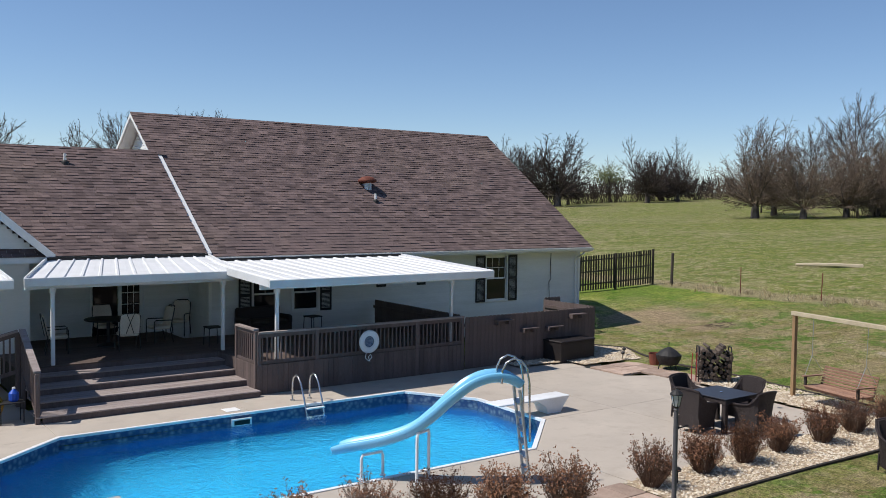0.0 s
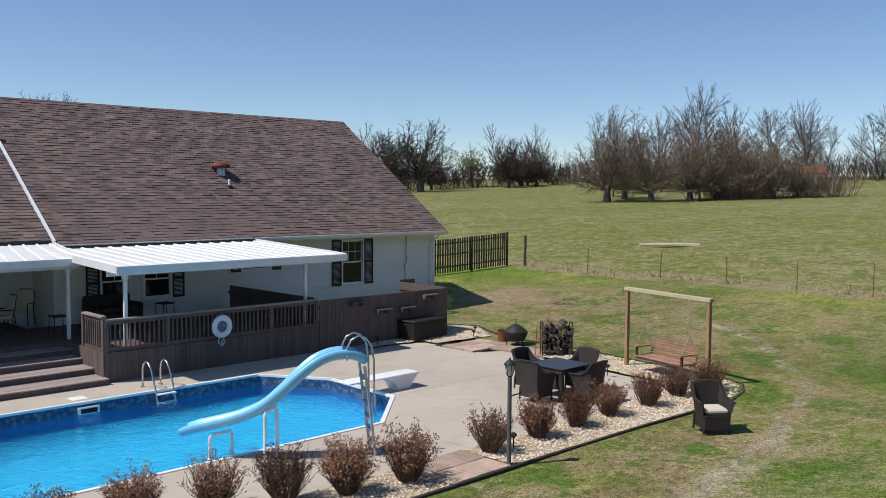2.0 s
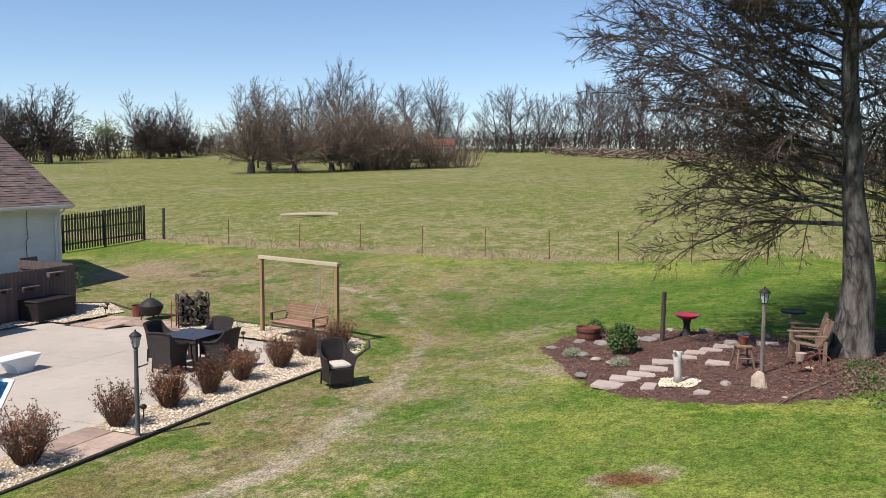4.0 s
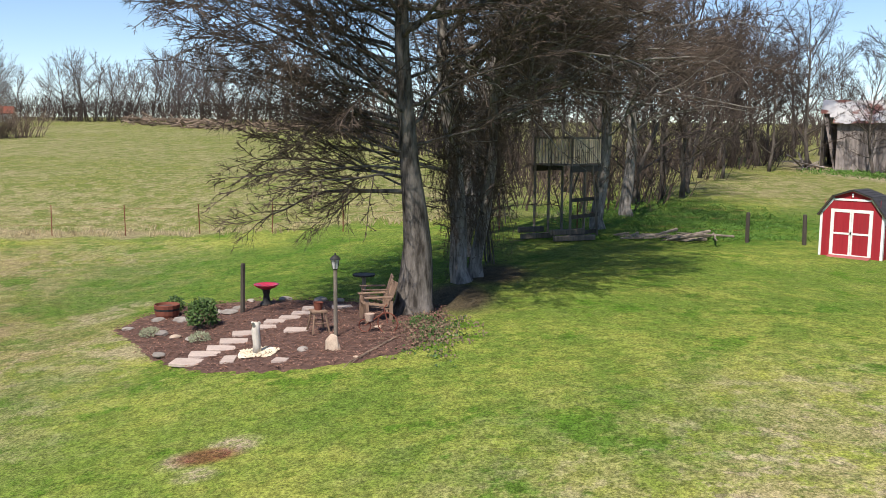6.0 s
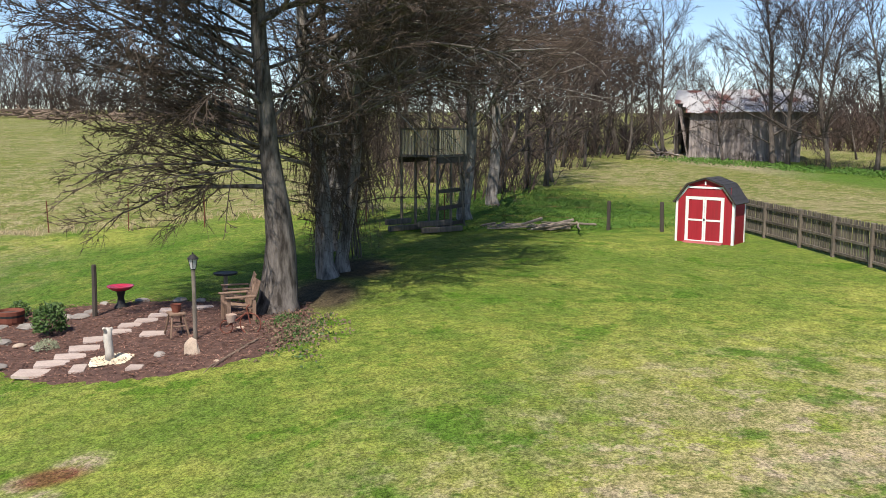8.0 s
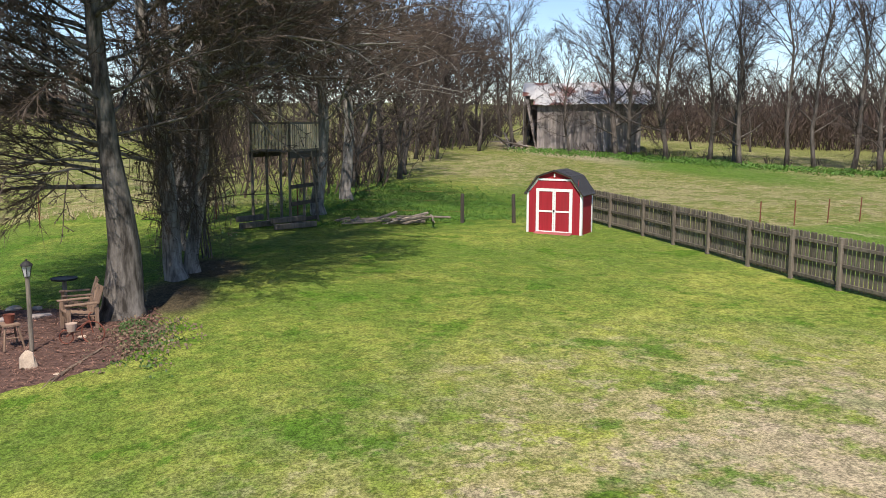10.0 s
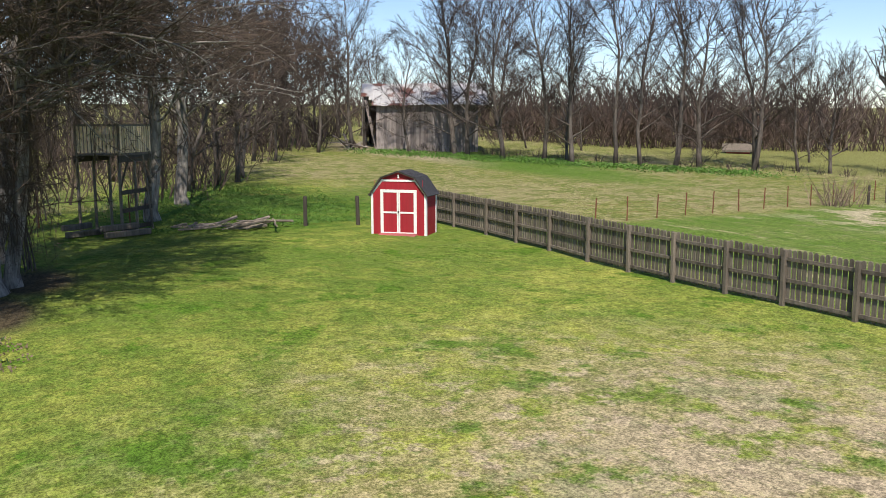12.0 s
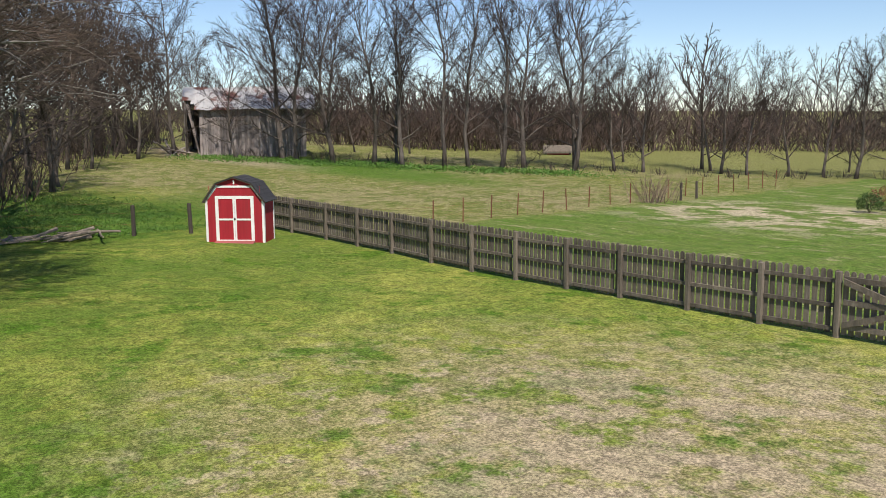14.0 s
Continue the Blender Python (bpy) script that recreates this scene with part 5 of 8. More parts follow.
for s in (-1, 1):
    part("ladder_rail", Mesh().tube([lad[0] + sd * s, lad[1] + sd * s], 0.027, 8), alu, slide)
    a, b2 = lad[1] + sd * s, lad[0].lerp(lad[1], 0.45) + sd * s
    top_ = lad[1] + sd * s
    hr = [b2 + Vector((0.07, -0.03, 0)), top_ + Vector((0.16, -0.06, 0.1)), top_ + Vector((0.12, -0.04, 0.36)), top_ + Vector((0.02, 0.0, 0.50)), top_ + Vector((-0.1, 0.05, 0.54)), top_ + Vector((-0.22, 0.1, 0.47)), top_ + Vector((-0.28, 0.13, 0.34)), top_ + Vector((-0.29, 0.13, 0.12))]
    part("handrail", Mesh().tube(hr, 0.018, 8), steel, slide, "bent steel handrail", True)
for i in range(1, 7):
    q = lad[0].lerp(lad[1], i / 7)
    part("tread", Mesh().cbox(0, 0, 0, 0.40, 0.09, 0.03, pose(*q, 0, 0, 60), 0.004), alu, slide)

board = thing("diving_board", label="white diving board on a moulded white stand", category="diving board")
board.scale = (1, 1, 0.8)
part("plank", Mesh().cbox(13.35, 15.0, 0.43, 2.1, 0.46, 0.05, None, 0.015), white_paint, board, "white non-slip plank")
part("stand", Mesh().loft([[(x, y, z) for x, y in ((a0, 14.8), (a1, 14.8), (a1, 15.2), (a0, 15.2))] for z, a0, a1 in ((0.0, 13.75, 14.15), (0.2, 13.7, 14.25), (0.4, 13.45, 14.4))]), white_paint, board, "flared moulded stand")

lad_t = thing("pool_ladder", label="polished steel pool ladder with white treads", category="pool ladder")
for u in (9.58, 10.03):
    part("rail", Mesh().tube([(u, 19.1, 0), (u, 19.1, 0.42), (u, 19.05, 0.56), (u, 18.93, 0.63), (u, 18.8, 0.6), (u, 18.68, 0.48), (u, 18.5, 0.12), (u, 18.38, -0.2), (u, 18.38, -1.0)], 0.022, 8), steel, lad_t, "bent steel rail", True)
    part("flange", Mesh().lathe([(0.055, 0.0), (0.055, 0.02), (0.03, 0.03)], 10, u, 19.1), steel, lad_t)
for z in (-0.06, -0.32, -0.6):
    part("tread", Mesh().cbox(9.805, 18.36, z, 0.45, 0.1, 0.035, None, 0.008), white_paint, lad_t)

ring_t = thing("life_ring", (12.22, 20.03, 1.07), label="white life ring with cord hung on the deck railing", category="life ring")
tor = Mesh()
tor.loft([[((0.225 + 0.08 * math.cos(b_)) * math.cos(a_), -0.05 + 0.05 * math.sin(b_), (0.225 + 0.08 * math.cos(b_)) * math.sin(a_)) for b_ in (2 * math.pi * j / 10 for j in range(10))] for a_ in (2 * math.pi * i / 28 for i in range(29))], False, False)
part("ring", tor, white_paint, ring_t, "white foam ring", True)
part("emblem", Mesh().lathe([(0.14, -0.004), (0.14, 0.004)], 20, 0, 0, pose(0, -0.03, 0, 90, 0, 0)), grainy("navy_print", (0.03, 0.06, 0.13), (0.25, 0.3, 0.36), 22, 30, 0.6, relief=0, vary=0), ring_t, "dark blue printed roundel")
part("cord", Mesh().tube([(-0.1, -0.07, -0.29), (-0.12, -0.06, -0.42), (-0.02, -0.06, -0.5), (0.08, -0.06, -0.42), (0.04, -0.06, -0.34), (-0.03, -0.06, -0.4), (0.02, -0.06, -0.52)], 0.012, 5), white_paint, ring_t, "white cord")


# ---- outdoor furniture ----
def wicker_chair(at, face, label, pad=False):
    """A deep wicker armchair whose back flares upwards; face: degrees of its front from -y."""
    root = thing("wicker_armchair", (*at, max(0.0, ground_z(*at)) + (0.02 if pad else 0)), face, label=label, category="armchair", group="" if pad else "wicker chairs round the table")
    plan = [(-1.0, -0.95, 0.60), (-1.02, -0.3, 0.61), (-1.02, 0.3, 0.64), (-1.0, 0.72, 0.75), (-0.92, 0.98, 0.88), (-0.45, 1.06, 0.905), (0.0, 1.07, 0.91), (0.45, 1.06, 0.905), (0.92, 0.98, 0.88), (1.0, 0.72, 0.75), (1.02, 0.3, 0.64), (1.02, -0.3, 0.61), (1.0, -0.95, 0.60)]
    def side_ring(f, inner):
        w = 0.255 + 0.07 * f * f - inner
        return [(x * w, y * w, 0.09 + (h - 0.09) * f) for x, y, h in plan]
    outer, inside_ = [side_ring(f, 0.0) for f in (0.0, 0.35, 0.7, 0.92, 1.0)], [side_ring(f, 0.045) for f in (0.0, 0.35, 0.7, 0.92, 1.0)]
    mm = Mesh()
    mm.loft(outer, False, False, None, False)
    mm.loft([list(reversed(r)) for r in inside_], False, False, None, False)
    n_ = len(plan)
    mm.add(outer[-1] + inside_[-1], [(j, j + 1, n_ + j + 1, n_ + j) for j in range(n_ - 1)])
    for k_ in (0, n_ - 1):
        mm.add([r[k_] for r in outer] + [r[k_] for r in inside_], [(j, j + 1, 6 + j, 5 + j) for j in range(4)])
    part("arm_shell", mm, wicker, root, "woven wrap-round back and arms")
    part("rim", Mesh().tube([Vector(p) * 0.99 + Vector((0, 0, 0.012)) for p in outer[-1]], 0.022, 6), wicker, root, "rolled woven rim")
    part("seat", Mesh().cbox(0, -0.02, 0.36, 0.5, 0.5, 0.08, None, 0.02), wicker, root)
    part("apron", Mesh().cbox(0, -0.26, 0.22, 0.52, 0.03, 0.28, None, 0.01), wicker, root)
    for x in (-0.25, 0.25):
        for y in (-0.23, 0.24):
            part("leg", Mesh().tube([(x, y, 0.3), (x * 1.03, y * 1.05, 0.0)], 0.022, 6), wicker, root)
    if pad:
        part("cushion", Mesh().cbox(0, -0.03, 0.43, 0.46, 0.46, 0.1, None, 0.035), cushion, root, "beige seat cushion")
    return root


wicker_chair((15.32, 11.95), 90, "dark brown wicker armchair drawn up to the patio table")
wicker_chair((16.1, 11.12), 180, "dark brown wicker armchair drawn up to the patio table")
wicker_chair((16.95, 11.95), -90, "dark brown wicker armchair drawn up to the patio table")
wicker_chair((16.1, 12.78), 0, "dark brown wicker armchair drawn up to the patio table")
wicker_chair((15.65, 7.85), -38, "dark brown wicker armchair with beige cushion standing on the lawn", True)
tab = thing("patio_table", (16.1, 11.93, 0), 0, label="square patio table with dark glass top on wicker legs", category="table")
top_glass = node_mat("smoked_table_glass", 0.4, 0, 0.3)
top_glass[3].inputs["Base Color"].default_value = (0.035, 0.036, 0.045, 1)
part("tabletop", Mesh().cbox(0, 0, 0.725, 1.1, 1.06, 0.02, None, 0.004), top_glass[0], tab, "smoked glass top")
part("apron", Mesh().cbox(0, 0, 0.66, 1.06, 1.02, 0.1, None, 0.01), wicker, tab)
for x in (-0.46, 0.46):
    for y in (-0.44, 0.44):
        part("leg", Mesh().cbox(x, y, 0.32, 0.1, 0.1, 0.64, None, 0.01), wicker, tab)
part("umbrella_ring", Mesh().lathe([(0.03, 0.735), (0.03, 0.75)], 10), steel, tab)

# porch swing in its timber frame
SWA = math.degrees(math.atan2(9.98 - 12.72, 19.3 - 20.0))
swing = thing("porch_swing", (19.65, 11.35, 0.02), SWA, label="timber swing frame with hanging red-brown slatted bench", category="porch swing")
for x in (-1.42, 1.42):
    part("post", Mesh().cbox(x, 0, 1.0, 0.095, 0.095, 2.16, None, 0.006), cedar, swing, "square cedar post")
part("beam", Mesh().cbox(0, 0, 2.08, 3.0, 0.14, 0.09, None, 0.006), cedar_pale, swing, "sun-bleached cross beam")
part("bench_frame", Mesh().box(-0.78, 0.78, -0.24, -0.18, 0.36, 0.42).box(-0.78, 0.78, 0.2, 0.26, 0.36, 0.42), bench_wood, swing)
for i in range(6):
    part("seat_slat", Mesh().cbox(0, -0.25 + i * 0.09, 0.435, 1.6, 0.075, 0.025, None, 0.004), bench_wood, swing)
for i in range(7):
    part("back_slat", Mesh().cbox(0, 0.27 + i * 0.02, 0.46 + i * 0.066, 1.6, 0.025, 0.048, None, 0.004), bench_wood, swing)
for x in (-0.79, 0.79):
    part("armrest", Mesh().cbox(x, -0.02, 0.66, 0.09, 0.56, 0.03, None, 0.005), bench_wood, swing)
    part("arm_support", Mesh().cbox(x, -0.22, 0.53, 0.06, 0.05, 0.25, None, 0.004), dark_wood, swing)
    part("chain", Mesh().tube([(x, -0.25, 0.66), (x * 1.02, -0.02, 1.15), (x * 1.03, 0, 2.03)], 0.006, 5), alu, swing)
    part("chain", Mesh().tube([(x, 0.3, 0.75), (x * 1.02, -0.02, 1.15)], 0.006, 5), alu, swing)


def lamp_post(at, h, label, head):
    root = thing("lamp_post", (*at, max(0.0, ground_z(*at))), 0, label=label, category="lamp post")
    pm = grainy("grey_painted_post", (0.12, 0.115, 0.12), (0.09, 0.085, 0.09), 6, 40, 0.6, relief=0.1, vary=0) if head else grey_wood
    part("pole", Mesh().lathe([(0.05, 0), (0.05, 0.03), (0.04, 0.06), (0.036, h * 0.8), (0.045, h * 0.805), (0.03, h * 0.82), (0.028, h - 0.32)], 12), pm, root, "round pole")
    ln = part("lantern", Mesh().lathe([(0.03, h - 0.33), (0.05, h - 0.31), (0.055, h - 0.3)], 8), dark_metal, root, "black lantern with pale glass")
    part("glass", Mesh().lathe([(0.05, h - 0.3), (0.085, h - 0.12)], 6), grainy("frosted_glass", (0.5, 0.5, 0.48), (0.4, 0.4, 0.4), 5, 30, 0.3, relief=0, vary=0), ln)
    cage = Mesh()
    for i in range(6):
        a = i * math.pi / 3
        cage.tube([(0.052 * math.cos(a), 0.052 * math.sin(a), h - 0.3), (0.088 * math.cos(a), 0.088 * math.sin(a), h - 0.12)], 0.006, 4)
    tagged(part("cage", cage, dark_metal, ln), kind="stuff")
    part("hood", Mesh().lathe([(0.105, h - 0.12), (0.10, h - 0.10), (0.05, h - 0.05), (0.03, h - 0.04), (0.012, h - 0.03), (0.02, h - 0.015), (0.004, h)], 12), dark_metal, ln)
    return root


lp = lamp_post((11.29, 9.2), 1.84, "dark grey garden lamp post standing in the gravel", True)
part("side_arm", Mesh().tube([(0, 0, 1.18), (0.2, -0.08, 1.22)], 0.012, 6), dark_metal, lp)
lamp_post((16.8, -0.39), 1.66, "weathered garden lamp post in the mulch bed", False)

pit = thing("fire_pit", (20.35, 16.9, 0.02), 0, label="black steel fire pit bowl with domed lid", category="fire pit")
part("bowl", Mesh().lathe([(0.12, 0.12), (0.26, 0.17), (0.34, 0.32), (0.36, 0.40), (0.36, 0.43)], 20), dark_metal, pit)
part("lid", Mesh().lathe([(0.35, 0.43), (0.22, 0.55), (0.06, 0.64), (0.03, 0.65)], 20), dark_metal, pit, "domed mesh lid")
part("knob", Mesh().lathe([(0.012, 0.64), (0.012, 0.76), (0.025, 0.79)], 8), dark_metal, pit)
for a in (0.5, 2.6, 4.7):
    part("leg", Mesh().tube([(0.25 * math.cos(a), 0.25 * math.sin(a), 0.22), (0.3 * math.cos(a), 0.3 * math.sin(a), 0)], 0.018, 6), dark_metal, pit)
buck = thing("bucket", (20.6, 17.6, 0.02), label="dark metal ash bucket behind the fire pit", category="bucket")
part("pail", Mesh().lathe([(0.16, 0), (0.2, 0.34), (0.205, 0.35), (0.19, 0.345), (0.15, 0.05)], 16), rust, buck)

rack = thing("firewood_rack", (19.95, 15.05, 0.02), -40, label="black tubular firewood rack stacked with split logs", category="firewood rack")
for x in (-0.42, 0.42):
    part("end_hoop", Mesh().tube([(x, -0.17, 0), (x, -0.17, 0.88), (x, -0.13, 0.95), (x, 0.13, 0.95), (x, 0.17, 0.88), (x, 0.17, 0)], 0.016, 6), dark_metal, rack)
for y in (-0.15, 0.15):
    part("base_rail", Mesh().tube([(-0.42, y, 0.1), (0.42, y, 0.1)], 0.016, 6), dark_metal, rack)
for x in (-0.62, -0.5):
    part("poker", Mesh().tube([(x, -0.2, 0.05), (x + 0.02, -0.18, 0.8)], 0.012, 5), grainy("red_tool", (0.35, 0.03, 0.03), (0.2, 0.02, 0.02), 5, 20, 0.5, relief=0, vary=0), rack)
bark_log = grainy("split_log", (0.135, 0.105, 0.085), (0.07, 0.055, 0.046), 5, 40, 0.95, relief=0.6, vary=0.4)
rl = random.Random(5)
for z in range(9):
    for k3 in range(7):
        y0, y1 = rl.uniform(-0.38, -0.2), rl.uniform(0.2, 0.36)
        cx, cz, rad = -0.37 + k3 * 0.123 + rl.uniform(-0.04, 0.04), 0.16 + z * (0.088 + 0.012 * math.sin(k3 * 1.7)) + rl.uniform(-0.03, 0.03), rl.uniform(0.038, 0.068)
        a0 = rl.random() * 6
        part("log", Mesh().loft([[(cx + rad * rl.uniform(0.8, 1.1) * math.cos(a0 + a), y, cz + rad * math.sin(a0 + a)) for a in (0, 1.1, 2.4, 3.6, 5.0)] for y in (y0, y1)]), bark_log, rack)


def path_light(at):
    root = thing("path_light", (*at, max(0.0, ground_z(*at))), label="small black path light in the gravel", category="path light", group="path lights")
    part("stake", Mesh().lathe([(0.012, 0), (0.012, 0.22)], 6), dark_metal, root)
    part("cap", Mesh().lathe([(0.02, 0.2), (0.05, 0.22), (0.07, 0.25), (0.03, 0.29)], 10), dark_metal, root)
    return root


pl = path_light((18.6, 12.35))
for at in ((20.9, 19.1), (20.3, 18.6), (17.2, 19.6), (12.1, 9.8)):
    copy_thing(pl, pose(*at, 0.01))


# porch furniture in the shade
def sling_chair(at, face, label):
    root = thing("porch_chair", (*at, FLOOR), face, label=label, category="chair", group="porch chairs")
    part("seat", Mesh().cbox(0, 0, 0.42, 0.5, 0.48, 0.09, None, 0.03), cushion, root, "beige cushion seat")
    part("backrest", Mesh().loft([[(-w, y, z), (w, y, z), (w, y + 0.07, z), (-w, y + 0.07, z)] for z, w, y in ((0.45, 0.24, 0.2), (0.8, 0.25, 0.27), (0.97, 0.22, 0.31))]), cushion, root, "beige cushioned back")
    part("back_frame", Mesh().tube([(-0.25, 0.23, 0.4), (-0.25, 0.34, 0.92), (-0.15, 0.39, 1.0), (0.15, 0.39, 1.0), (0.25, 0.34, 0.92), (0.25, 0.23, 0.4)], 0.015, 6).tube([(-0.1, 0.3, 0.45), (0.0, 0.36, 0.75), (-0.1, 0.4, 1.0)], 0.01, 5).tube([(0.1, 0.3, 0.45), (0.0, 0.36, 0.75), (0.1, 0.4, 1.0)], 0.01, 5), dark_metal, root, "black metal back frame")
    for x in (-0.27, 0.27):
        part("arm", Mesh().tube([(x, 0.25, 0.62), (x, -0.2, 0.64), (x, -0.25, 0.6), (x, -0.24, 0.0)], 0.015, 6), dark_metal, root)
        part("leg", Mesh().tube([(x, 0.2, 0.4), (x, 0.3, 0.0)], 0.015, 6), dark_metal, root)
    return root


for at, face in (((5.55, 24.3), 80), ((7.2, 23.9), 175), ((8.3, 24.7), -85), ((7.1, 25.6), 0), ((9.2, 25.7), -40)):
    sling_chair(at, face, "black metal porch chair with beige cushions")
ptab = thing("porch_table", (6.95, 24.75, FLOOR), label="round dark metal porch table", category="table")
part("tabletop", Mesh().lathe([(0.6, 0.70), (0.62, 0.72), (0.6, 0.74)], 24), dark_metal, ptab)
part("pedestal", Mesh().lathe([(0.3, 0.0), (0.28, 0.03), (0.05, 0.1), (0.05, 0.7)], 12), dark_metal, ptab)
sidet = thing("side_table", (9.35, 23.4, FLOOR), label="small dark metal side table", category="side table")
part("tabletop", Mesh().cbox(0, 0, 0.5, 0.42, 0.42, 0.03, None, 0.006), dark_metal, sidet)
for x in (-0.18, 0.18):
    for y in (-0.18, 0.18):
        part("leg", Mesh().tube([(x, y, 0.5), (x * 1.1, y * 1.1, 0)], 0.012, 5), dark_metal, sidet)
copy_thing(sidet, pose(12.75, 24.1, FLOOR, 0, 0, 10))
sofa = thing("outdoor_sofa", (11.2, 24.2, FLOOR), 8, label="dark outdoor sofa under the patio cover", category="sofa")
part("base", Mesh().cbox(0, 0, 0.22, 1.5, 0.75, 0.36, None, 0.03), wicker, sofa)
part("backrest", Mesh().cbox(0, 0.32, 0.6, 1.5, 0.16, 0.5, None, 0.05), wicker, sofa)
for x in (-0.7, 0.7):
    part("armrest", Mesh().cbox(x, 0, 0.48, 0.14, 0.75, 0.26, None, 0.04), wicker, sofa)
part("cushion", Mesh().cbox(0, -0.05, 0.45, 1.24, 0.6, 0.12, None, 0.04), dark_wood, sofa)
screen_run((15.42, 20.3), (15.42, 24.9), 1.52, deck_brown)

# beside the steps: table with blue jug, coiled hose
stnd = thing("side_table", (3.72, 20.35, 0), label="small black metal table beside the steps", category="side table")
part("tabletop", Mesh().cbox(0, 0, 0.44, 0.5, 0.4, 0.025, None, 0.004), dark_metal, stnd)
for x in (-0.22, 0.22):
    for y in (-0.17, 0.17):
        part("leg", Mesh().tube([(x, y, 0.43), (x, y, 0)], 0.012, 5), dark_metal, stnd)
jug = thing("jug", (3.78, 20.35, 0.455), label="bright blue plastic jug with pale cap", category="jug")
part("body", Mesh().lathe([(0.085, 0), (0.1, 0.03), (0.1, 0.17), (0.035, 0.25)], 12), grainy("blue_plastic", (0.02, 0.09, 0.5), (0.015, 0.07, 0.4), 4, 20, 0.35, relief=0, vary=0), jug)
part("cap", Mesh().lathe([(0.035, 0.25), (0.035, 0.29)], 8), white_paint, jug)
hose = thing("garden_hose", (3.3, 20.45, 0.0), label="coiled yellow garden hose hung beside the steps", category="hose")
for k3 in range(5):
    part("coil", Mesh().tube([((0.24 + 0.015 * k3) * math.cos(a), -0.1 + 0.03 * k3, 0.36 + (0.34 - 0.012 * k3) * math.sin(a)) for a in np.linspace(0, 2 * math.pi, 20)], 0.012, 5), grainy("yellow_hose", (0.5, 0.3, 0.03), (0.4, 0.22, 0.02), 4, 20, 0.5, relief=0, vary=0.1), hose)

# ---- trees and shrubs ----
def bark(name, a, b, fine=30):
    return grainy(name, a, b, 3, fine, 0.95, spec=0.15, relief=0.7, vary=0.0, stretch=(2.5, 2.5, 0.6))


bark_grey = bark("grey_bark", (0.165, 0.148, 0.134), (0.035, 0.03, 0.026), 16)
# lighter bark for the grove: sun caught by its limbs is put into the colour
bark_pale = bark("sunlit_grey_bark", (0.31, 0.285, 0.26), (0.085, 0.075, 0.066), 14)
twig_brown = grainy("brown_twigs", (0.115, 0.086, 0.068), (0.055, 0.041, 0.034), 2, 20, 0.9, spec=0.2, relief=0, vary=0.25, per="Island")
twig_pale = grainy("pale_twigs", (0.235, 0.175, 0.132), (0.14, 0.104, 0.08), 2, 20, 0.9, spec=0.2, relief=0, vary=0.25, per="Island")
twig_far = grainy("distant_twigs", (0.085, 0.066, 0.058), (0.055, 0.044, 0.040), 1, 10, 0.95, spec=0.1, relief=0, vary=0.2, per="Island")
bark_far = bark("distant_bark", (0.15, 0.13, 0.115), (0.06, 0.05, 0.044), 14)

# paler, greyer twigs for the farthest trees: distance haze put into the colour
twig_haze = grainy("hazed_far_twigs", (0.15, 0.128, 0.128), (0.105, 0.09, 0.09), 1, 10, 0.95, spec=0.1, relief=0, vary=0.2, per="Island")


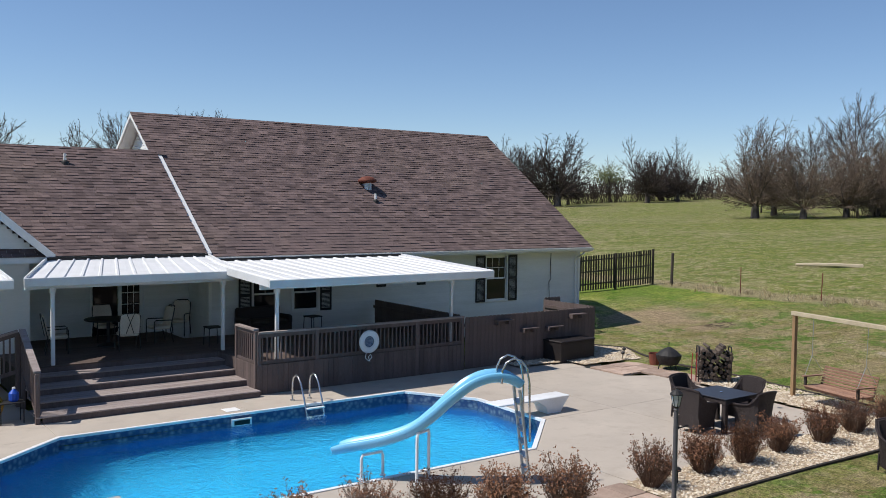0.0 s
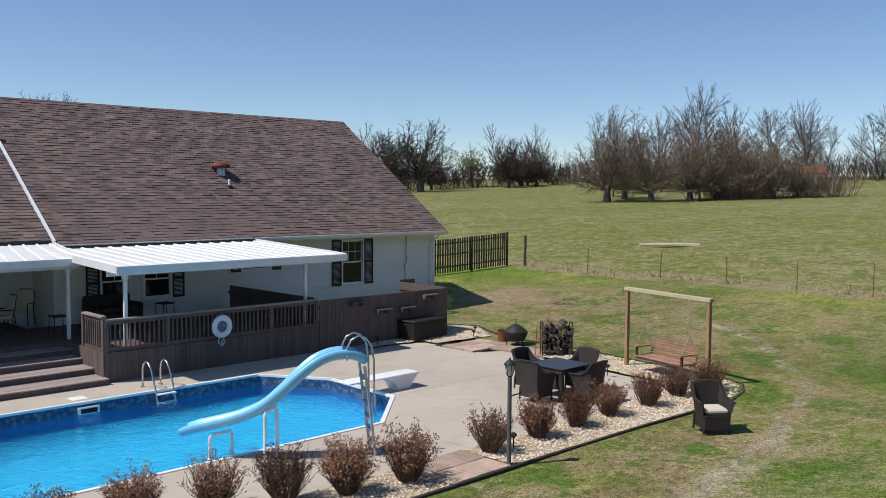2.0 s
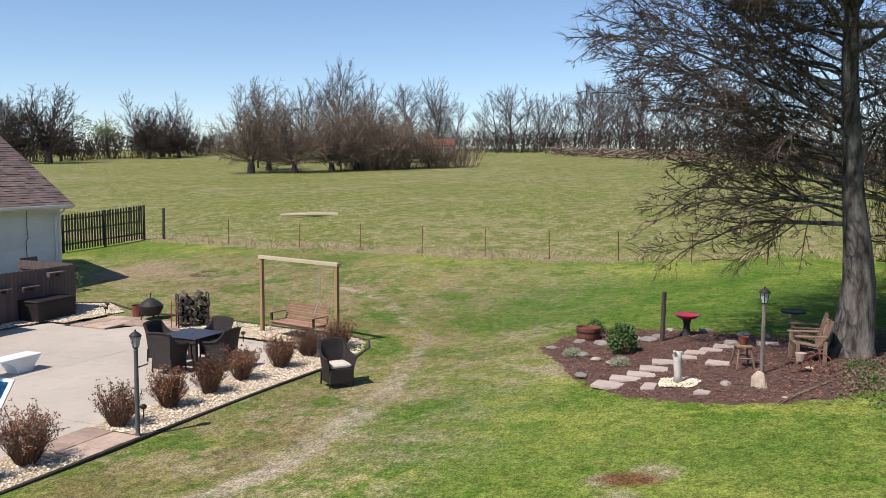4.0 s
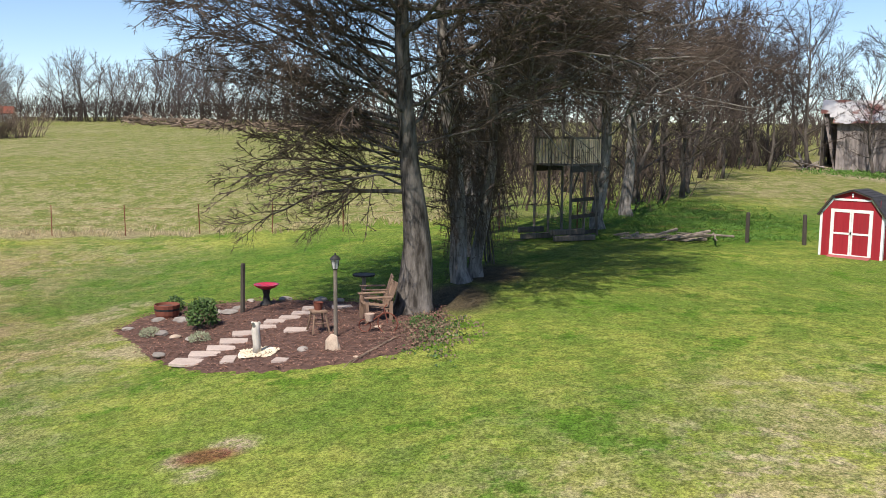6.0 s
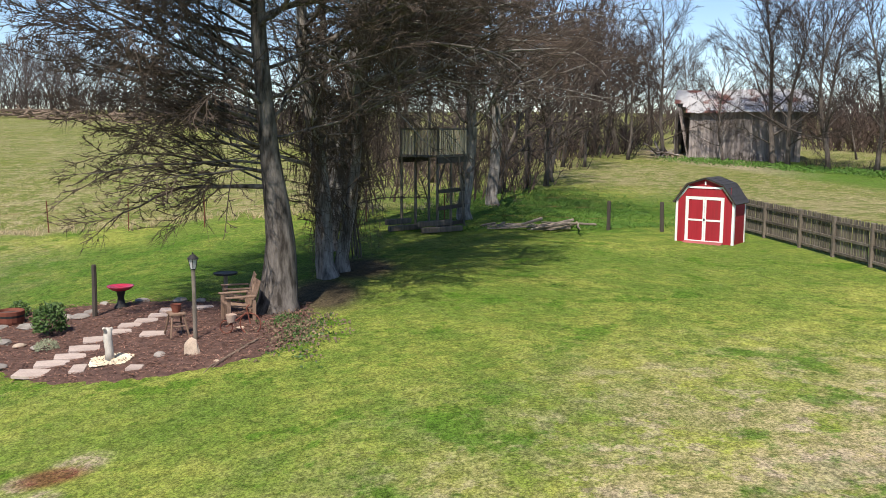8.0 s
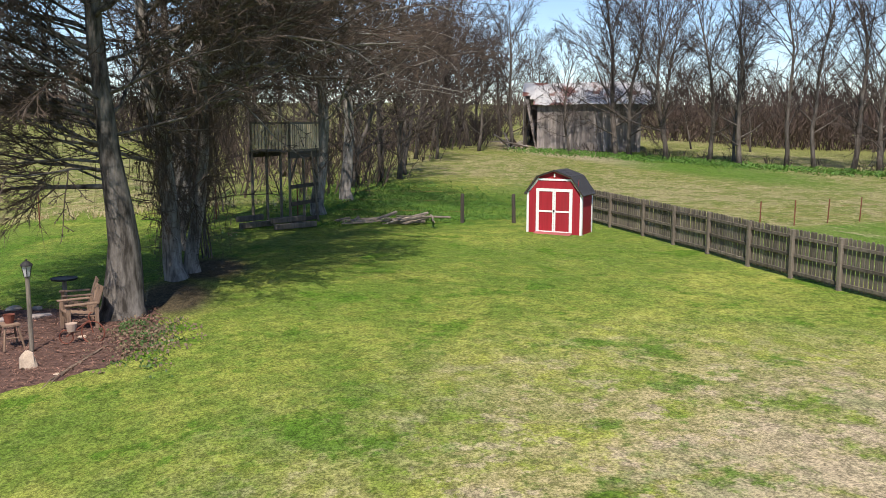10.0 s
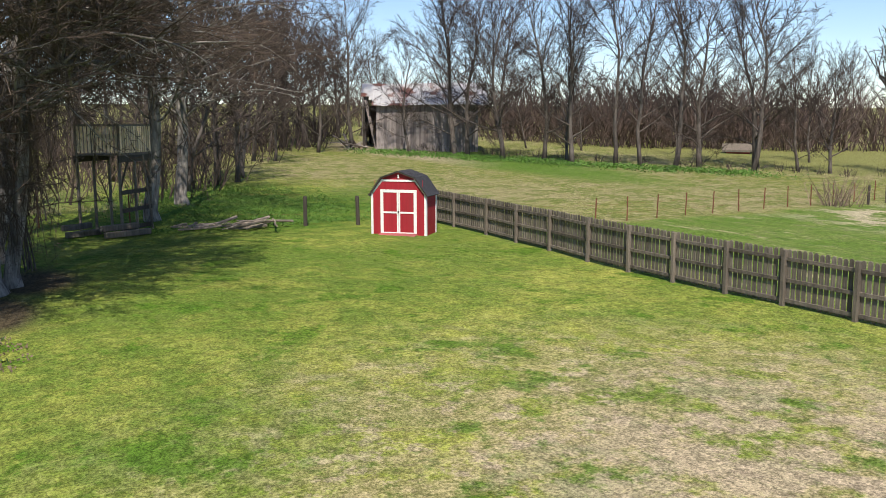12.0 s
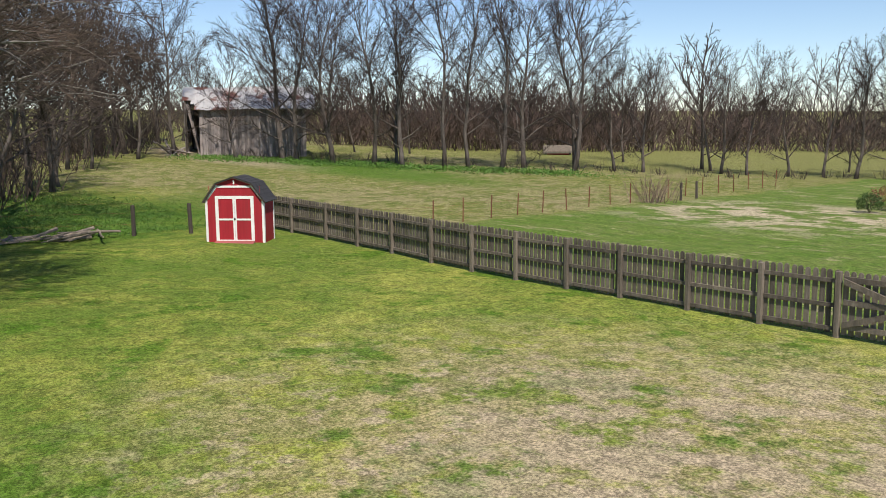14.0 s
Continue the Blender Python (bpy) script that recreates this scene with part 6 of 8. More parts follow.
class Branches:
    """Tapered limbs that fork again and again; thick ones go to one mesh, thin ones to another."""

    def __init__(self, seed, cut, least=0.005):
        self.rng, self.cut, self.least = random.Random(seed), cut, least
        self.thick, self.thin = Mesh(), Mesh()

    def tube_taper(self, pts, r):
        """A trunk that thins towards its tip, with a flared foot."""
        n = len(pts) - 1
        self.thick.tube(pts, [r * 1.35] + [r * (1.02 - 0.9 * i / n) for i in range(1, n + 1)], 7)

    def limb(self, pts, r0, r1, thick, sides):
        mesh = self.thick if thick else self.thin
        k = len(pts) - 1
        vs, fs = mesh.v, mesh.f
        n0 = len(vs)
        ref = Vector((0.3, 0.8, 0.5)).normalized()
        for i, p in enumerate(pts):
            d = (pts[min(i + 1, k)] - pts[max(i - 1, 0)]).normalized()
            a = ref - d * ref.dot(d)
            if a.length < 0.05:
                a = d.orthogonal()
            a.normalize()
            b = d.cross(a)
            r = r0 + (r1 - r0) * i / k
            for j in range(sides):
                q = 2 * math.pi * j / sides
                c, s = math.cos(q) * r, math.sin(q) * r
                vs.append((p.x + a.x * c + b.x * s, p.y + a.y * c + b.y * s, p.z + a.z * c + b.z * s))
        for i in range(k):
            for j in range(sides):
                m = (j + 1) % sides
                fs.append((n0 + i * sides + j, n0 + i * sides + m, n0 + (i + 1) * sides + m, n0 + (i + 1) * sides + j))

    def spike(self, pts, r):
        """A thin twig of three sides that runs out to a point."""
        vs, fs = self.thin.v, self.thin.f
        n0, k = len(vs), len(pts) - 1
        d = (pts[-1] - pts[0]).normalized()
        a = d.orthogonal().normalized()
        b = d.cross(a)
        for i in range(k):
            p, q = pts[i], r * (1 - i / k)
            for c, s in ((1.0, 0.0), (-0.5, 0.866), (-0.5, -0.866)):
                vs.append((p.x + (a.x * c + b.x * s) * q, p.y + (a.y * c + b.y * s) * q, p.z + (a.z * c + b.z * s) * q))
        vs.append(tuple(pts[-1]))
        tip = len(vs) - 1
        for i in range(k - 1):
            for j in range(3):
                m = (j + 1) % 3
                fs.append((n0 + i * 3 + j, n0 + i * 3 + m, n0 + (i + 1) * 3 + m, n0 + (i + 1) * 3 + j))
        e = n0 + (k - 1) * 3
        fs.extend(((e, e + 1, tip), (e + 1, e + 2, tip), (e + 2, e, tip)))

    def grow(self, p, d, length, r, level, plan):
        """plan: for each level, number of children, their length share, spread, bend and pull (down is negative)."""
        rng = self.rng
        kids, share, spread, bend, pull, segs = plan[min(level, len(plan) - 1)]
        pts, q, way = [p.copy()], p.copy(), d.normalized()
        for i in range(segs):
            way = (way + Vector((rng.gauss(0, bend), rng.gauss(0, bend), rng.gauss(0, bend) + pull))).normalized()
            q = q + way * (length / segs)
            pts.append(q.copy())
        last = level >= len(plan) - 1
        thick = r > self.cut
        if last:
            self.spike(pts, r)
            return
        self.limb(pts, r, r * 0.35, thick, 8 if r > 0.12 else 5 if r > 0.05 else 3)
        for j in range(kids):
            t = 0.25 + 0.75 * (j + rng.random()) / kids
            i = min(segs - 1, int(t * segs))
            base = pts[i].lerp(pts[i + 1], t * segs - i)
            axis = (pts[i + 1] - pts[i]).normalized()
            side = axis.orthogonal().normalized()
            side.rotate(Matrix.Rotation(rng.random() * 6.283, 3, axis))
            sp = spread * rng.uniform(0.7, 1.25)
            way2 = axis * math.cos(sp) + side * math.sin(sp)
            rr = r * (1 - 0.55 * t) * rng.uniform(0.45, 0.68)
            self.grow(base, way2, length * share * (1.15 - 0.5 * t) * rng.uniform(0.75, 1.2), max(rr, self.least), level + 1, plan)
        # the leader goes on
        self.grow(pts[-1], (pts[-1] - pts[-2]), length * share * 1.0, max(r * 0.36, self.least), level + 1, plan)


def tree_object(name, at, br, bark_m, twig_m, label, scale=1.0, rz=0.0, group=""):
    root = thing(name, (at[0], at[1], (at[2] if len(at) > 2 else ground_z(at[0], at[1]) - 0.05)), rz, label=label, category="tree", group=group)
    if scale != 1.0:
        root.scale = (scale,) * 3
    part("trunk", br.thick, bark_m, root, "trunk and main limbs", True)
    tagged(part("crown", br.thin, twig_m, root, "bare twiggy crown"), kind="stuff")
    return root


def spray(br, p, d, length, r, tw, sub, droop, fine=True):
    """A side branch with alternate fine twigs along it."""
    rng = br.rng
    segs = 3 if fine else 2
    pts, q, way = [p.copy()], p.copy(), d.normalized()
    for i in range(segs):
        way = (way + Vector((rng.gauss(0, 0.13), rng.gauss(0, 0.13), rng.gauss(0, 0.09) + droop * (0.4 - i / segs)))).normalized()
        q = q + way * (length / segs)
        pts.append(q.copy())
    if fine or r > br.least * 2:
        br.limb(pts, r, br.least, r > br.cut, 3)
    else:
        br.spike([pts[0], pts[-1]], br.least * 1.2)
    count = max(3, int(length * tw * rng.uniform(0.8, 1.2)))
    turn = rng.random() * 6.283
    for j in range(count):
        t = 0.12 + 0.88 * (j + rng.random()) / count
        i = min(segs - 1, int(t * segs))
        base = pts[i].lerp(pts[i + 1], t * segs - i)
        axis = (pts[i + 1] - pts[i]).normalized()
        turn += 2.6 + rng.gauss(0, 0.5)
        side = axis.orthogonal().normalized()
        side.rotate(Matrix.Rotation(turn, 3, axis))
        sp = rng.uniform(0.35, 1.05) if fine else rng.uniform(0.35, 1.05)
        e = (axis * math.cos(sp) + side * math.sin(sp)).normalized()
        ln = length * rng.uniform(0.22, 0.75) * (1.0 - 0.3 * t)
        if fine:
            mid = base + e * ln * 0.5 + Vector((rng.gauss(0, 0.07), rng.gauss(0, 0.07), rng.gauss(0, 0.06))) * ln
            tip = mid + (e + Vector((0, 0, droop * 0.6)) + axis * 0.35).normalized() * ln * 0.5
            br.spike([base, mid, tip], br.least)
        else:
            mid, tip = base + e * ln * 0.5, base + (e + axis * 0.2).normalized() * ln
            br.spike([base, tip], br.least)
        for _ in range(sub):
            g = (e + Vector((rng.gauss(0, 0.55), rng.gauss(0, 0.55), rng.gauss(0, 0.4)))).normalized()
            at = base.lerp(mid, rng.uniform(0.5, 1.0)) if fine else base.lerp(tip, rng.uniform(0.2, 0.6))
            br.spike([at, at + g * ln * rng.uniform(0.4, 0.85)], br.least * 0.9)


def bough(br, base, d, length, r, rise, dens, tw, sub, droop=-0.05, fine=True, wiggle=0.11, bare=0.15):
    """A long limb that sags or rises along its length, with alternate side branches."""
    rng = br.rng
    n = max(4, int(length / 0.38)) if fine else max(3, int(length / 1.2))
    way, pts = d.normalized(), [base.copy()]
    for i in range(n):
        way = (way + Vector((rng.gauss(0, wiggle), rng.gauss(0, wiggle), rng.gauss(0, wiggle * 0.7) + rise * (i / n - 0.3)))).normalized()
        pts.append(pts[-1] + way * (length / n))
    br.limb(pts, r, max(br.least, r * 0.22), r > br.cut, 7 if r > 0.08 else 5 if r > 0.05 else 4 if fine else 3)
    count = max(3, int(length * dens))
    side_sign = 1 if rng.random() < 0.5 else -1
    for j in range(count):
        t = bare + (1 - bare) * (j + rng.random()) / count
        i = min(n - 1, int(t * n))
        at = pts[i].lerp(pts[i + 1], t * n - i)
        axis = (pts[i + 1] - pts[i]).normalized()
        lat = axis.cross(Vector((0, 0, 1)))
        if lat.length < 0.1:
            lat = axis.orthogonal()
        lat = lat.normalized() * side_sign
        lat.rotate(Matrix.Rotation(rng.gauss(0, 0.75), 3, axis))
        side_sign = -side_sign
        sp = rng.uniform(0.5, 1.05) if fine else rng.uniform(0.28, 0.75)
        ln = length * (rng.uniform(0.12, 0.45) if fine else rng.uniform(0.18, 0.52)) * (1.05 - 0.4 * t)
        spray(br, at, axis * math.cos(sp) + lat * math.sin(sp), ln, max(br.least * 1.3, r * (1 - 0.8 * t) * 0.4), tw, sub, droop, fine)
    spray(br, pts[-1], way, length * 0.22, max(br.least * 1.3, r * 0.25), tw, sub, droop, fine)
    return pts


def hang(br, pts, count, lo, hi):
    """Loose vine strands that hang from a limb."""
    rng = br.rng
    for _ in range(count):
        i = rng.randrange(len(pts) - 1)
        p = pts[i].lerp(pts[i + 1], rng.random())
        ln = rng.uniform(lo, hi)
        run = [p.copy()]
        for k in range(4):
            run.append(run[-1] + Vector((rng.gauss(0, 0.09), rng.gauss(0, 0.09), -ln / 4)))
        br.spike(run, br.least * 1.1)
        for k in range(4):
            at = run[1 + k % 3]
            br.spike([at, at + Vector((rng.gauss(0, 0.2), rng.gauss(0, 0.2), rng.uniform(-0.25, 0.12)))], br.least * 0.8)


# the great tree by the mulch bed and the grove behind it
def great_tree(seed, trunk, limbs, dens=4.8, tw=12, sub=4, vines=0, high_dens=4.6):
    br = Branches(seed, 0.02, 0.0076)
    pts = [Vector(p[:3]) for p in trunk]
    rad = [p[3] for p in trunk]
    sides = 14
    rr = []
    for i, p in enumerate(pts):
        ring = []
        for j in range(sides):
            a = 2 * math.pi * j / sides
            k = rad[i] * (1 + (0.15 * math.sin(3 * a + seed) + 0.09 * math.sin(5 * a + 0.4 * i)) * max(0.35, 1 - i / 5))
            ring.append((p.x + k * math.cos(a), p.y + k * math.sin(a), p.z))
        rr.append(ring)
    br.thick.loft(rr, True, True)
    for h, ang, elev, length, r, rise in limbs:
        base = pts[-1]
        for i in range(len(pts) - 1):
            if pts[i].z <= h <= pts[i + 1].z:
                base = pts[i].lerp(pts[i + 1], (h - pts[i].z) / (pts[i + 1].z - pts[i].z))
        a, e = math.radians(ang), math.radians(elev)
        if h > 6.6:
            bough(br, base, Vector((math.cos(a) * math.cos(e), math.sin(a) * math.cos(e), math.sin(e))), length, r * 0.72, rise, high_dens, 6.5, 2, 0.0, False, 0.14)
            continue
        run = bough(br, base, Vector((math.cos(a) * math.cos(e), math.sin(a) * math.cos(e), math.sin(e))), length, r * 0.72, rise, dens * 0.4, tw, sub, -0.05, True, 0.17)
        n, count = len(run) - 1, int(length * 1.5)
        for j in range(count):
            t = 0.18 + 0.78 * (j + br.rng.random()) / count
            i = min(n - 1, int(t * n))
            axis = (run[i + 1] - run[i]).normalized()
            side = axis.cross(Vector((0, 0, 1))).normalized() * (1 if j % 2 else -1)
            side.rotate(Matrix.Rotation(br.rng.gauss(0, 0.8), 3, axis))
            sp = br.rng.uniform(0.45, 0.95)
            bough(br, run[i].lerp(run[i + 1], t * n - i), axis * math.cos(sp) + side * math.sin(sp), length * br.rng.uniform(0.2, 0.6) * (1.05 - 0.4 * t), max(0.012, r * (1 - 0.7 * t) * 0.38), br.rng.uniform(-0.12, 0.08), dens, tw, sub, -0.06, True, 0.17, 0.1)
        if vines and h < 6.5:
            hang(br, run[: max(3, len(run) * 2 // 3)], vines, 0.6, 1.9)
    return br


rt = random.Random(21)
limbs1 = [(2.45, 92, 4, 3.9, 0.075, 0.05), (2.7, 68, 2, 3.2, 0.055, -0.02), (2.9, 118, 8, 3.4, 0.055, 0.0), (3.2, 84, 12, 4.4, 0.075, -0.04), (3.5, 55, 10, 3.6, 0.06, -0.02), (3.7, 104, 14, 4.2, 0.065, -0.03),
          (4.0, 75, 18, 4.6, 0.07, -0.05), (4.3, 125, 16, 3.8, 0.06, -0.02), (4.5, 92, 24, 4.8, 0.075, -0.05), (4.8, 48, 20, 4.0, 0.065, 0.0), (5.1, 110, 28, 4.4, 0.07, 0.0), (5.4, 80, 30, 4.8, 0.075, 0.0),
          (3.4, -95, 14, 2.6, 0.05, 0.0), (3.9, -60, 16, 2.8, 0.055, 0.0), (4.3, -120, 22, 3.0, 0.055, 0.05), (4.9, -80, 24, 3.4, 0.06, 0.0), (3.1, 20, 10, 2.6, 0.05, 0.0), (4.2, 0, 18, 3.0, 0.05, 0.0)]
for i in range(14):
    limbs1.append((2.5 + 0.24 * i, 40 + 57 * i % 100, rt.uniform(-4, 20) + 3 * i * 0.5, rt.uniform(2.6, 4.2), 0.045, rt.uniform(-0.06, 0.06)))
# the high crown spreads far over the lawn
for i in range(20):
    h = 5.7 + 0.2 * i
    limbs1.append((h, 205 + 83 * i % 200, rt.uniform(14, 32), rt.uniform(4.2, 5.6), 0.075, 0.08))
for i in range(7):
    limbs1.append((6.0 + 0.5 * i, 20 + 47 * i % 170, rt.uniform(22, 40), rt.uniform(3.6, 4.8), 0.065, 0.06))
for i in range(10):
    limbs1.append((6.7 + 0.25 * i, 110 + 67 * i % 120, rt.uniform(12, 30), rt.uniform(3.8, 5.4), 0.065, 0.05))
for i in range(8):
    limbs1.append((5.9 + 0.25 * i, 120 + 37 * i % 85, rt.uniform(16, 34), rt.uniform(3.6, 4.8), 0.06, 0.05))
# and to the pasture side
for i in range(12):
    limbs1.append((7.5 + 0.17 * i, 40 + 53 * i % 85, rt.uniform(10, 26), rt.uniform(4.0, 5.2), 0.07, 0.05))
trunk1 = [(0, 0, -0.25, 0.52), (0, 0, 0.0, 0.40), (0.02, -0.01, 0.3, 0.32), (0.05, -0.05, 1.0, 0.27), (0.02, -0.06, 1.5, 0.235), (0.02, 0.0, 2.2, 0.205), (0.0, 0.12, 3.2, 0.18), (0.0, 0.2, 4.3, 0.155), (0.05, 0.28, 5.4, 0.14), (0.05, 0.3, 6.6, 0.12), (0.1, 0.36, 8.0, 0.095), (0.1, 0.42, 9.8, 0.04)]
tree_object("hackberry_tree", (18.45, -1.92), great_tree(3, [(x, y, z, r * (1.26 if z < 3 else 1.12)) for x, y, z, r in trunk1], [(h + 0.15, a, e + 6, ln * 1.04, r, up + 0.03) if h < 3.9 else (h, a, e, ln, r, up) for h, a, e, ln, r, up in limbs1]), bark_grey, twig_brown, "large bare tree with grey fissured trunk beside the mulch bed")

for n_, (at, seed, lean, hgt, rad) in enumerate((((21.72, -3.12), 5, (0.05, 0.09), 10.5, 0.20), ((22.35, -3.5), 8, (0.0, -0.10), 11.0, 0.155), ((26.0, -3.35), 12, (0.02, -0.17), 10.0, 0.24), ((29.2, -3.5), 15, (0.02, -0.16), 10.5, 0.22), ((31.5, -8.5), 19, (0.0, -0.06), 11.0, 0.22), ((33.5, -4.0), 23, (0.02, 0.05), 10.0, 0.2), ((35.5, -10.5), 27, (0.03, -0.04), 10.5, 0.22))):
    rt = random.Random(seed)
    lm = []
    for h in np.arange(2.6 if n_ < 2 else 3.4, hgt - 0.8, 0.55):
        ang = rt.uniform(0, 360)
        if h < 5.0 and 200 < ang < 345:
            ang -= 150
        lm.append((float(h), ang, rt.uniform(2, 22) + (h - 2) * 3.5, rt.uniform(2.4, 3.8) * (1.15 - 0.045 * h), 0.05 + 0.03 * rt.random(), rt.uniform(-0.06, 0.08)))
    if n_ < 4:
        # long limbs that reach out over the lawn
        lm += [(4.5, -78, 36, 5.2, 0.12, -0.10), (5.1, -62, 30, 5.6, 0.11, -0.08), (4.9, -102, 40, 5.0, 0.11, -0.12), (5.6, -88, 26, 5.6, 0.10, -0.06), (6.2, -70, 22, 5.2, 0.09, 0.0), (6.6, -110, 22, 5.0, 0.09, 0.0), (5.9, 215, 24, 4.4, 0.085, 0.0)]
    if n_ < 2:
        # short tangled shoots low on the trunks
        for i in range(18):
            lm.append((1.3 + 0.2 * i, 60 + 101 * i % 360, rt.uniform(0, 35), rt.uniform(0.9, 1.9), 0.025, rt.uniform(-0.2, 0.05)))
    if n_ in (1, 2, 3):
        lm += [(4.0, -84, 22, 5.2, 0.085, -0.12), (4.4, -60, 18, 5.4, 0.085, -0.10), (3.9, -112, 24, 4.6, 0.08, -0.10)]
    if n_ in (2, 3, 4, 6):
        # drooping limbs on the lawn side hide the trunks
        for i in range(7):
            lm.append((3.3 + 0.45 * i, 206 + 61 * i % 112, rt.uniform(10, 26), rt.uniform(4.8, 6.4), 0.07, rt.uniform(-0.26, -0.08)))
    for i in range(6):
        lm.append((6.7 + 0.5 * i, 45 + 137 * i % 360, rt.uniform(10, 30), rt.uniform(3.6, 5.0), 0.07, 0.04))
    tk = [(0, 0, -0.25, rad * 1.8), (0, 0, 0.0, rad * 1.4)] + [(lean[0] * z + 0.08 * math.sin(z), lean[1] * z + 0.08 * math.cos(1.3 * z), z, rad * (1.08 - 0.80 * z / hgt)) for z in np.linspace(0.4, hgt, 9)]
    tree_object("hackberry_tree", at, great_tree(seed, tk, lm, 2.8 if n_ < 4 else 2.4, 7.5 if n_ < 4 else 6, 3, 14 if n_ < 4 else 0, 3.6), bark_pale, twig_brown, "tall bare grey-barked tree in the grove around the treehouse", group="grove trees")

# thin understorey stems in the grove
PLAN_SAP = [(8, 0.4, 0.6, 0.08, 0.01, 7), (5, 0.55, 0.6, 0.16, 0.0, 3), (3, 0.6, 0.6, 0.16, 0.0, 1), (1, 0.6, 0.5, 0.1, 0, 1)]
saps = []
for s_ in (31, 32):
    br = Branches(s_, 0.02)
    for k3 in range(3):
        br.grow(Vector((br.rng.uniform(-0.3, 0.3), br.rng.uniform(-0.3, 0.3), -0.1)), Vector((br.rng.uniform(-0.15, 0.15), br.rng.uniform(-0.15, 0.15), 1)), 3.2, 0.03, 0, PLAN_SAP)
    saps.append(tree_object("sapling", (23.4 + s_ * 0.03, -3.9), br, bark_grey, twig_brown, "slender bare sapling under the grove trees", group="saplings"))
rt = random.Random(77)
for x, y in ((26.6, -3.4), (29.8, -3.8), (33.0, -5.0)):
    copy_thing(rt.choice(saps), pose(x, y, ground_z(x, y) - 0.05, 0, 0, rt.uniform(0, 360)) @ Matrix.Scale(rt.uniform(0.8, 1.2), 4))


# woodland trees, built once and repeated
def tall_tree(seed, high, wide, r0, clear, limbs, dens, tw, least, lean=0.0):
    """A bare tree whose limbs fan out from the trunk to a rounded crown."""
    br = Branches(seed, 0.035, least)
    rng = br.rng
    way, pts, n = Vector((lean, rng.gauss(0, 0.05), 1)).normalized(), [Vector((0, 0, -0.3))], 8
    for i in range(n):
        way = (way + Vector((rng.gauss(0, 0.12), rng.gauss(0, 0.12), 0.05))).normalized()
        pts.append(pts[-1] + way * (high * 0.80 + 0.3) / n)
    br.tube_taper(pts, r0 * 0.8)
    turn = rng.random() * 6.283
    mid = Vector((pts[5].x, pts[5].y, high * (clear + 1) * 0.5))
    rz = high * (1 - clear) * 0.5
    for j in range(limbs):
        f = (j + rng.random()) / limbs
        t = clear * 0.75 + (0.95 - clear * 0.75) * f
        i = min(n - 1, int(t * n))
        at = pts[i].lerp(pts[i + 1], t * n - i)
        turn += 2.4 + rng.gauss(0, 0.4)
        tilt = math.radians(58 - 36 * f + rng.gauss(0, 8))
        d = Vector((math.sin(tilt) * math.cos(turn), math.sin(tilt) * math.sin(turn), math.cos(tilt)))
        # out to the rounded outline of the crown
        p, e = at - mid, Vector((d.x / wide, d.y / wide, d.z / rz))
        q = Vector((p.x / wide, p.y / wide, p.z / rz))
        h = q.dot(e)
        ln = (-h + math.sqrt(max(0.02, h * h - e.dot(e) * (q.dot(q) - 1)))) / e.dot(e)
        bough(br, at, d, max(0.8, ln * rng.uniform(0.62, 0.84)), max(least * 1.6, r0 * (1 - 0.75 * t) * rng.uniform(0.24, 0.42)), 0.10, dens, tw, 1 if least > 0.02 else 2, 0.12, False, 0.15, 0.12)
    return br


woods = []
for seed, high, wide, r0, clear, limbs, dens, tw, least, lean in (
        (41, 12, 4.2, 0.19, 0.24, 22, 2.1, 7.6, 0.0125, 0.0), (42, 12, 3.8, 0.20, 0.20, 22, 2.1, 7.6, 0.0125, 0.12), (43, 12, 3.2, 0.16, 0.30, 20, 2.2, 7.8, 0.0125, -0.06), (44, 12, 4.6, 0.22, 0.22, 23, 2.0, 7.6, 0.0125, 0.05),
        (45, 9, 2.4, 0.12, 0.18, 13, 2.0, 5.4, 0.021, 0.0), (46, 9, 2.8, 0.13, 0.15, 14, 1.9, 5.2, 0.021, 0.15),
        (47, 12, 4.4, 0.20, 0.16, 23, 1.4, 4.4, 0.024, 0.0), (48, 12, 5.2, 0.24, 0.12, 25, 1.3, 4.4, 0.024, 0.04), (49, 12, 3.8, 0.20, 0.20, 22, 1.4, 4.4, 0.024, -0.05)):
    woods.append((tall_tree(seed, high, wide, r0, clear, limbs, dens, tw, least, lean), high))
wood_roots = []
first_at = ((51.9, -36.3), (45.3, -37.0), (42.6, -40.2), (39.9, -47.3), (32.9, -52.2), (26.4, -53.8), (30.0, -96.0), (150.0, 70.0), (101.0, 121.0))
for (br, kind), at in zip(woods, first_at):
    hi = max(v_[2] for v_ in br.thin.v)
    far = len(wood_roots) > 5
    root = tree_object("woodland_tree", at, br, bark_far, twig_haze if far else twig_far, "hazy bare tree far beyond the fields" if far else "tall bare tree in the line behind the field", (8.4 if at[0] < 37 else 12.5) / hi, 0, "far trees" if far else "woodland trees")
    wood_roots.append((root, hi))
rt = random.Random(88)


def wood_copy(x, y, height, pick=None, dz=0.0, wide=1.0):
    root, hi = wood_roots[rt.choice((4, 5)) if pick is None else pick]
    o = root.scale.copy()
    root.scale = (1, 1, 1)
    k = height / hi
    copy_thing(root, pose(x, y, ground_z(x, y) - 0.1 + dz, rt.uniform(-3, 3), rt.uniform(-3, 3), rt.uniform(0, 360)) @ Matrix.Diagonal((k * wide * rt.uniform(0.85, 1.1), k * wide * rt.uniform(0.85, 1.1), k, 1)))
    root.scale = o


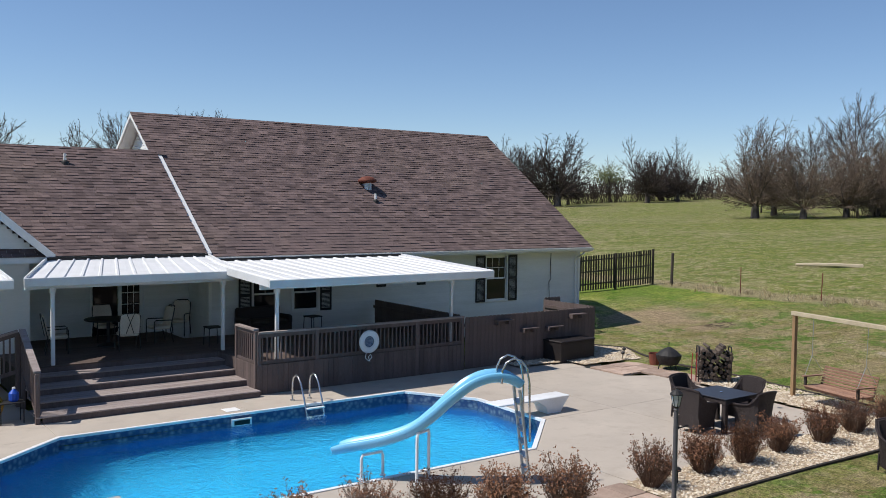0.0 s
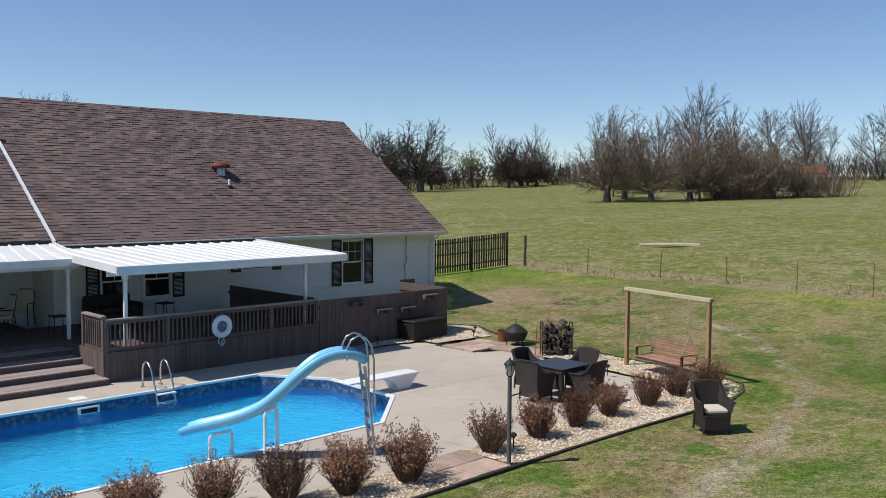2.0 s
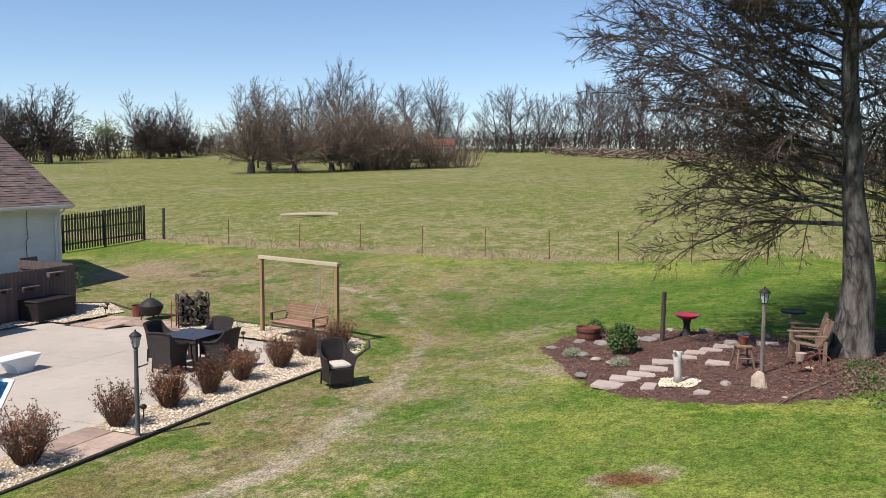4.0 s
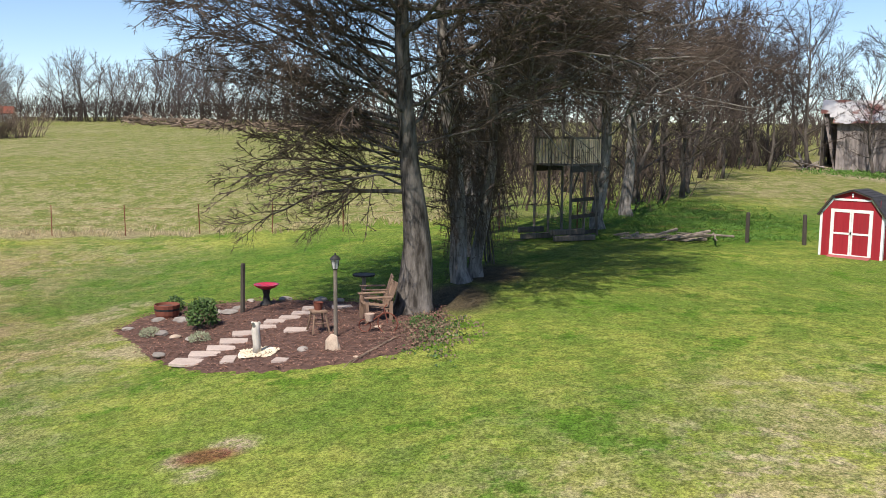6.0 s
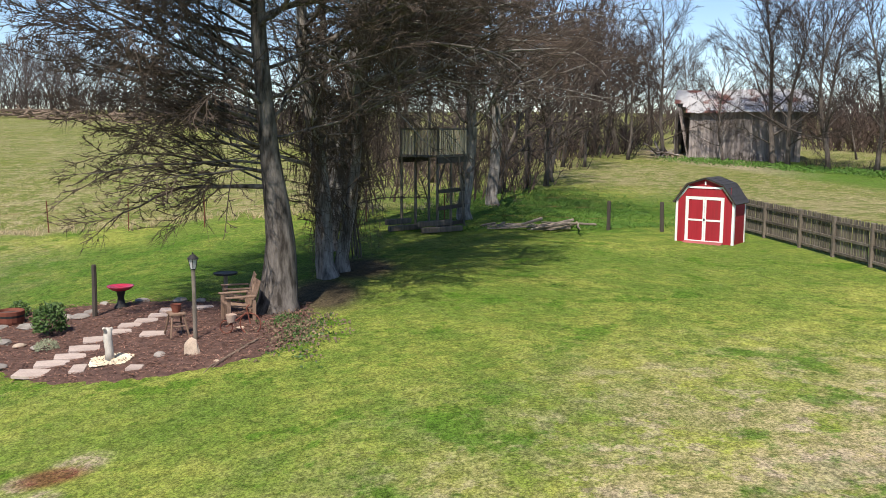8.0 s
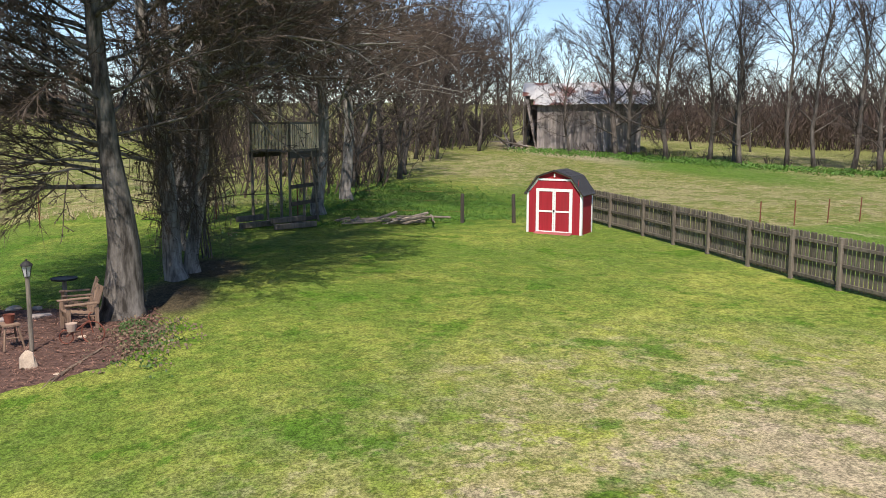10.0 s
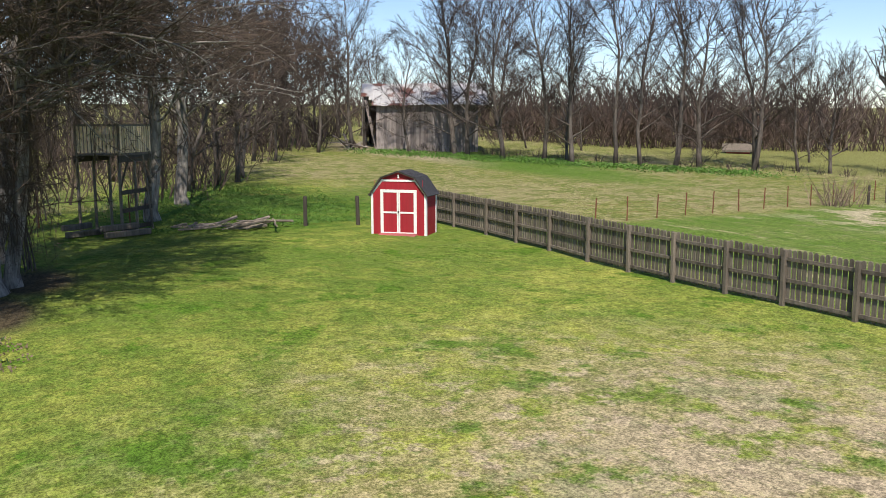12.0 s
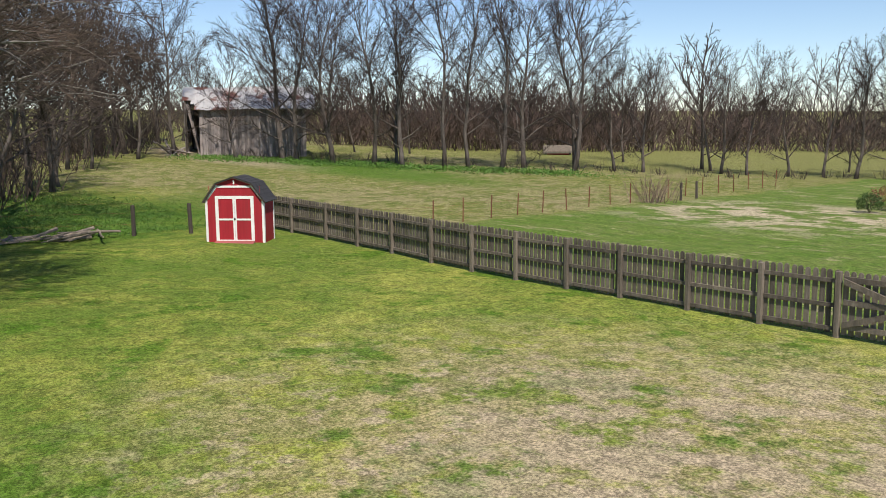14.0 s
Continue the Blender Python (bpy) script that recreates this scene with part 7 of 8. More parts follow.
# front row of the tree line, from the barn to the far corner of the field
for x, y, h in ((66, -26, 12), (63.0, -26.5, 12), (60.5, -29.0, 11), (55.5, -31.0, 8), (53.4, -33.3, 13), (52.6, -33.8, 11), (50.0, -35.0, 12.5), (48.3, -37.0, 12), (46.6, -37.6, 8), (44.3, -39.6, 12.5), (41.2, -41.6, 13.5), (41.0, -43.5, 11), (38.2, -45.0, 12.5), (36.9, -47.5, 8.5), (35.0, -47.9, 8), (31.4, -50.8, 8), (29.9, -51.3, 8.5), (28.0, -52.6, 8), (24.6, -54.0, 8.5), (22.6, -55.0, 9), (20.2, -56.2, 8), (17.8, -57.4, 8.5), (15.0, -58.2, 8), (12.0, -59.5, 8)):
    wood_copy(x, y, h * (1.12 if x > 37 else 0.98), rt.choice((0, 1, 2, 3)))
for x, y, h in ((60, -22.5, 11), (63, -24.5, 10), (66, -27, 11.5), (69, -29.5, 10), (72, -33, 11), (74, -36, 10), (62, -21, 9), (68, -25, 10.5), (76, -30, 11), (58.5, -25.5, 9)):
    wood_copy(x, y, h, rt.choice((0, 1, 2, 3)))
for i in range(12):
    t = (i + rt.random()) / 12
    wood_copy(78 - 66 * t + rt.uniform(0, 5), -29 - 32 * t - rt.uniform(1.0, 5.0), rt.uniform(6.0, 9.5), rt.choice((4, 5, 2)))


# brown wood across the next field
WOOD_EDGE = ((96, -40), (70, -44.5), (57, -50.5), (51.5, -58.0), (48, -65), (41.5, -81), (35, -98), (20, -112), (2, -122))


def wood_edge(t, back):
    k = min(len(WOOD_EDGE) - 2, int(t * (len(WOOD_EDGE) - 1)))
    u = t * (len(WOOD_EDGE) - 1) - k
    a, b = Vector(WOOD_EDGE[k]), Vector(WOOD_EDGE[k + 1])
    p = a.lerp(b, u) + Vector((b.y - a.y, a.x - b.x)).normalized() * -back
    return p.x, p.y


for i in range(52):
    x, y = wood_edge((i + rt.random()) / 52, rt.uniform(1, 16))
    wood_copy(x, y, rt.uniform(5.0, 8.0), rt.choice((4, 5, 8, 4, 5)), 0, 1.25)
# grove behind the treehouse, running back to the barn
for i in range(30):
    t = rt.random()
    wood_copy(40 + 30 * t + rt.uniform(-2, 2), -9.5 - 12 * t + rt.uniform(-5.5, 5.5), rt.uniform(7.5, 11.5), rt.choice((4, 5, 2)))
for i in range(14):
    t = (i + rt.random()) / 14
    wood_copy(112 - 108 * t + rt.uniform(-3, 3), -46 - 52 * t - rt.uniform(0, 22), rt.uniform(8.0, 11.0), rt.choice((6, 7, 8)))
for i in range(22):
    t = (i + rt.random()) / 22
    wood_copy(136 + rt.uniform(0, 20), 8 + 44 * t, rt.uniform(9.0, 13.0), rt.choice((6, 7, 8)))
for i in range(9):
    t = rt.random()
    wood_copy(62 + 70 * t + rt.uniform(-3, 3), -12 + 22 * t + rt.uniform(-9, 7), rt.uniform(8, 12), rt.choice((6, 8, 8)))
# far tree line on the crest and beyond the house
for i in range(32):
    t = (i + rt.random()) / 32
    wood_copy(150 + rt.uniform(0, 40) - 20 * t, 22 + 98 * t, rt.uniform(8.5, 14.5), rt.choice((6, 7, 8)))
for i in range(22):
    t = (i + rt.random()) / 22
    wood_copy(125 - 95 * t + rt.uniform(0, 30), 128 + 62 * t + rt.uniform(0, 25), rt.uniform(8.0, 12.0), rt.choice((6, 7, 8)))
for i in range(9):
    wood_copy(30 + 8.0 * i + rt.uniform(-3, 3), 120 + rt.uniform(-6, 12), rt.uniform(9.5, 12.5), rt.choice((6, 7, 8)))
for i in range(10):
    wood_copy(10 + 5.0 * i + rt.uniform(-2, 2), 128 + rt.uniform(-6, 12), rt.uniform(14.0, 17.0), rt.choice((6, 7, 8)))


# the clump in the pasture: short trunks under wide, twiggy brooms
def broom_tree(seed, high, wide, trunk_h, r0, limbs, dens, tw, least, low=0.0, reach=0.74):
    br = Branches(seed, 0.045, least)
    rng = br.rng
    br.thick.lathe([(r0 * 1.7, -0.2), (r0 * 1.2, 0.1), (r0, trunk_h * 0.6), (r0 * 0.85, trunk_h)], 9)
    turn = 0.0
    for j in range(limbs):
        turn += 2.4 + rng.gauss(0, 0.3)
        t = (j + 0.5) / limbs
        lean = math.radians(6 + (68 + low) * t ** 0.8 + rng.gauss(0, 5))
        d = Vector((math.sin(lean) * math.cos(turn), math.sin(lean) * math.sin(turn), math.cos(lean)))
        ln = 1 / math.sqrt((math.sin(lean) / wide) ** 2 + (max(0.25, math.cos(lean)) / (high - trunk_h)) ** 2)
        bough(br, Vector((0.12 * math.cos(turn), 0.12 * math.sin(turn), trunk_h * rng.uniform(0.75, 1.0))), d, ln * rng.uniform(reach, reach + 0.18), r0 * rng.uniform(0.09, 0.17), 0.08, dens, tw, 2, 0.05, False, 0.12, 0.12)
    return br


clump = [broom_tree(51, 9.5, 4.8, 1.3, 0.34, 62, 2.0, 4.6, 0.016, 4, 0.66), broom_tree(52, 7.6, 4.4, 1.1, 0.28, 60, 2.1, 4.8, 0.016, 8, 0.66)]
roots = []
for br, at, h in zip(clump, ((78.7, 54.9), (79.7, 50.2)), (10.4, 8.2)):
    hi = max(v_[2] for v_ in br.thin.v)
    roots.append((tree_object("hedge_apple_tree", at, br, bark_far, twig_pale, "spreading many-stemmed bare tree in the pasture", h / hi, 0, "pasture clump"), hi))
for kd, x, y, h in ((0, 83.5, 48.0, 8.4), (1, 86.3, 46.5, 8.6), (1, 88.0, 43.5, 7.6), (1, 90.5, 42.4, 6.6), (1, 91.5, 40.2, 5.4), (0, 85.0, 57.0, 8.4), (1, 93.0, 48.0, 8.6)):
    src, hi = roots[kd]
    o = src.scale.copy()
    src.scale = (1, 1, 1)
    copy_thing(src, pose(x, y, ground_z(x, y) - 0.1, 0, 0, rt.uniform(0, 360)) @ Matrix.Scale(h / hi, 4))
    src.scale = o
wood_copy(96.0, 54.5, 13.6, 7, 0, 0.85)
for x, y, h in ((100.5, 62.0, 10.5), (104, 55, 11)):
    wood_copy(x, y, h, 7)

# dense dark trees and a hedge beyond the roof
br = broom_tree(57, 9.0, 4.6, 1.6, 0.36, 66, 2.1, 4.0, 0.024, 16, 0.64)
dense = tree_object("dense_tree", (95.0, 101.0), br, bark_far, twig_far, "dense round-headed bare tree beyond the pasture", 11.5 / max(v_[2] for v_ in br.thin.v), 0, "round-headed trees")
base_h = max(v_[2] for v_ in br.thin.v)
o = dense.scale.copy()
dense.scale = (1, 1, 1)
for x, y, h in ((113, 99, 8.6), (93.0, 106.5, 10.0), (118, 97, 7.0), (104, 108, 5.8), (121, 103, 8.5)):
    copy_thing(dense, pose(x, y, ground_z(x, y) - 0.1, 0, 0, rt.uniform(0, 360)) @ Matrix.Scale(h / base_h, 4))
dense.scale = o

# thickets: tangled low brush, one object for each run
def thicket(label, spots, seed, h, mat, per=26, stout=1.0):
    br = Branches(seed, 9.0, (0.006 + 0.003 * h) * stout)
    plan = [(4, 0.6, 0.6, 0.12, 0.0, 2), (3, 0.6, 0.7, 0.15, -0.02, 1)]
    for x, y in spots:
        z = ground_z(x, y)
        for k3 in range(per):
            a = br.rng.random() * 6.28
            r = br.rng.random() * h * 0.55
            br.grow(Vector((x + r * math.cos(a), y + r * math.sin(a), z - 0.05)), Vector((0.45 * math.cos(a), 0.45 * math.sin(a), 1)), h * br.rng.uniform(0.45, 0.75), 0.012 + 0.006 * h, 0, plan)
    return solo("brush", br.thin, mat, label, "brush", "stuff")


twig_wood = grainy("wood_scrub", (0.135, 0.098, 0.084), (0.085, 0.064, 0.056), 1, 10, 0.95, spec=0.1, relief=0, vary=0.35, per="Island")
rt2 = random.Random(99)
rt3 = random.Random(98)
straw_mat = grainy("dry_straw", (0.55, 0.46, 0.29), (0.42, 0.34, 0.2), 3, 20, 0.9, relief=0, vary=0.3, per="Island")
thicket("tangled brown brush under the pasture clump", [(85 + 9 * q_ + rt2.uniform(-1, 1), 47.5 - 10.5 * q_ + rt2.uniform(-1.5, 1.5)) for q_ in (rt2.random() for _ in range(24))], 61, 3.6, twig_pale, 24, 1.3)
thicket("brown brush along the foot of the tree line", [(60 - 46 * t + rt2.uniform(-1, 1), -31 - 27 * t + rt2.uniform(-2.5, 0.3)) for t in np.linspace(0, 1, 50)], 62, 0.8, twig_far, 9)
thicket("brown brush under the wood across the field", [wood_edge((q_ + rt2.random()) / 110, rt2.uniform(0, 5)) for q_ in range(110)], 63, 4.2, twig_wood, 20, 2.0)
thicket("brown scrub inside the wood across the field", [wood_edge((q_ + rt2.random()) / 90, rt2.uniform(6, 14)) for q_ in range(90)], 69, 6.0, twig_wood, 14, 2.2)
thicket("brush along the far crest", [(150 - 14 * t + rt2.uniform(-3, 3), 20 + 100 * t) for t in np.linspace(0, 1, 70)], 64, 5.0, twig_far, 20, 1.5)
thicket("brown brush at the field edge behind the great tree", [(138 + rt3.uniform(-3, 6), 8 + 46 * q_) for q_ in np.linspace(0, 1, 30)], 73, 4.5, twig_far, 16, 1.6)
thicket("dark hedge beyond the pasture trees", [(88 + 42 * q_ + rt3.uniform(-2, 2), 118 - 20 * q_ + rt3.uniform(-2, 2)) for q_ in np.linspace(0, 1, 34)], 72, 4.4, twig_far, 20, 2.4)
thicket("brush in the grove around the treehouse", [(37 + 24 * q_ + rt2.uniform(-2, 2), -8.0 - 11 * q_ + rt2.uniform(-4.0, 5.0)) for q_ in (rt2.random() for _ in range(40))], 65, 3.0, twig_brown, 12)
thicket("brush below the wood beside the grove", [(52 + 75 * t, -12 + 24 * t + rt2.uniform(-3, 3)) for t in np.linspace(0, 1, 44)], 66, 4.8, twig_far, 18)
thicket("tangled brush between the grove and the barn", [(59 + 18 * q_ + rt2.uniform(-2, 2), -21.5 - 13 * q_ + rt2.uniform(-2, 2.5)) for q_ in np.linspace(0, 1, 26)], 70, 2.8, twig_far, 16)
thicket("dry weeds along the wire fence", [(34.9 + rt2.gauss(0, 0.5), v_ + rt2.gauss(0, 0.8)) for v_ in np.linspace(28.5, -8, 150)], 67, 0.34, straw_mat, 7)
thicket("bare weeds beside the field fence", [(23.9, -34.0), (24.1, -33.6)], 68, 1.5, twig_pale, 20)


# green leaves: small shrubs and weeds
def leaf_mat(name, a, b):
    return grainy(name, a, b, 6, 30, 0.6, relief=0, vary=0.3, per="Island")


leaf_green = leaf_mat("evergreen_leaves", (0.055, 0.105, 0.022), (0.035, 0.07, 0.016))
leaf_lime = leaf_mat("young_leaves", (0.115, 0.135, 0.04), (0.09, 0.105, 0.035))
leaf_red = leaf_mat("russet_leaves", (0.29, 0.13, 0.066), (0.155, 0.078, 0.046))
weed_green = leaf_mat("weeds", (0.085, 0.185, 0.024), (0.045, 0.105, 0.014))


def leaf_ball(mm, rng, c, rx, ry, rz, count, size):
    for _ in range(count):
        a, b = rng.random() * 6.283, math.acos(rng.uniform(-0.5, 1))
        k = rng.uniform(0.55, 1.0) ** 0.5 * rng.uniform(0.85, 1.1)
        p = Vector((c[0] + rx * k * math.sin(b) * math.cos(a), c[1] + ry * k * math.sin(b) * math.sin(a), c[2] + rz * k * math.cos(b)))
        d = Vector((rng.gauss(0, 1), rng.gauss(0, 1), rng.gauss(0.4, 0.8))).normalized()
        s = d.orthogonal().normalized() * size * rng.uniform(0.25, 0.45)
        e = d * size * rng.uniform(0.7, 1.3)
        mm.add([tuple(p), tuple(p + e * 0.5 + s), tuple(p + e), tuple(p + e * 0.5 - s)], [(0, 1, 2, 3)])


shrub_twig = grainy("shrub_twigs", (0.175, 0.105, 0.072), (0.095, 0.058, 0.043), 2, 20, 0.9, spec=0.2, relief=0, vary=0.25, per="Island")


def barberry(seed, label, red):
    """A ragged twiggy shrub with tufts of dry russet leaves at its tips."""
    rng_ = random.Random(seed)
    br, fol = Branches(seed, 9.0, 0.0042), Mesh()
    for k3 in range(150):
        a, sp = rng_.random() * 6.283, rng_.uniform(0.0, 0.60)
        high = rng_.uniform(0.42, 0.84) * (1.0 - 0.22 * (sp / 0.6) ** 2)
        way = Vector((math.sin(sp) * math.cos(a), math.sin(sp) * math.sin(a), math.cos(sp)))
        run = [Vector((0.12 * math.cos(a), 0.12 * math.sin(a), 0))]
        for i in range(4):
            way = (way + Vector((rng_.gauss(0, 0.12), rng_.gauss(0, 0.12), 0.05))).normalized()
            run.append(run[-1] + way * high / 4)
        br.spike(run, 0.0085)
        for j in range(13):
            t = rng_.uniform(0.25, 1.0) * 3.99
            i = int(t)
            at = run[i].lerp(run[i + 1], t - i)
            e = (way + Vector((rng_.gauss(0, 0.6), rng_.gauss(0, 0.6), rng_.gauss(0.1, 0.35)))).normalized()
            tip = at + e * rng_.uniform(0.05, 0.15)
            br.spike([at, tip], 0.0042)
            if t > 2.0 and rng_.random() < red * 0.5:
                leaf_ball(fol, rng_, tip, 0.035, 0.035, 0.035, 4, 0.034)
    root = thing("barberry_shrub", (0, 0, 0), 0, label=label, category="shrub", group="shrubs along the gravel")
    tagged(part("twig_mass", br.thin, shrub_twig, root, "dense brown twigs"), kind="stuff")
    tagged(part("foliage", fol, leaf_red, root, "dry russet leaves"), kind="stuff")
    return root


kinds = [barberry(71, "rounded twiggy shrub with russet leaf tips in the gravel", 1.0), barberry(72, "twiggy brown shrub with few russet leaves in the gravel", 0.55), barberry(73, "rounded twiggy shrub with rusty red leaves in the gravel", 1.2)]
spots = [(5.45, 11.0, 0.95, 0), (6.6, 10.75, 1.0, 1), (7.47, 10.25, 1.08, 0), (8.4, 9.95, 1.05, 2), (9.46, 9.75, 1.12, 1), (11.6, 9.92, 0.98, 1), (12.96, 9.95, 0.92, 2), (14.12, 9.92, 0.92, 2), (15.3, 10.0, 0.88, 0), (16.62, 9.9, 0.92, 0), (17.9, 9.95, 0.92, 1), (18.95, 9.72, 1.0, 1), (4.3, 11.0, 0.9, 2)]
used = set()
for x, y, s_, kd in spots:
    if kd not in used:
        used.add(kd)
        kinds[kd].matrix_basis = pose(x, y, 0.02, 0, 0, 20 * kd)
        kinds[kd].scale = (s_,) * 3
    else:
        o = kinds[kd].scale.copy()
        kinds[kd].scale = (1, 1, 1)
        copy_thing(kinds[kd], pose(x, y, 0.02, 0, 0, rt2.uniform(0, 360)) @ Matrix.Scale(s_, 4))
        kinds[kd].scale = o


def leafy_shrub(at, rx, rz, count, mat, label, size=0.06, name="shrub"):
    rng_ = random.Random(int(at[0] * 100))
    root = thing(name, (*at, ground_z(*at)), label=label, category="shrub")
    mm = Mesh()
    leaf_ball(mm, rng_, (0, 0, rz * 0.45), rx, rx * 0.9, rz * 0.6, count, size)
    st = Branches(int(at[1] * 10) + 500, 9)
    for k3 in range(9):
        a = k3 * 0.7
        st.grow(Vector((0, 0, -0.02)), Vector((0.5 * math.cos(a), 0.5 * math.sin(a), 1)), rz * 0.6, 0.012, 0, [(3, 0.6, 0.5, 0.08, 0, 3), (1, 0.5, 0.4, 0.1, 0, 2)])
    tagged(part("stems", st.thin, twig_brown, root), kind="stuff")
    tagged(part("foliage", mm, mat, root), kind="stuff")
    return root


leafy_shrub((19.25, 2.7), 0.36, 0.66, 900, leaf_green, "glossy green evergreen shrub in the mulch bed", 0.075)
leafy_shrub((21.7, 3.9), 0.25, 0.4, 380, leaf_green, "low dark evergreen behind the flower pot", 0.06)
leafy_shrub((21.2, 3.0), 0.22, 0.34, 260, leaf_green, "low dark evergreen among the rocks", 0.06)
leafy_shrub((17.2, -2.05), 0.30, 0.2, 170, leaf_green, "straggling ground ivy at the foot of the tree", 0.05)
leafy_shrub((16.4, -2.2), 0.22, 0.13, 90, leaf_green, "straggling ground ivy at the edge of the mulch bed", 0.05)
leafy_shrub((23.3, 23.2), 0.5, 0.7, 800, leaf_green, "dark evergreen shrub by the house corner", 0.06)
leafy_shrub((24.2, 24.2), 0.45, 0.8, 700, leaf_green, "dark evergreen shrub by the house corner", 0.06)
leafy_shrub((15.85, -36.0), 0.5, 0.72, 1200, leaf_green, "clipped round evergreen bush on the mown field", 0.06)
leafy_shrub((15.6, -38.6), 1.5, 0.9, 1500, leaf_red, "russet ornamental shrub on the mown field", 0.08)
wl_ = Mesh()
for i in range(1900):
    x, y = max(28.8, rt2.gauss(35, 4.5)), rt2.gauss(-12.5, 2.4)
    leaf_ball(wl_, rt2, (x, y, ground_z(x, y) + 0.01), 0.45, 0.45, 0.09, 13, 0.055)
for i in range(1100):
    t = rt2.random()
    x, y = 58 - 22 * t + rt2.gauss(0, 1.2), -29 - 14 * t + rt2.gauss(0, 0.8)
    leaf_ball(wl_, rt2, (x, y, ground_z(x, y) + 0.05), 0.5, 0.5, 0.16, 9, 0.11)
solo("weed_patch", wl_, weed_green, "lush green weeds under the trees", "weeds", "stuff")
for x, y, s_ in ((118, 112, 5.0), (90, 62, 2.2)):
    mm = Mesh()
    for k3 in range(16):
        leaf_ball(mm, rt2, (rt2.gauss(0, 0.32) * s_, rt2.gauss(0, 0.32) * s_, s_ * rt2.uniform(0.35, 1.2)), s_ * 0.32, s_ * 0.32, s_ * 0.3, 220, 0.06 * s_)
    root = thing("budding_tree", (x, y, ground_z(x, y)), label="tree with fresh yellow-green spring leaves", category="tree")
    part("trunk", Mesh().tube([(0, 0, -0.2), (0.05, 0, s_ * 0.4), (0, 0.1, s_ * 0.9)], [0.05 * s_, 0.04 * s_, 0.02 * s_], 7), bark_far, root)
    tagged(part("crown", mm, leaf_lime, root), kind="stuff")

leafy_shrub((15.0, -37.6), 0.85, 1.2, 700, leaf_red, "dry orange-brown shrub in the mown field", 0.12)

# ---- mulch bed ----
BED = [(20.05, 4.95), (18.6, 4.1), (17.0, 3.3), (15.9, 2.5), (15.2, 1.75), (14.75, 0.8), (14.55, -0.1), (14.65, -0.95), (14.95, -1.75), (15.9, -2.35), (17.2, -2.6), (18.8, -2.6), (20.0, -1.4), (20.8, -0.4), (21.5, 0.7), (22.1, 2.0), (22.5, 3.9), (21.6, 4.7)]
mulch = grainy("shredded_bark_mulch", (0.14, 0.078, 0.06), (0.08, 0.046, 0.038), 9, 45, 0.95, relief=1.0, vary=0)
mb = thing("mulch_bed", label="garden bed of dark red-brown shredded bark mulch", category="mulch bed", kind="structure")
part("mulch", drape(BED, 0.08, 0.05, 0.02, 0.35), mulch, mb)
FLAGS = ((16.08, 2.27, 0.30, 0.25), (16.57, 2.03, 0.31, 0.19), (16.95, 1.82, 0.29, 0.18), (17.48, 1.66, 0.28, 0.22), (18.15, 1.56, 0.26, 0.22), (18.60, 1.24, 0.25, 0.17), (19.06, 1.09, 0.23, 0.17), (19.3, 0.8, 0.23, 0.16), (19.65, 0.57, 0.22, 0.16), (20.1, 0.42, 0.2, 0.16), (17.88, 0.48, 0.26, 0.19), (15.87, 1.46, 0.12, 0.25), (15.29, 0.45, 0.13, 0.13), (19.9, -0.3, 0.24, 0.15))
chips = Mesh()
rc = random.Random(13)
xs_, ys_ = [p[0] for p in BED], [p[1] for p in BED]
n_ = 0
while n_ < 8500:
    x, y = rc.uniform(min(xs_), max(xs_)), rc.uniform(min(ys_), max(ys_))
    if not inside(BED, x + rc.gauss(0, 0.09), y + rc.gauss(0, 0.09)) or any(abs(x - f[0]) < f[3] + 0.02 and abs(y - f[1]) < f[2] + 0.02 for f in FLAGS):
        continue
    n_ += 1
    a, ln = rc.random() * 6.28, rc.uniform(0.02, 0.06)
    dx, dy, w = math.cos(a) * ln, math.sin(a) * ln, rc.uniform(0.006, 0.014)
    z = ground_z(x, y) + (0.048 if inside(BED, x, y) else 0.015) + 0.05 * noise.noise((x * 0.23, y * 0.23, 0)) + rc.uniform(0, 0.02)
    t0 = rc.uniform(-0.012, 0.012)
    chips.add([(x - dx, y - dy, z - t0), (x + w * math.sin(a), y - w * math.cos(a), z + 0.008), (x + dx, y + dy, z + t0), (x - w * math.sin(a), y + w * math.cos(a), z + 0.008)], [(0, 1, 2, 3)])
tagged(part("chips", chips, grainy("bark_chips", (0.31, 0.175, 0.13), (0.085, 0.048, 0.038), 5, 20, 0.95, relief=0, vary=0.5, per="Island"), mb), kind="stuff")


flag_pink = grainy("pinkish_flagstone", (0.47, 0.385, 0.34), (0.39, 0.315, 0.28), 3, 40, 0.9, relief=0.4, vary=0.1)


def rock_mesh(rng_, sx, sy, sz):
    rr = []
    for i, z in enumerate((-0.3, 0.1, 0.55, 0.85, 1.0)):
        k = (0.95, 1.0, 0.86, 0.55, 0.2)[i]
        rr.append([(sx * k * rng_.uniform(0.82, 1.12) * math.cos(a), sy * k * rng_.uniform(0.82, 1.12) * math.sin(a), sz * z * rng_.uniform(0.93, 1.05)) for a in (2 * math.pi * j / 9 for j in range(9))])
    return Mesh().loft(rr)


def rock(at, sx, sy, sz, mat, label, rz=0.0, name="rock"):
    o = solo(name, rock_mesh(random.Random(int(at[0] * 977 + at[1] * 131)), sx, sy, sz), mat, label, "rock")
    o.matrix_basis = pose(at[0], at[1], ground_z(*at) + 0.05, 0, 0, rz)
    return o


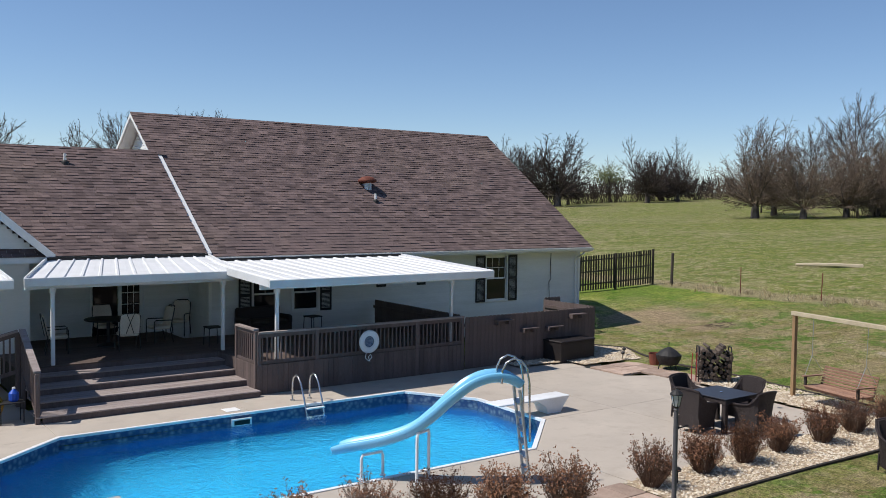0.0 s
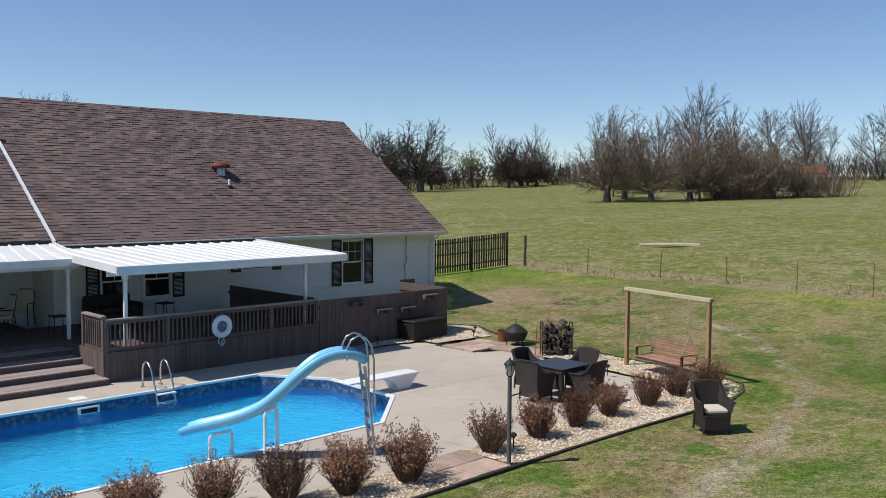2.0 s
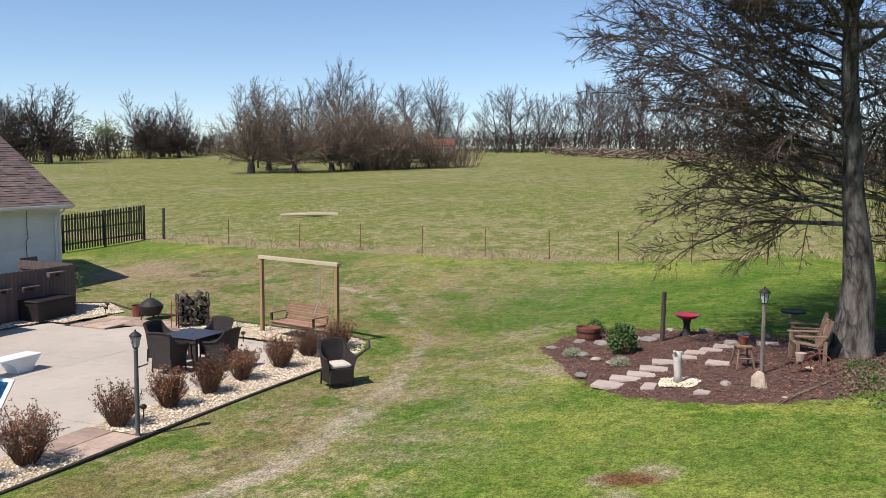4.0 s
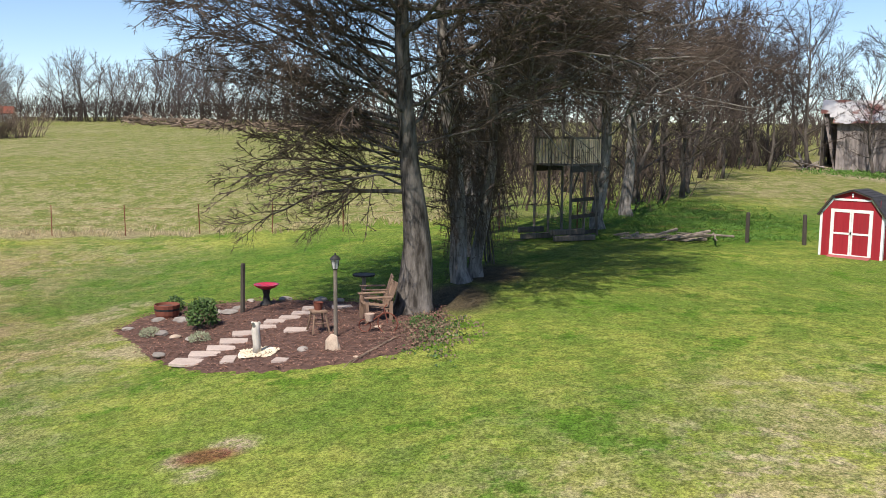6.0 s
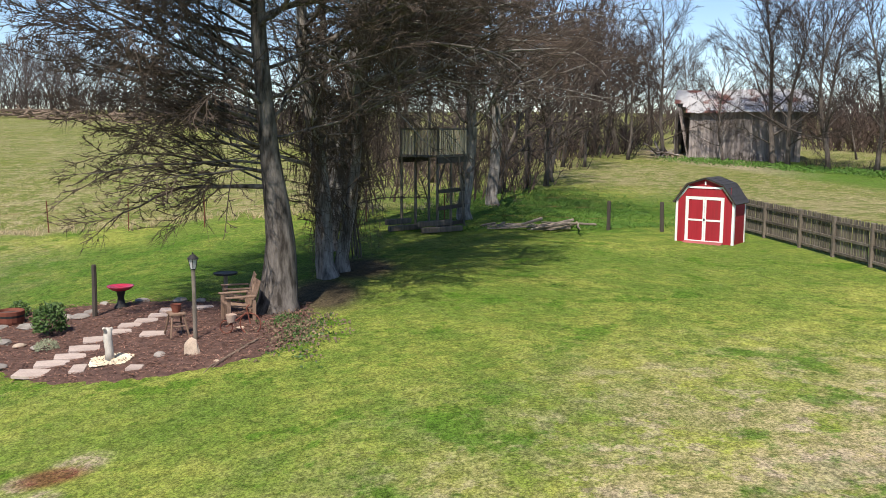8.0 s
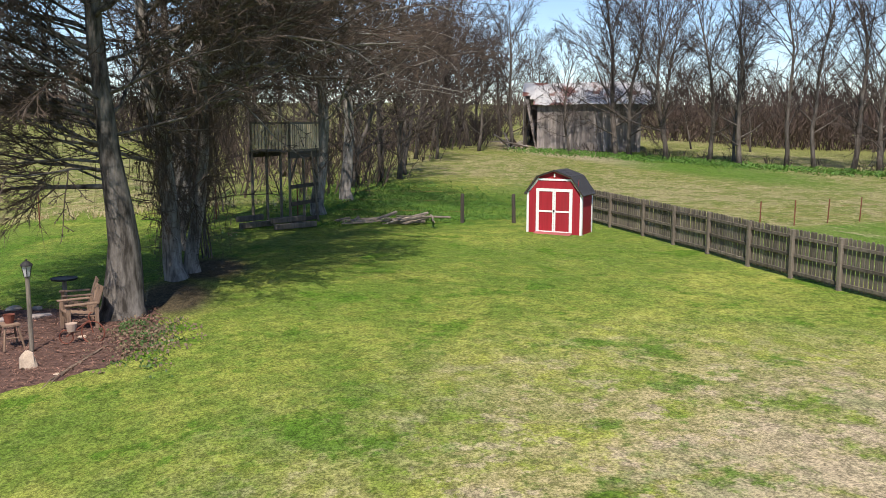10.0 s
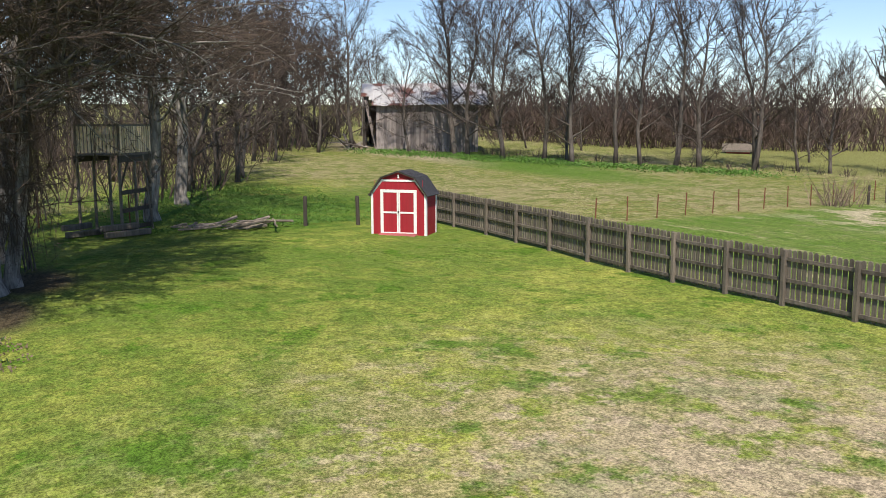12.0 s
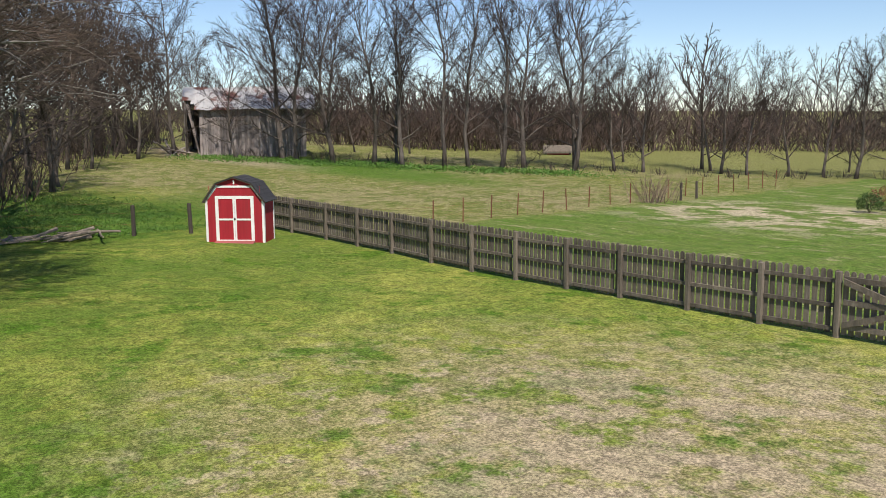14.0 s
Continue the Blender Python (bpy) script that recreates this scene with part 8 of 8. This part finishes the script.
for i, (x, y, w, d) in enumerate(FLAGS):
    rr = random.Random(200 + i)
    pts = [(w * sx * rr.uniform(0.9, 1.06), d * sy * rr.uniform(0.88, 1.1)) for sx, sy in ((1.1, -0.85), (0.85, 0.95), (0.0, 1.0), (-1.1, 0.9), (-0.95, -0.9), (-0.1, -1.0))]
    o = solo("stepping_stone", Mesh().loft([[(a, b, -0.04) for a, b in pts], [(a, b, 0.008) for a, b in pts], [(a * 0.96, b * 0.96, 0.016) for a, b in pts]]), flag_pink, "flat pinkish stepping stone laid in the mulch", "stepping stone", group="stepping stones")
    o.matrix_basis = pose(x, y, ground_z(x, y) + 0.055 + 0.05 * noise.noise((x * 0.23, y * 0.23, 0)), 0, 0, -94 + rr.uniform(-9, 9))
rock((15.68, -0.42), 0.17, 0.09, 0.30, stone_tan, "upright pale tan boulder in the mulch", 60)
for x, y, s_, m_ in ((20.6, 4.0, 0.2, stone_grey), (20.3, 3.4, 0.24, stone_grey), (20.8, 2.7, 0.22, stone_grey), (20.6, 2.35, 0.25, stone_grey), (21.0, 2.2, 0.2, stone_grey), (19.0, 3.5, 0.2, stone_grey), (18.5, 3.1, 0.14, stone_tan), (18.1, 2.7, 0.12, stone_grey), (16.9, 3.0, 0.16, stone_grey), (19.9, 4.5, 0.14, stone_grey), (16.0, 0.15, 0.15, stone_grey), (14.95, -0.9, 0.08, stone_tan), (21.6, 1.2, 0.2, stone_grey), (21.9, 2.1, 0.16, stone_grey), (21.0, 0.3, 0.2, stone_grey), (20.6, -0.2, 0.16, stone_grey), (17.2, -1.2, 0.1, stone_tan)):
    rock((x, y), s_, s_ * 0.72, s_ * 0.36, m_, "weathered fieldstone set in the mulch", rc.uniform(0, 180), "fieldstone")
for x, y, s_ in ((19.0, 3.75, 0.26), (17.9, 2.45, 0.24)):
    leafy_shrub((x, y), s_, 0.2, 420, grainy("silver_leaves_" + str(int(x)), (0.24, 0.26, 0.17), (0.17, 0.19, 0.12), 6, 30, 0.7, relief=0, vary=0.25, per="Island"), "low grey-green mound of dianthus in the mulch", 0.04, "perennial")

litter, sprouts = Mesh(), Mesh()
for i in range(240):
    x, y = rc.gauss(16.4, 0.75), rc.gauss(-2.2, 0.33)
    leaf_ball(litter if i % 3 else sprouts, rc, (x, y, ground_z(x, y) + 0.03), 0.16, 0.16, 0.09, 9, 0.06)
solo("leaf_litter", litter, grainy("dead_leaves", (0.20, 0.145, 0.095), (0.12, 0.09, 0.06), 5, 20, 0.9, relief=0, vary=0.35, per="Island"), "dry leaves gathered round the tree foot", "leaf litter", "stuff")
solo("ground_ivy", sprouts, leaf_green, "dark green sprouts among the dry leaves", "ground cover", "stuff")

bath = thing("bird_bath", (21.15, 1.6, ground_z(21.15, 1.6) + 0.03), label="glazed bird bath with red bowl and black pedestal", category="bird bath")
part("pedestal", Mesh().lathe([(0.16, 0.0), (0.15, 0.05), (0.09, 0.12), (0.07, 0.26), (0.1, 0.38), (0.13, 0.41)], 16), dark_metal, bath, "black turned pedestal", True)
part("bowl", Mesh().lathe([(0.1, 0.40), (0.22, 0.44), (0.29, 0.50), (0.30, 0.52), (0.27, 0.51), (0.1, 0.46)], 24), grainy("red_glaze", (0.5, 0.03, 0.06), (0.38, 0.02, 0.045), 8, 30, 0.25, spec=0.5, relief=0.05, vary=0), bath, "red glazed bowl", True)
wood_post((20.5, 2.05), 1.2, 0.055, dark_wood, "dark weathered post standing in the mulch bed")
pot = thing("barrel_planter", (20.95, 3.9, ground_z(20.95, 3.9) + 0.02), label="rust-brown half-barrel planter on the mulch", category="planter")
part("barrel", Mesh().lathe([(0.24, 0), (0.28, 0.1), (0.30, 0.33), (0.28, 0.34), (0.26, 0.28)], 18), rust, pot)
part("band", Mesh().lathe([(0.289, 0.2), (0.297, 0.25)], 18, caps=False), dark_metal, pot)
part("soil", Mesh().lathe([(0.26, 0.28), (0.01, 0.29)], 14), mulch, pot)
drift = grainy("bleached_driftwood", (0.56, 0.52, 0.46), (0.40, 0.37, 0.33), 4, 30, 0.9, stretch=(4, 4, 0.6), relief=0.4, vary=0)
stat = thing("driftwood_ornament", (16.12, 1.0, ground_z(16.12, 1.0) + 0.03), label="pale upright driftwood trunk on a patch of white pebbles", category="ornament")
part("trunk", Mesh().tube([(0, 0, 0), (0.01, 0, 0.2), (0.0, 0.02, 0.45), (0.02, 0.0, 0.6)], [0.09, 0.075, 0.08, 0.05], 9), drift, stat, "bleached wood", True)
part("knob", Mesh().tube([(0, 0.02, 0.48), (-0.1, 0.06, 0.62)], [0.04, 0.025], 7).tube([(0, 0, 0.5), (0.09, -0.04, 0.58)], [0.035, 0.03], 7), drift, stat)
wp = Mesh()
cx, cy = 16.12, 1.0
scatter_stones(wp, [(cx - 0.42, cy - 0.3), (cx + 0.1, cy - 0.42), (cx + 0.42, cy - 0.1), (cx + 0.3, cy + 0.35), (cx - 0.3, cy + 0.3)], 420, 0.02, 0.04, rc, 0.06)
solo("white_pebbles", wp, grainy("cream_pebbles", (0.7, 0.62, 0.48), (0.6, 0.5, 0.36), 5, 20, 0.8, relief=0, vary=0.2, per="Island"), "scatter of cream pebbles round the driftwood", "pebbles", "stuff")

rustic = grainy("rustic_brown_wood", (0.25, 0.165, 0.115), (0.17, 0.11, 0.078), 3, 30, 0.85, stretch=(3, 3, 0.6), relief=0.4, vary=0.2)
chair = thing("rustic_armchair", (17.95, -1.12, ground_z(17.95, -1.12) + 0.05), 196, label="rustic brown wooden garden armchair under the tree", category="armchair")
for i in range(5):
    part("seat_slat", Mesh().cbox(0, -0.24 + i * 0.11, 0.38 - 0.02 * i, 0.56, 0.095, 0.03, None, 0.005), rustic, chair)
for i in range(5):
    part("back_slat", Mesh().cbox(-0.22 + i * 0.11, 0, 0.3, 0.095, 0.03, 0.66, pose(0, 0.26, 0.3, -18, 0, 0), 0.005), rustic, chair)
for x in (-0.33, 0.33):
    part("armrest", Mesh().cbox(x, -0.02, 0.58, 0.12, 0.66, 0.03, None, 0.006), rustic, chair)
    part("leg", Mesh().cbox(x * 0.95, -0.28, 0.28, 0.07, 0.07, 0.58, None, 0.005), rustic, chair)
    part("leg", Mesh().cbox(x * 0.95, 0.28, 0.24, 0.07, 0.07, 0.5, None, 0.005), rustic, chair)
copy_thing(chair, pose(19.0, -1.05, ground_z(19.0, -1.05) + 0.04, 0, 0, 186) @ Matrix.Scale(0.86, 4))
chair.scale = (0.88, 0.88, 0.88)
stool = thing("plant_stool", (17.4, 0.0, ground_z(17.4, 0.0) + 0.05), 20, label="splay-legged wooden stool with a small pot on it", category="stool")
part("seat", Mesh().cbox(0, 0, 0.42, 0.34, 0.3, 0.04, None, 0.006), rustic, stool)
for x in (-1, 1):
    for y in (-1, 1):
        part("leg", Mesh().tube([(x * 0.12, y * 0.1, 0.42), (x * 0.24, y * 0.17, 0)], 0.02, 6), rustic, stool)
    part("rung", Mesh().tube([(x * 0.18, -0.13, 0.2), (x * 0.18, 0.13, 0.2)], 0.014, 5), rustic, stool)
po = thing("flower_pot", (17.42, 0.0, ground_z(17.4, 0.0) + 0.49), label="small dark clay pot on the stool", category="pot")
part("pot", Mesh().lathe([(0.07, 0), (0.10, 0.14), (0.105, 0.15), (0.09, 0.145), (0.07, 0.04)], 14), rust, po)
fd = thing("bird_feeder", (20.55, -0.75, ground_z(20.55, -0.75)), label="flat tray bird feeder on a timber post", category="bird feeder")
part("post", Mesh().cbox(0, 0, 0.27, 0.09, 0.09, 0.6, None, 0.006), grey_wood, fd)
part("tray", Mesh().lathe([(0.1, 0.56), (0.26, 0.58), (0.27, 0.62), (0.25, 0.61)], 16), dark_metal, fd)
bike = thing("bicycle_planter", (16.75, -1.15, ground_z(16.75, -1.15) + 0.05), 70, label="rusty miniature bicycle planter in the mulch", category="planter")
for x, r in ((-0.25, 0.2), (0.22, 0.12)):
    part("wheel", Mesh().loft([[(x + (r + 0.012 * math.cos(b)) * math.cos(a), 0.012 * math.sin(b), r + (r + 0.012 * math.cos(b)) * math.sin(a)) for b in (0, 1.57, 3.14, 4.71)] for a in np.linspace(0, 2 * math.pi, 17)], False, False), rust, bike)
part("frame", Mesh().tube([(-0.25, 0, 0.2), (-0.18, 0, 0.5), (-0.24, 0, 0.56)], 0.012, 5).tube([(-0.2, 0, 0.42), (0.22, 0, 0.12)], 0.012, 5), rust, bike)
part("pot", Mesh().lathe([(0.07, 0.22), (0.1, 0.36), (0.09, 0.35)], 12, 0.12, 0), brick_paver, bike, "clay pot")
br_ = Mesh()
for k3 in range(5):
    x, y = 16.1 - 0.25 * k3, -1.6 + 0.12 * k3
    br_.tube([(x, y, ground_z(x, y) + 0.08), (x - 0.5, y + 0.3, ground_z(x - 0.5, y + 0.3) + 0.09), (x - 0.9, y + 0.4, ground_z(x - 0.9, y + 0.4) + 0.08)], [0.016 - 0.002 * k3, 0.011, 0.005], 5)
solo("fallen_branches", br_, twig_pale, "fallen branches lying on the mulch", "branches", "stuff")

# ---- treehouse ----
stick_grey = grainy("bleached_sticks", (0.30, 0.25, 0.20), (0.17, 0.14, 0.115), 4, 30, 0.95, relief=0.4, vary=0.25)
th = thing("treehouse", (30.0, -7.1, ground_z(30.0, -7.1) - 0.1), -42, label="weathered timber treehouse platform with slatted railing on posts", category="treehouse")
th.scale = (0.74, 0.74, 1)
def tboard(nm, x0, x1, y0, y1, z0, z1, mat=grey_wood, m=None):
    return part(nm, Mesh().box(x0, x1, y0, y1, z0, z1, m), mat, th)
for i in range(13):
    tboard("floor_board", -1.2, 1.2, -1.0 + i * 0.155, -0.86 + i * 0.155, 2.42, 2.46)
for x in (-1.15, 0.0, 1.15):
    for y in (-0.95, 0.95):
        tboard("post", x - 0.045, x + 0.045, y - 0.045, y + 0.045, 0.0, 3.35, grey_wood)
for y in (-1.0, 1.0):
    tboard("beam", -1.25, 1.25, y - 0.03, y + 0.03, 2.22, 2.42, dark_wood)
    for z in (2.62, 2.95, 3.28):
        tboard("rail", -1.2, 1.2, y - 0.045, y - 0.015, z, z + 0.08)
for x in (-1.2, 1.2):
    for z in (2.62, 2.95, 3.28):
        tboard("rail", x - 0.015, x + 0.015, -1.0, 1.0, z, z + 0.08)
pale_slat = grainy("pale_slat", (0.70, 0.56, 0.39), (0.54, 0.42, 0.28), 3, 30, 0.9, relief=0.3, vary=0.3)
for i in range(14):
    x = -1.12 + i * 0.17
    tboard("slat", x - 0.05, x + 0.05, -1.075, -1.05, 2.5, 3.3, pale_slat)
for i in range(11):
    y = -0.9 + i * 0.17
    tboard("slat", -1.235, -1.215, y - 0.05, y + 0.05, 2.5, 3.3, pale_slat)
for s in (-1, 1):
    part("brace", Mesh().tube([(s * 1.15, -0.98, 1.5), (s * 0.5, -0.98, 2.3)], 0.045, 5), dark_wood, th)
for i in range(3):
    tboard("cross_board", -1.15, 1.15, -1.03, -1.0, 0.15 + 0.55 * i, 0.28 + 0.55 * i, dark_wood)
part("brace", Mesh().tube([(0.75, -1.25, -0.05), (0.55, -1.02, 2.4)], 0.045, 5), grey_wood, th)
rl = random.Random(41)
first_log = None
for i in range(15):
    t = rl.random()
    x, y = 29.3 - 1.2 * t + rl.gauss(0, 0.22), -8.7 - 2.6 * t + rl.gauss(0, 0.2)
    m_ = pose(x, y, ground_z(x, y) + 0.05 + 0.022 * i * rl.random(), 0, rl.uniform(-6, 6), 118 + rl.gauss(0, 22))
    if first_log is None:
        first_log = solo("fallen_log", Mesh().tube([(-0.9, 0, 0), (-0.3, 0.04, 0.02), (0.4, -0.03, 0.0), (1.0, 0.02, 0.02)], [0.06, 0.055, 0.045, 0.025], 6), stick_grey, "bleached cut pole in the brush pile beside the treehouse", "log", group="fallen logs")
        first_log.matrix_basis = m_
    else:
        copy_thing(first_log, m_ @ Matrix.Diagonal((rl.uniform(0.6, 1.2), rl.uniform(0.6, 1.2), rl.uniform(0.6, 1.2), 1)))
# low stacked sleepers at the foot of the treehouse
for x, y, z, a, ln in ((28.9, -6.0, 0.09, 118, 1.3), (28.3, -7.1, 0.09, 112, 1.5), (28.45, -6.9, 0.27, 116, 1.3), (29.1, -5.8, 0.27, 121, 1.0)):
    sl = solo("timber_sleeper", Mesh().cbox(0, 0, 0, ln, 0.16, 0.17, None, 0.015), grey_wood, "weathered squared timber stacked below the treehouse", "timber", group="stacked timbers")
    sl.matrix_basis = pose(x, y, ground_z(x, y) + z, 0, 0, a)

# ---- old barn ----
barn = thing("barn", (57.6, -34.0, ground_z(57.6, -34.0) - 0.1), 0, label="derelict grey board barn with rusted tin roof", category="barn")
barn.matrix_basis = pose(57.95, -33.1, ground_z(57.95, -33.1) - 0.1, 0, 0, 241)
barn.scale = (1, 1, 1.1)
barn_wood = grainy("silver_grey_barn_board", (0.31, 0.275, 0.262), (0.19, 0.165, 0.16), 1.2, 12, 0.95, stretch=(5, 5, 0.4), relief=0.5, vary=0.3)
def tin_material():
    m, n, l, b = node_mat("rusted_tin", 0.45, 0.35, 0.4)
    vec = coords(n, l)
    c = blend(n, l, noise_fac(n, l, vec, 0.5, 5, 0.62, 0.505, 0.555), (0.60, 0.59, 0.58), (0.20, 0.075, 0.05))
    c = blend(n, l, math_node(n, l, "MULTIPLY", noise_fac(n, l, vec, 2.5, 5, 0.7, 0.5, 0.7), 0.4), c, (0.36, 0.27, 0.23))
    l.new(c, b.inputs["Base Color"])
    return m
tin = tin_material()
rb = random.Random(9)
BL, BW = 8.2, 7.0
x = -BL / 2 + 1.0
while x < BL / 2:
    w = rb.uniform(0.16, 0.26)
    part("wall_board", Mesh().box(x, x + w - 0.015, 0, 0.04, 0.0, rb.uniform(3.05, 3.2)), barn_wood, barn)
    x += w
for yy in np.arange(0.05, BW, 0.24):
    hh = 3.1 + 1.35 * (1 - abs(yy - BW / 2) / (BW / 2))
    if rb.random() < 0.72:
        part("wall_board", Mesh().box(-BL / 2, -BL / 2 + 0.04, yy, yy + 0.22, rb.choice((0.0, 0.0, 0.9)), hh), barn_wood, barn)
    part("wall_board", Mesh().box(BL / 2 - 0.04, BL / 2, yy, yy + 0.22, 0.0, hh), barn_wood, barn)
part("back_wall", Mesh().box(-BL / 2, BL / 2, BW - 0.06, BW, 0, 3.1), barn_wood, barn)
for s in (0, 1):
    x = -BL / 2 - 0.2 + (0.9 if s == 0 else 0)
    while x < BL / 2 + 0.2:
        ya, za, yb, zb = (-0.35, 3.05, BW / 2, 4.55) if s == 0 else (BW + 0.35, 3.05, BW / 2, 4.55)
        sag = 0.12 * math.sin((x + 4) * 0.8)
        lift = rb.uniform(-0.02, 0.03)
        part("tin_sheet", Mesh().loft([[(x + q, y, z + lift + h - sag * 0.4) for q, h in ((0, 0.03), (0.1, 0), (0.55, 0), (0.65, 0.03), (0.65, 0.02), (0.55, -0.01), (0.1, -0.01), (0, 0.02))] for y, z in ((ya, za), (yb, zb))]), tin, barn)
        x += 0.64
for k3 in range(2):
    part("tin_sheet", Mesh().loft([[(x_, y, z + h) for x_, h in ((-BL / 2 - 0.2 + 0.62 * k3, 0.02), (-BL / 2 + 0.42 + 0.62 * k3, 0.02), (-BL / 2 + 0.42 + 0.62 * k3, 0.0), (-BL / 2 - 0.2 + 0.62 * k3, 0.0))] for y, z in ((BW * (0.2 - 0.08 * k3), 3.63 - 0.24 * k3), (BW / 2, 4.53))]), tin, barn)
for y_ in (0.7, 1.6, 2.5):
    part("rafter", Mesh().tube([(-BL / 2 + 0.15, y_, 3.1 + y_ * 0.4), (-BL / 2 + 0.9, y_ + rb.uniform(-0.4, 0.4), 0.1)], 0.06, 5), barn_wood, barn)
for x in (-BL / 2 + 0.1, -1.5, 1.2, BL / 2 - 0.1):
    for y in (0.15, BW - 0.15):
        part("post", Mesh().box(x - 0.08, x + 0.08, y - 0.08, y + 0.08, 0, 3.0), dark_wood, barn)
for i in range(14):
    part("fallen_board", Mesh().cbox(0, 0, 0, rb.uniform(1.2, 2.4), 0.2, 0.03, pose(-BL / 2 - rb.uniform(0.3, 1.8), rb.uniform(-0.6, 2.5), rb.uniform(0.1, 0.8), rb.uniform(-30, 30), rb.uniform(-45, 45), rb.uniform(0, 180))), barn_wood, barn)

# ---- things far off ----
def far_house(at, w, d, h, rz, wall, roof_m, label):
    root = thing("farmhouse", (*at, ground_z(*at) - 0.2), rz, label=label, category="house")
    part("wall", Mesh().loft([[(x, -d / 2, 0), (x, d / 2, 0), (x, d / 2, h), (x, 0, h * 1.55), (x, -d / 2, h)] for x in (-w / 2, w / 2)]), wall, root)
    for s in (-1, 1):
        part("roof", Mesh().loft([[(x, s * (d / 2 + 0.3), h - 0.15), (x, 0, h * 1.56 + 0.05), (x, 0, h * 1.56 + 0.2), (x, s * (d / 2 + 0.3), h)] for x in (-w / 2 - 0.3, w / 2 + 0.3)]), roof_m, root)
    for i in range(3):
        x = -w / 2 + w * (i + 0.5) / 3
        part("window", Mesh().box(x - 0.45, x + 0.45, -d / 2 - 0.04, -d / 2, h * 0.35, h * 0.8), glass_dark, root)
    return root


shed_red_far = grainy("faded_red_boards", (0.42, 0.06, 0.05), (0.30, 0.045, 0.04), 2, 12, 0.85, relief=0.2, vary=0.1)
far_house((138, 59.8), 5.0, 3, 1.5, 115, trim_white, rust, "low white farm building with red roof beyond the pasture")
far_house((135.5, 64.0), 4, 3, 1.5, 115, trim_white, grey_wood, "low white shed beyond the pasture")
far_house((86, 111.5), 6, 6, 3.8, 150, trim_white, rust, "white house among trees beyond the pasture")
far_house((48.9, -55.6), 1.7, 0.8, 0.5, 41, shed_red_far, grey_wood, "red shed with grey roof across the field")
pole = thing("utility_pole", (101, 110.5, ground_z(101, 110)), 40, label="timber utility pole beyond the pasture", category="utility pole")
part("shaft", Mesh().lathe([(0.16, -0.2), (0.1, 8.8)], 8), grey_wood, pole)
part("crossarm", Mesh().box(-0.9, 0.9, -0.05, 0.05, 8.2, 8.3), grey_wood, pole)
bp = Mesh()
rb = random.Random(17)
for i in range(160):
    t = rb.random()
    x, y = 133 - 22 * t + rb.gauss(0, 1.4), 38 - 26 * t + rb.gauss(0, 1.4)
    z = ground_z(x, y) + rb.uniform(0.1, 1.0)
    a, e, ln = rb.random() * 6.28, rb.gauss(0, 0.25), rb.uniform(1.5, 4)
    d = Vector((math.cos(a) * math.cos(e), math.sin(a) * math.cos(e), math.sin(e))) * ln / 2
    p = Vector((x, y, z))
    bp.tube([p - d, p + d], [rb.uniform(0.06, 0.2), 0.05], 5)
solo("brush_pile", bp, twig_pale, "long pile of cut logs and brush on the field crest", "brush pile", "stuff")
lg = solo("fallen_log", Mesh().tube([(-1.6, 0, 0.1), (0, 0.1, 0.14), (1.6, 0, 0.1)], [0.13, 0.11, 0.08], 7), cedar_pale, "pale bleached log lying in the pasture", "log")
lg.matrix_basis = pose(43.4, 25.8, ground_z(43.4, 25.8), 0, 0, 125)
sn = Mesh()
for i in range(16):
    x, y = 27.8 + rb.gauss(0, 0.35), 20.9 + rb.gauss(0, 0.22)
    a = rb.random() * 6.28
    sn.tube([(x, y, ground_z(x, y) + 0.03), (x + 0.4 * math.cos(a), y + 0.4 * math.sin(a), ground_z(x, y) + 0.06)], [0.010, 0.005], 4)
solo("stick_pile", sn, twig_brown, "small pile of sticks on the worn bank", "stick pile", "stuff")

# shingles that can be told apart
for vs, fs in shingle_pieces:
    part("shingle", Mesh().add(vs, fs), shingle_mat, roof)

# ---- turf: blades over the near lawn ----
def turf():
    rng_ = np.random.default_rng(4)
    n_ = 40000
    d = 8.5 + 17 * rng_.random(n_) ** 1.3
    a = np.radians(rng_.uniform(-72, 52, n_))
    x, y = d * np.cos(a), -1.5 + d * np.sin(a)
    vs, fs = [], []
    for px, py in zip(x, y):
        if py > 8.8 or py < -15.7 or px > 28 or inside(BED, px, py):
            continue
        z = ground_z(px, py) + 0.05 * noise.noise((px * 0.23, py * 0.23, 0)) - 0.006
        for k_ in range(2):
            t = rng_.uniform(0, 6.283)
            w, h, r = rng_.uniform(0.005, 0.012), rng_.uniform(0.010, 0.022), rng_.uniform(0, 0.05)
            c, s = math.cos(t), math.sin(t)
            bx, by = px + r * s, py + r * c
            lean = rng_.choice((-1, 1)) * rng_.uniform(0.03, 0.09)
            i = len(vs)
            vs += [(bx - w * c, by - w * s, z), (bx + w * c, by + w * s, z), (bx + lean * s, by + lean * c, z + h)]
            fs.append((i, i + 1, i + 2))
    return solo("grass", Mesh().add(vs, fs), lawn_mat, "short tufts of green and straw lawn grass", "grass", "stuff")


turf()
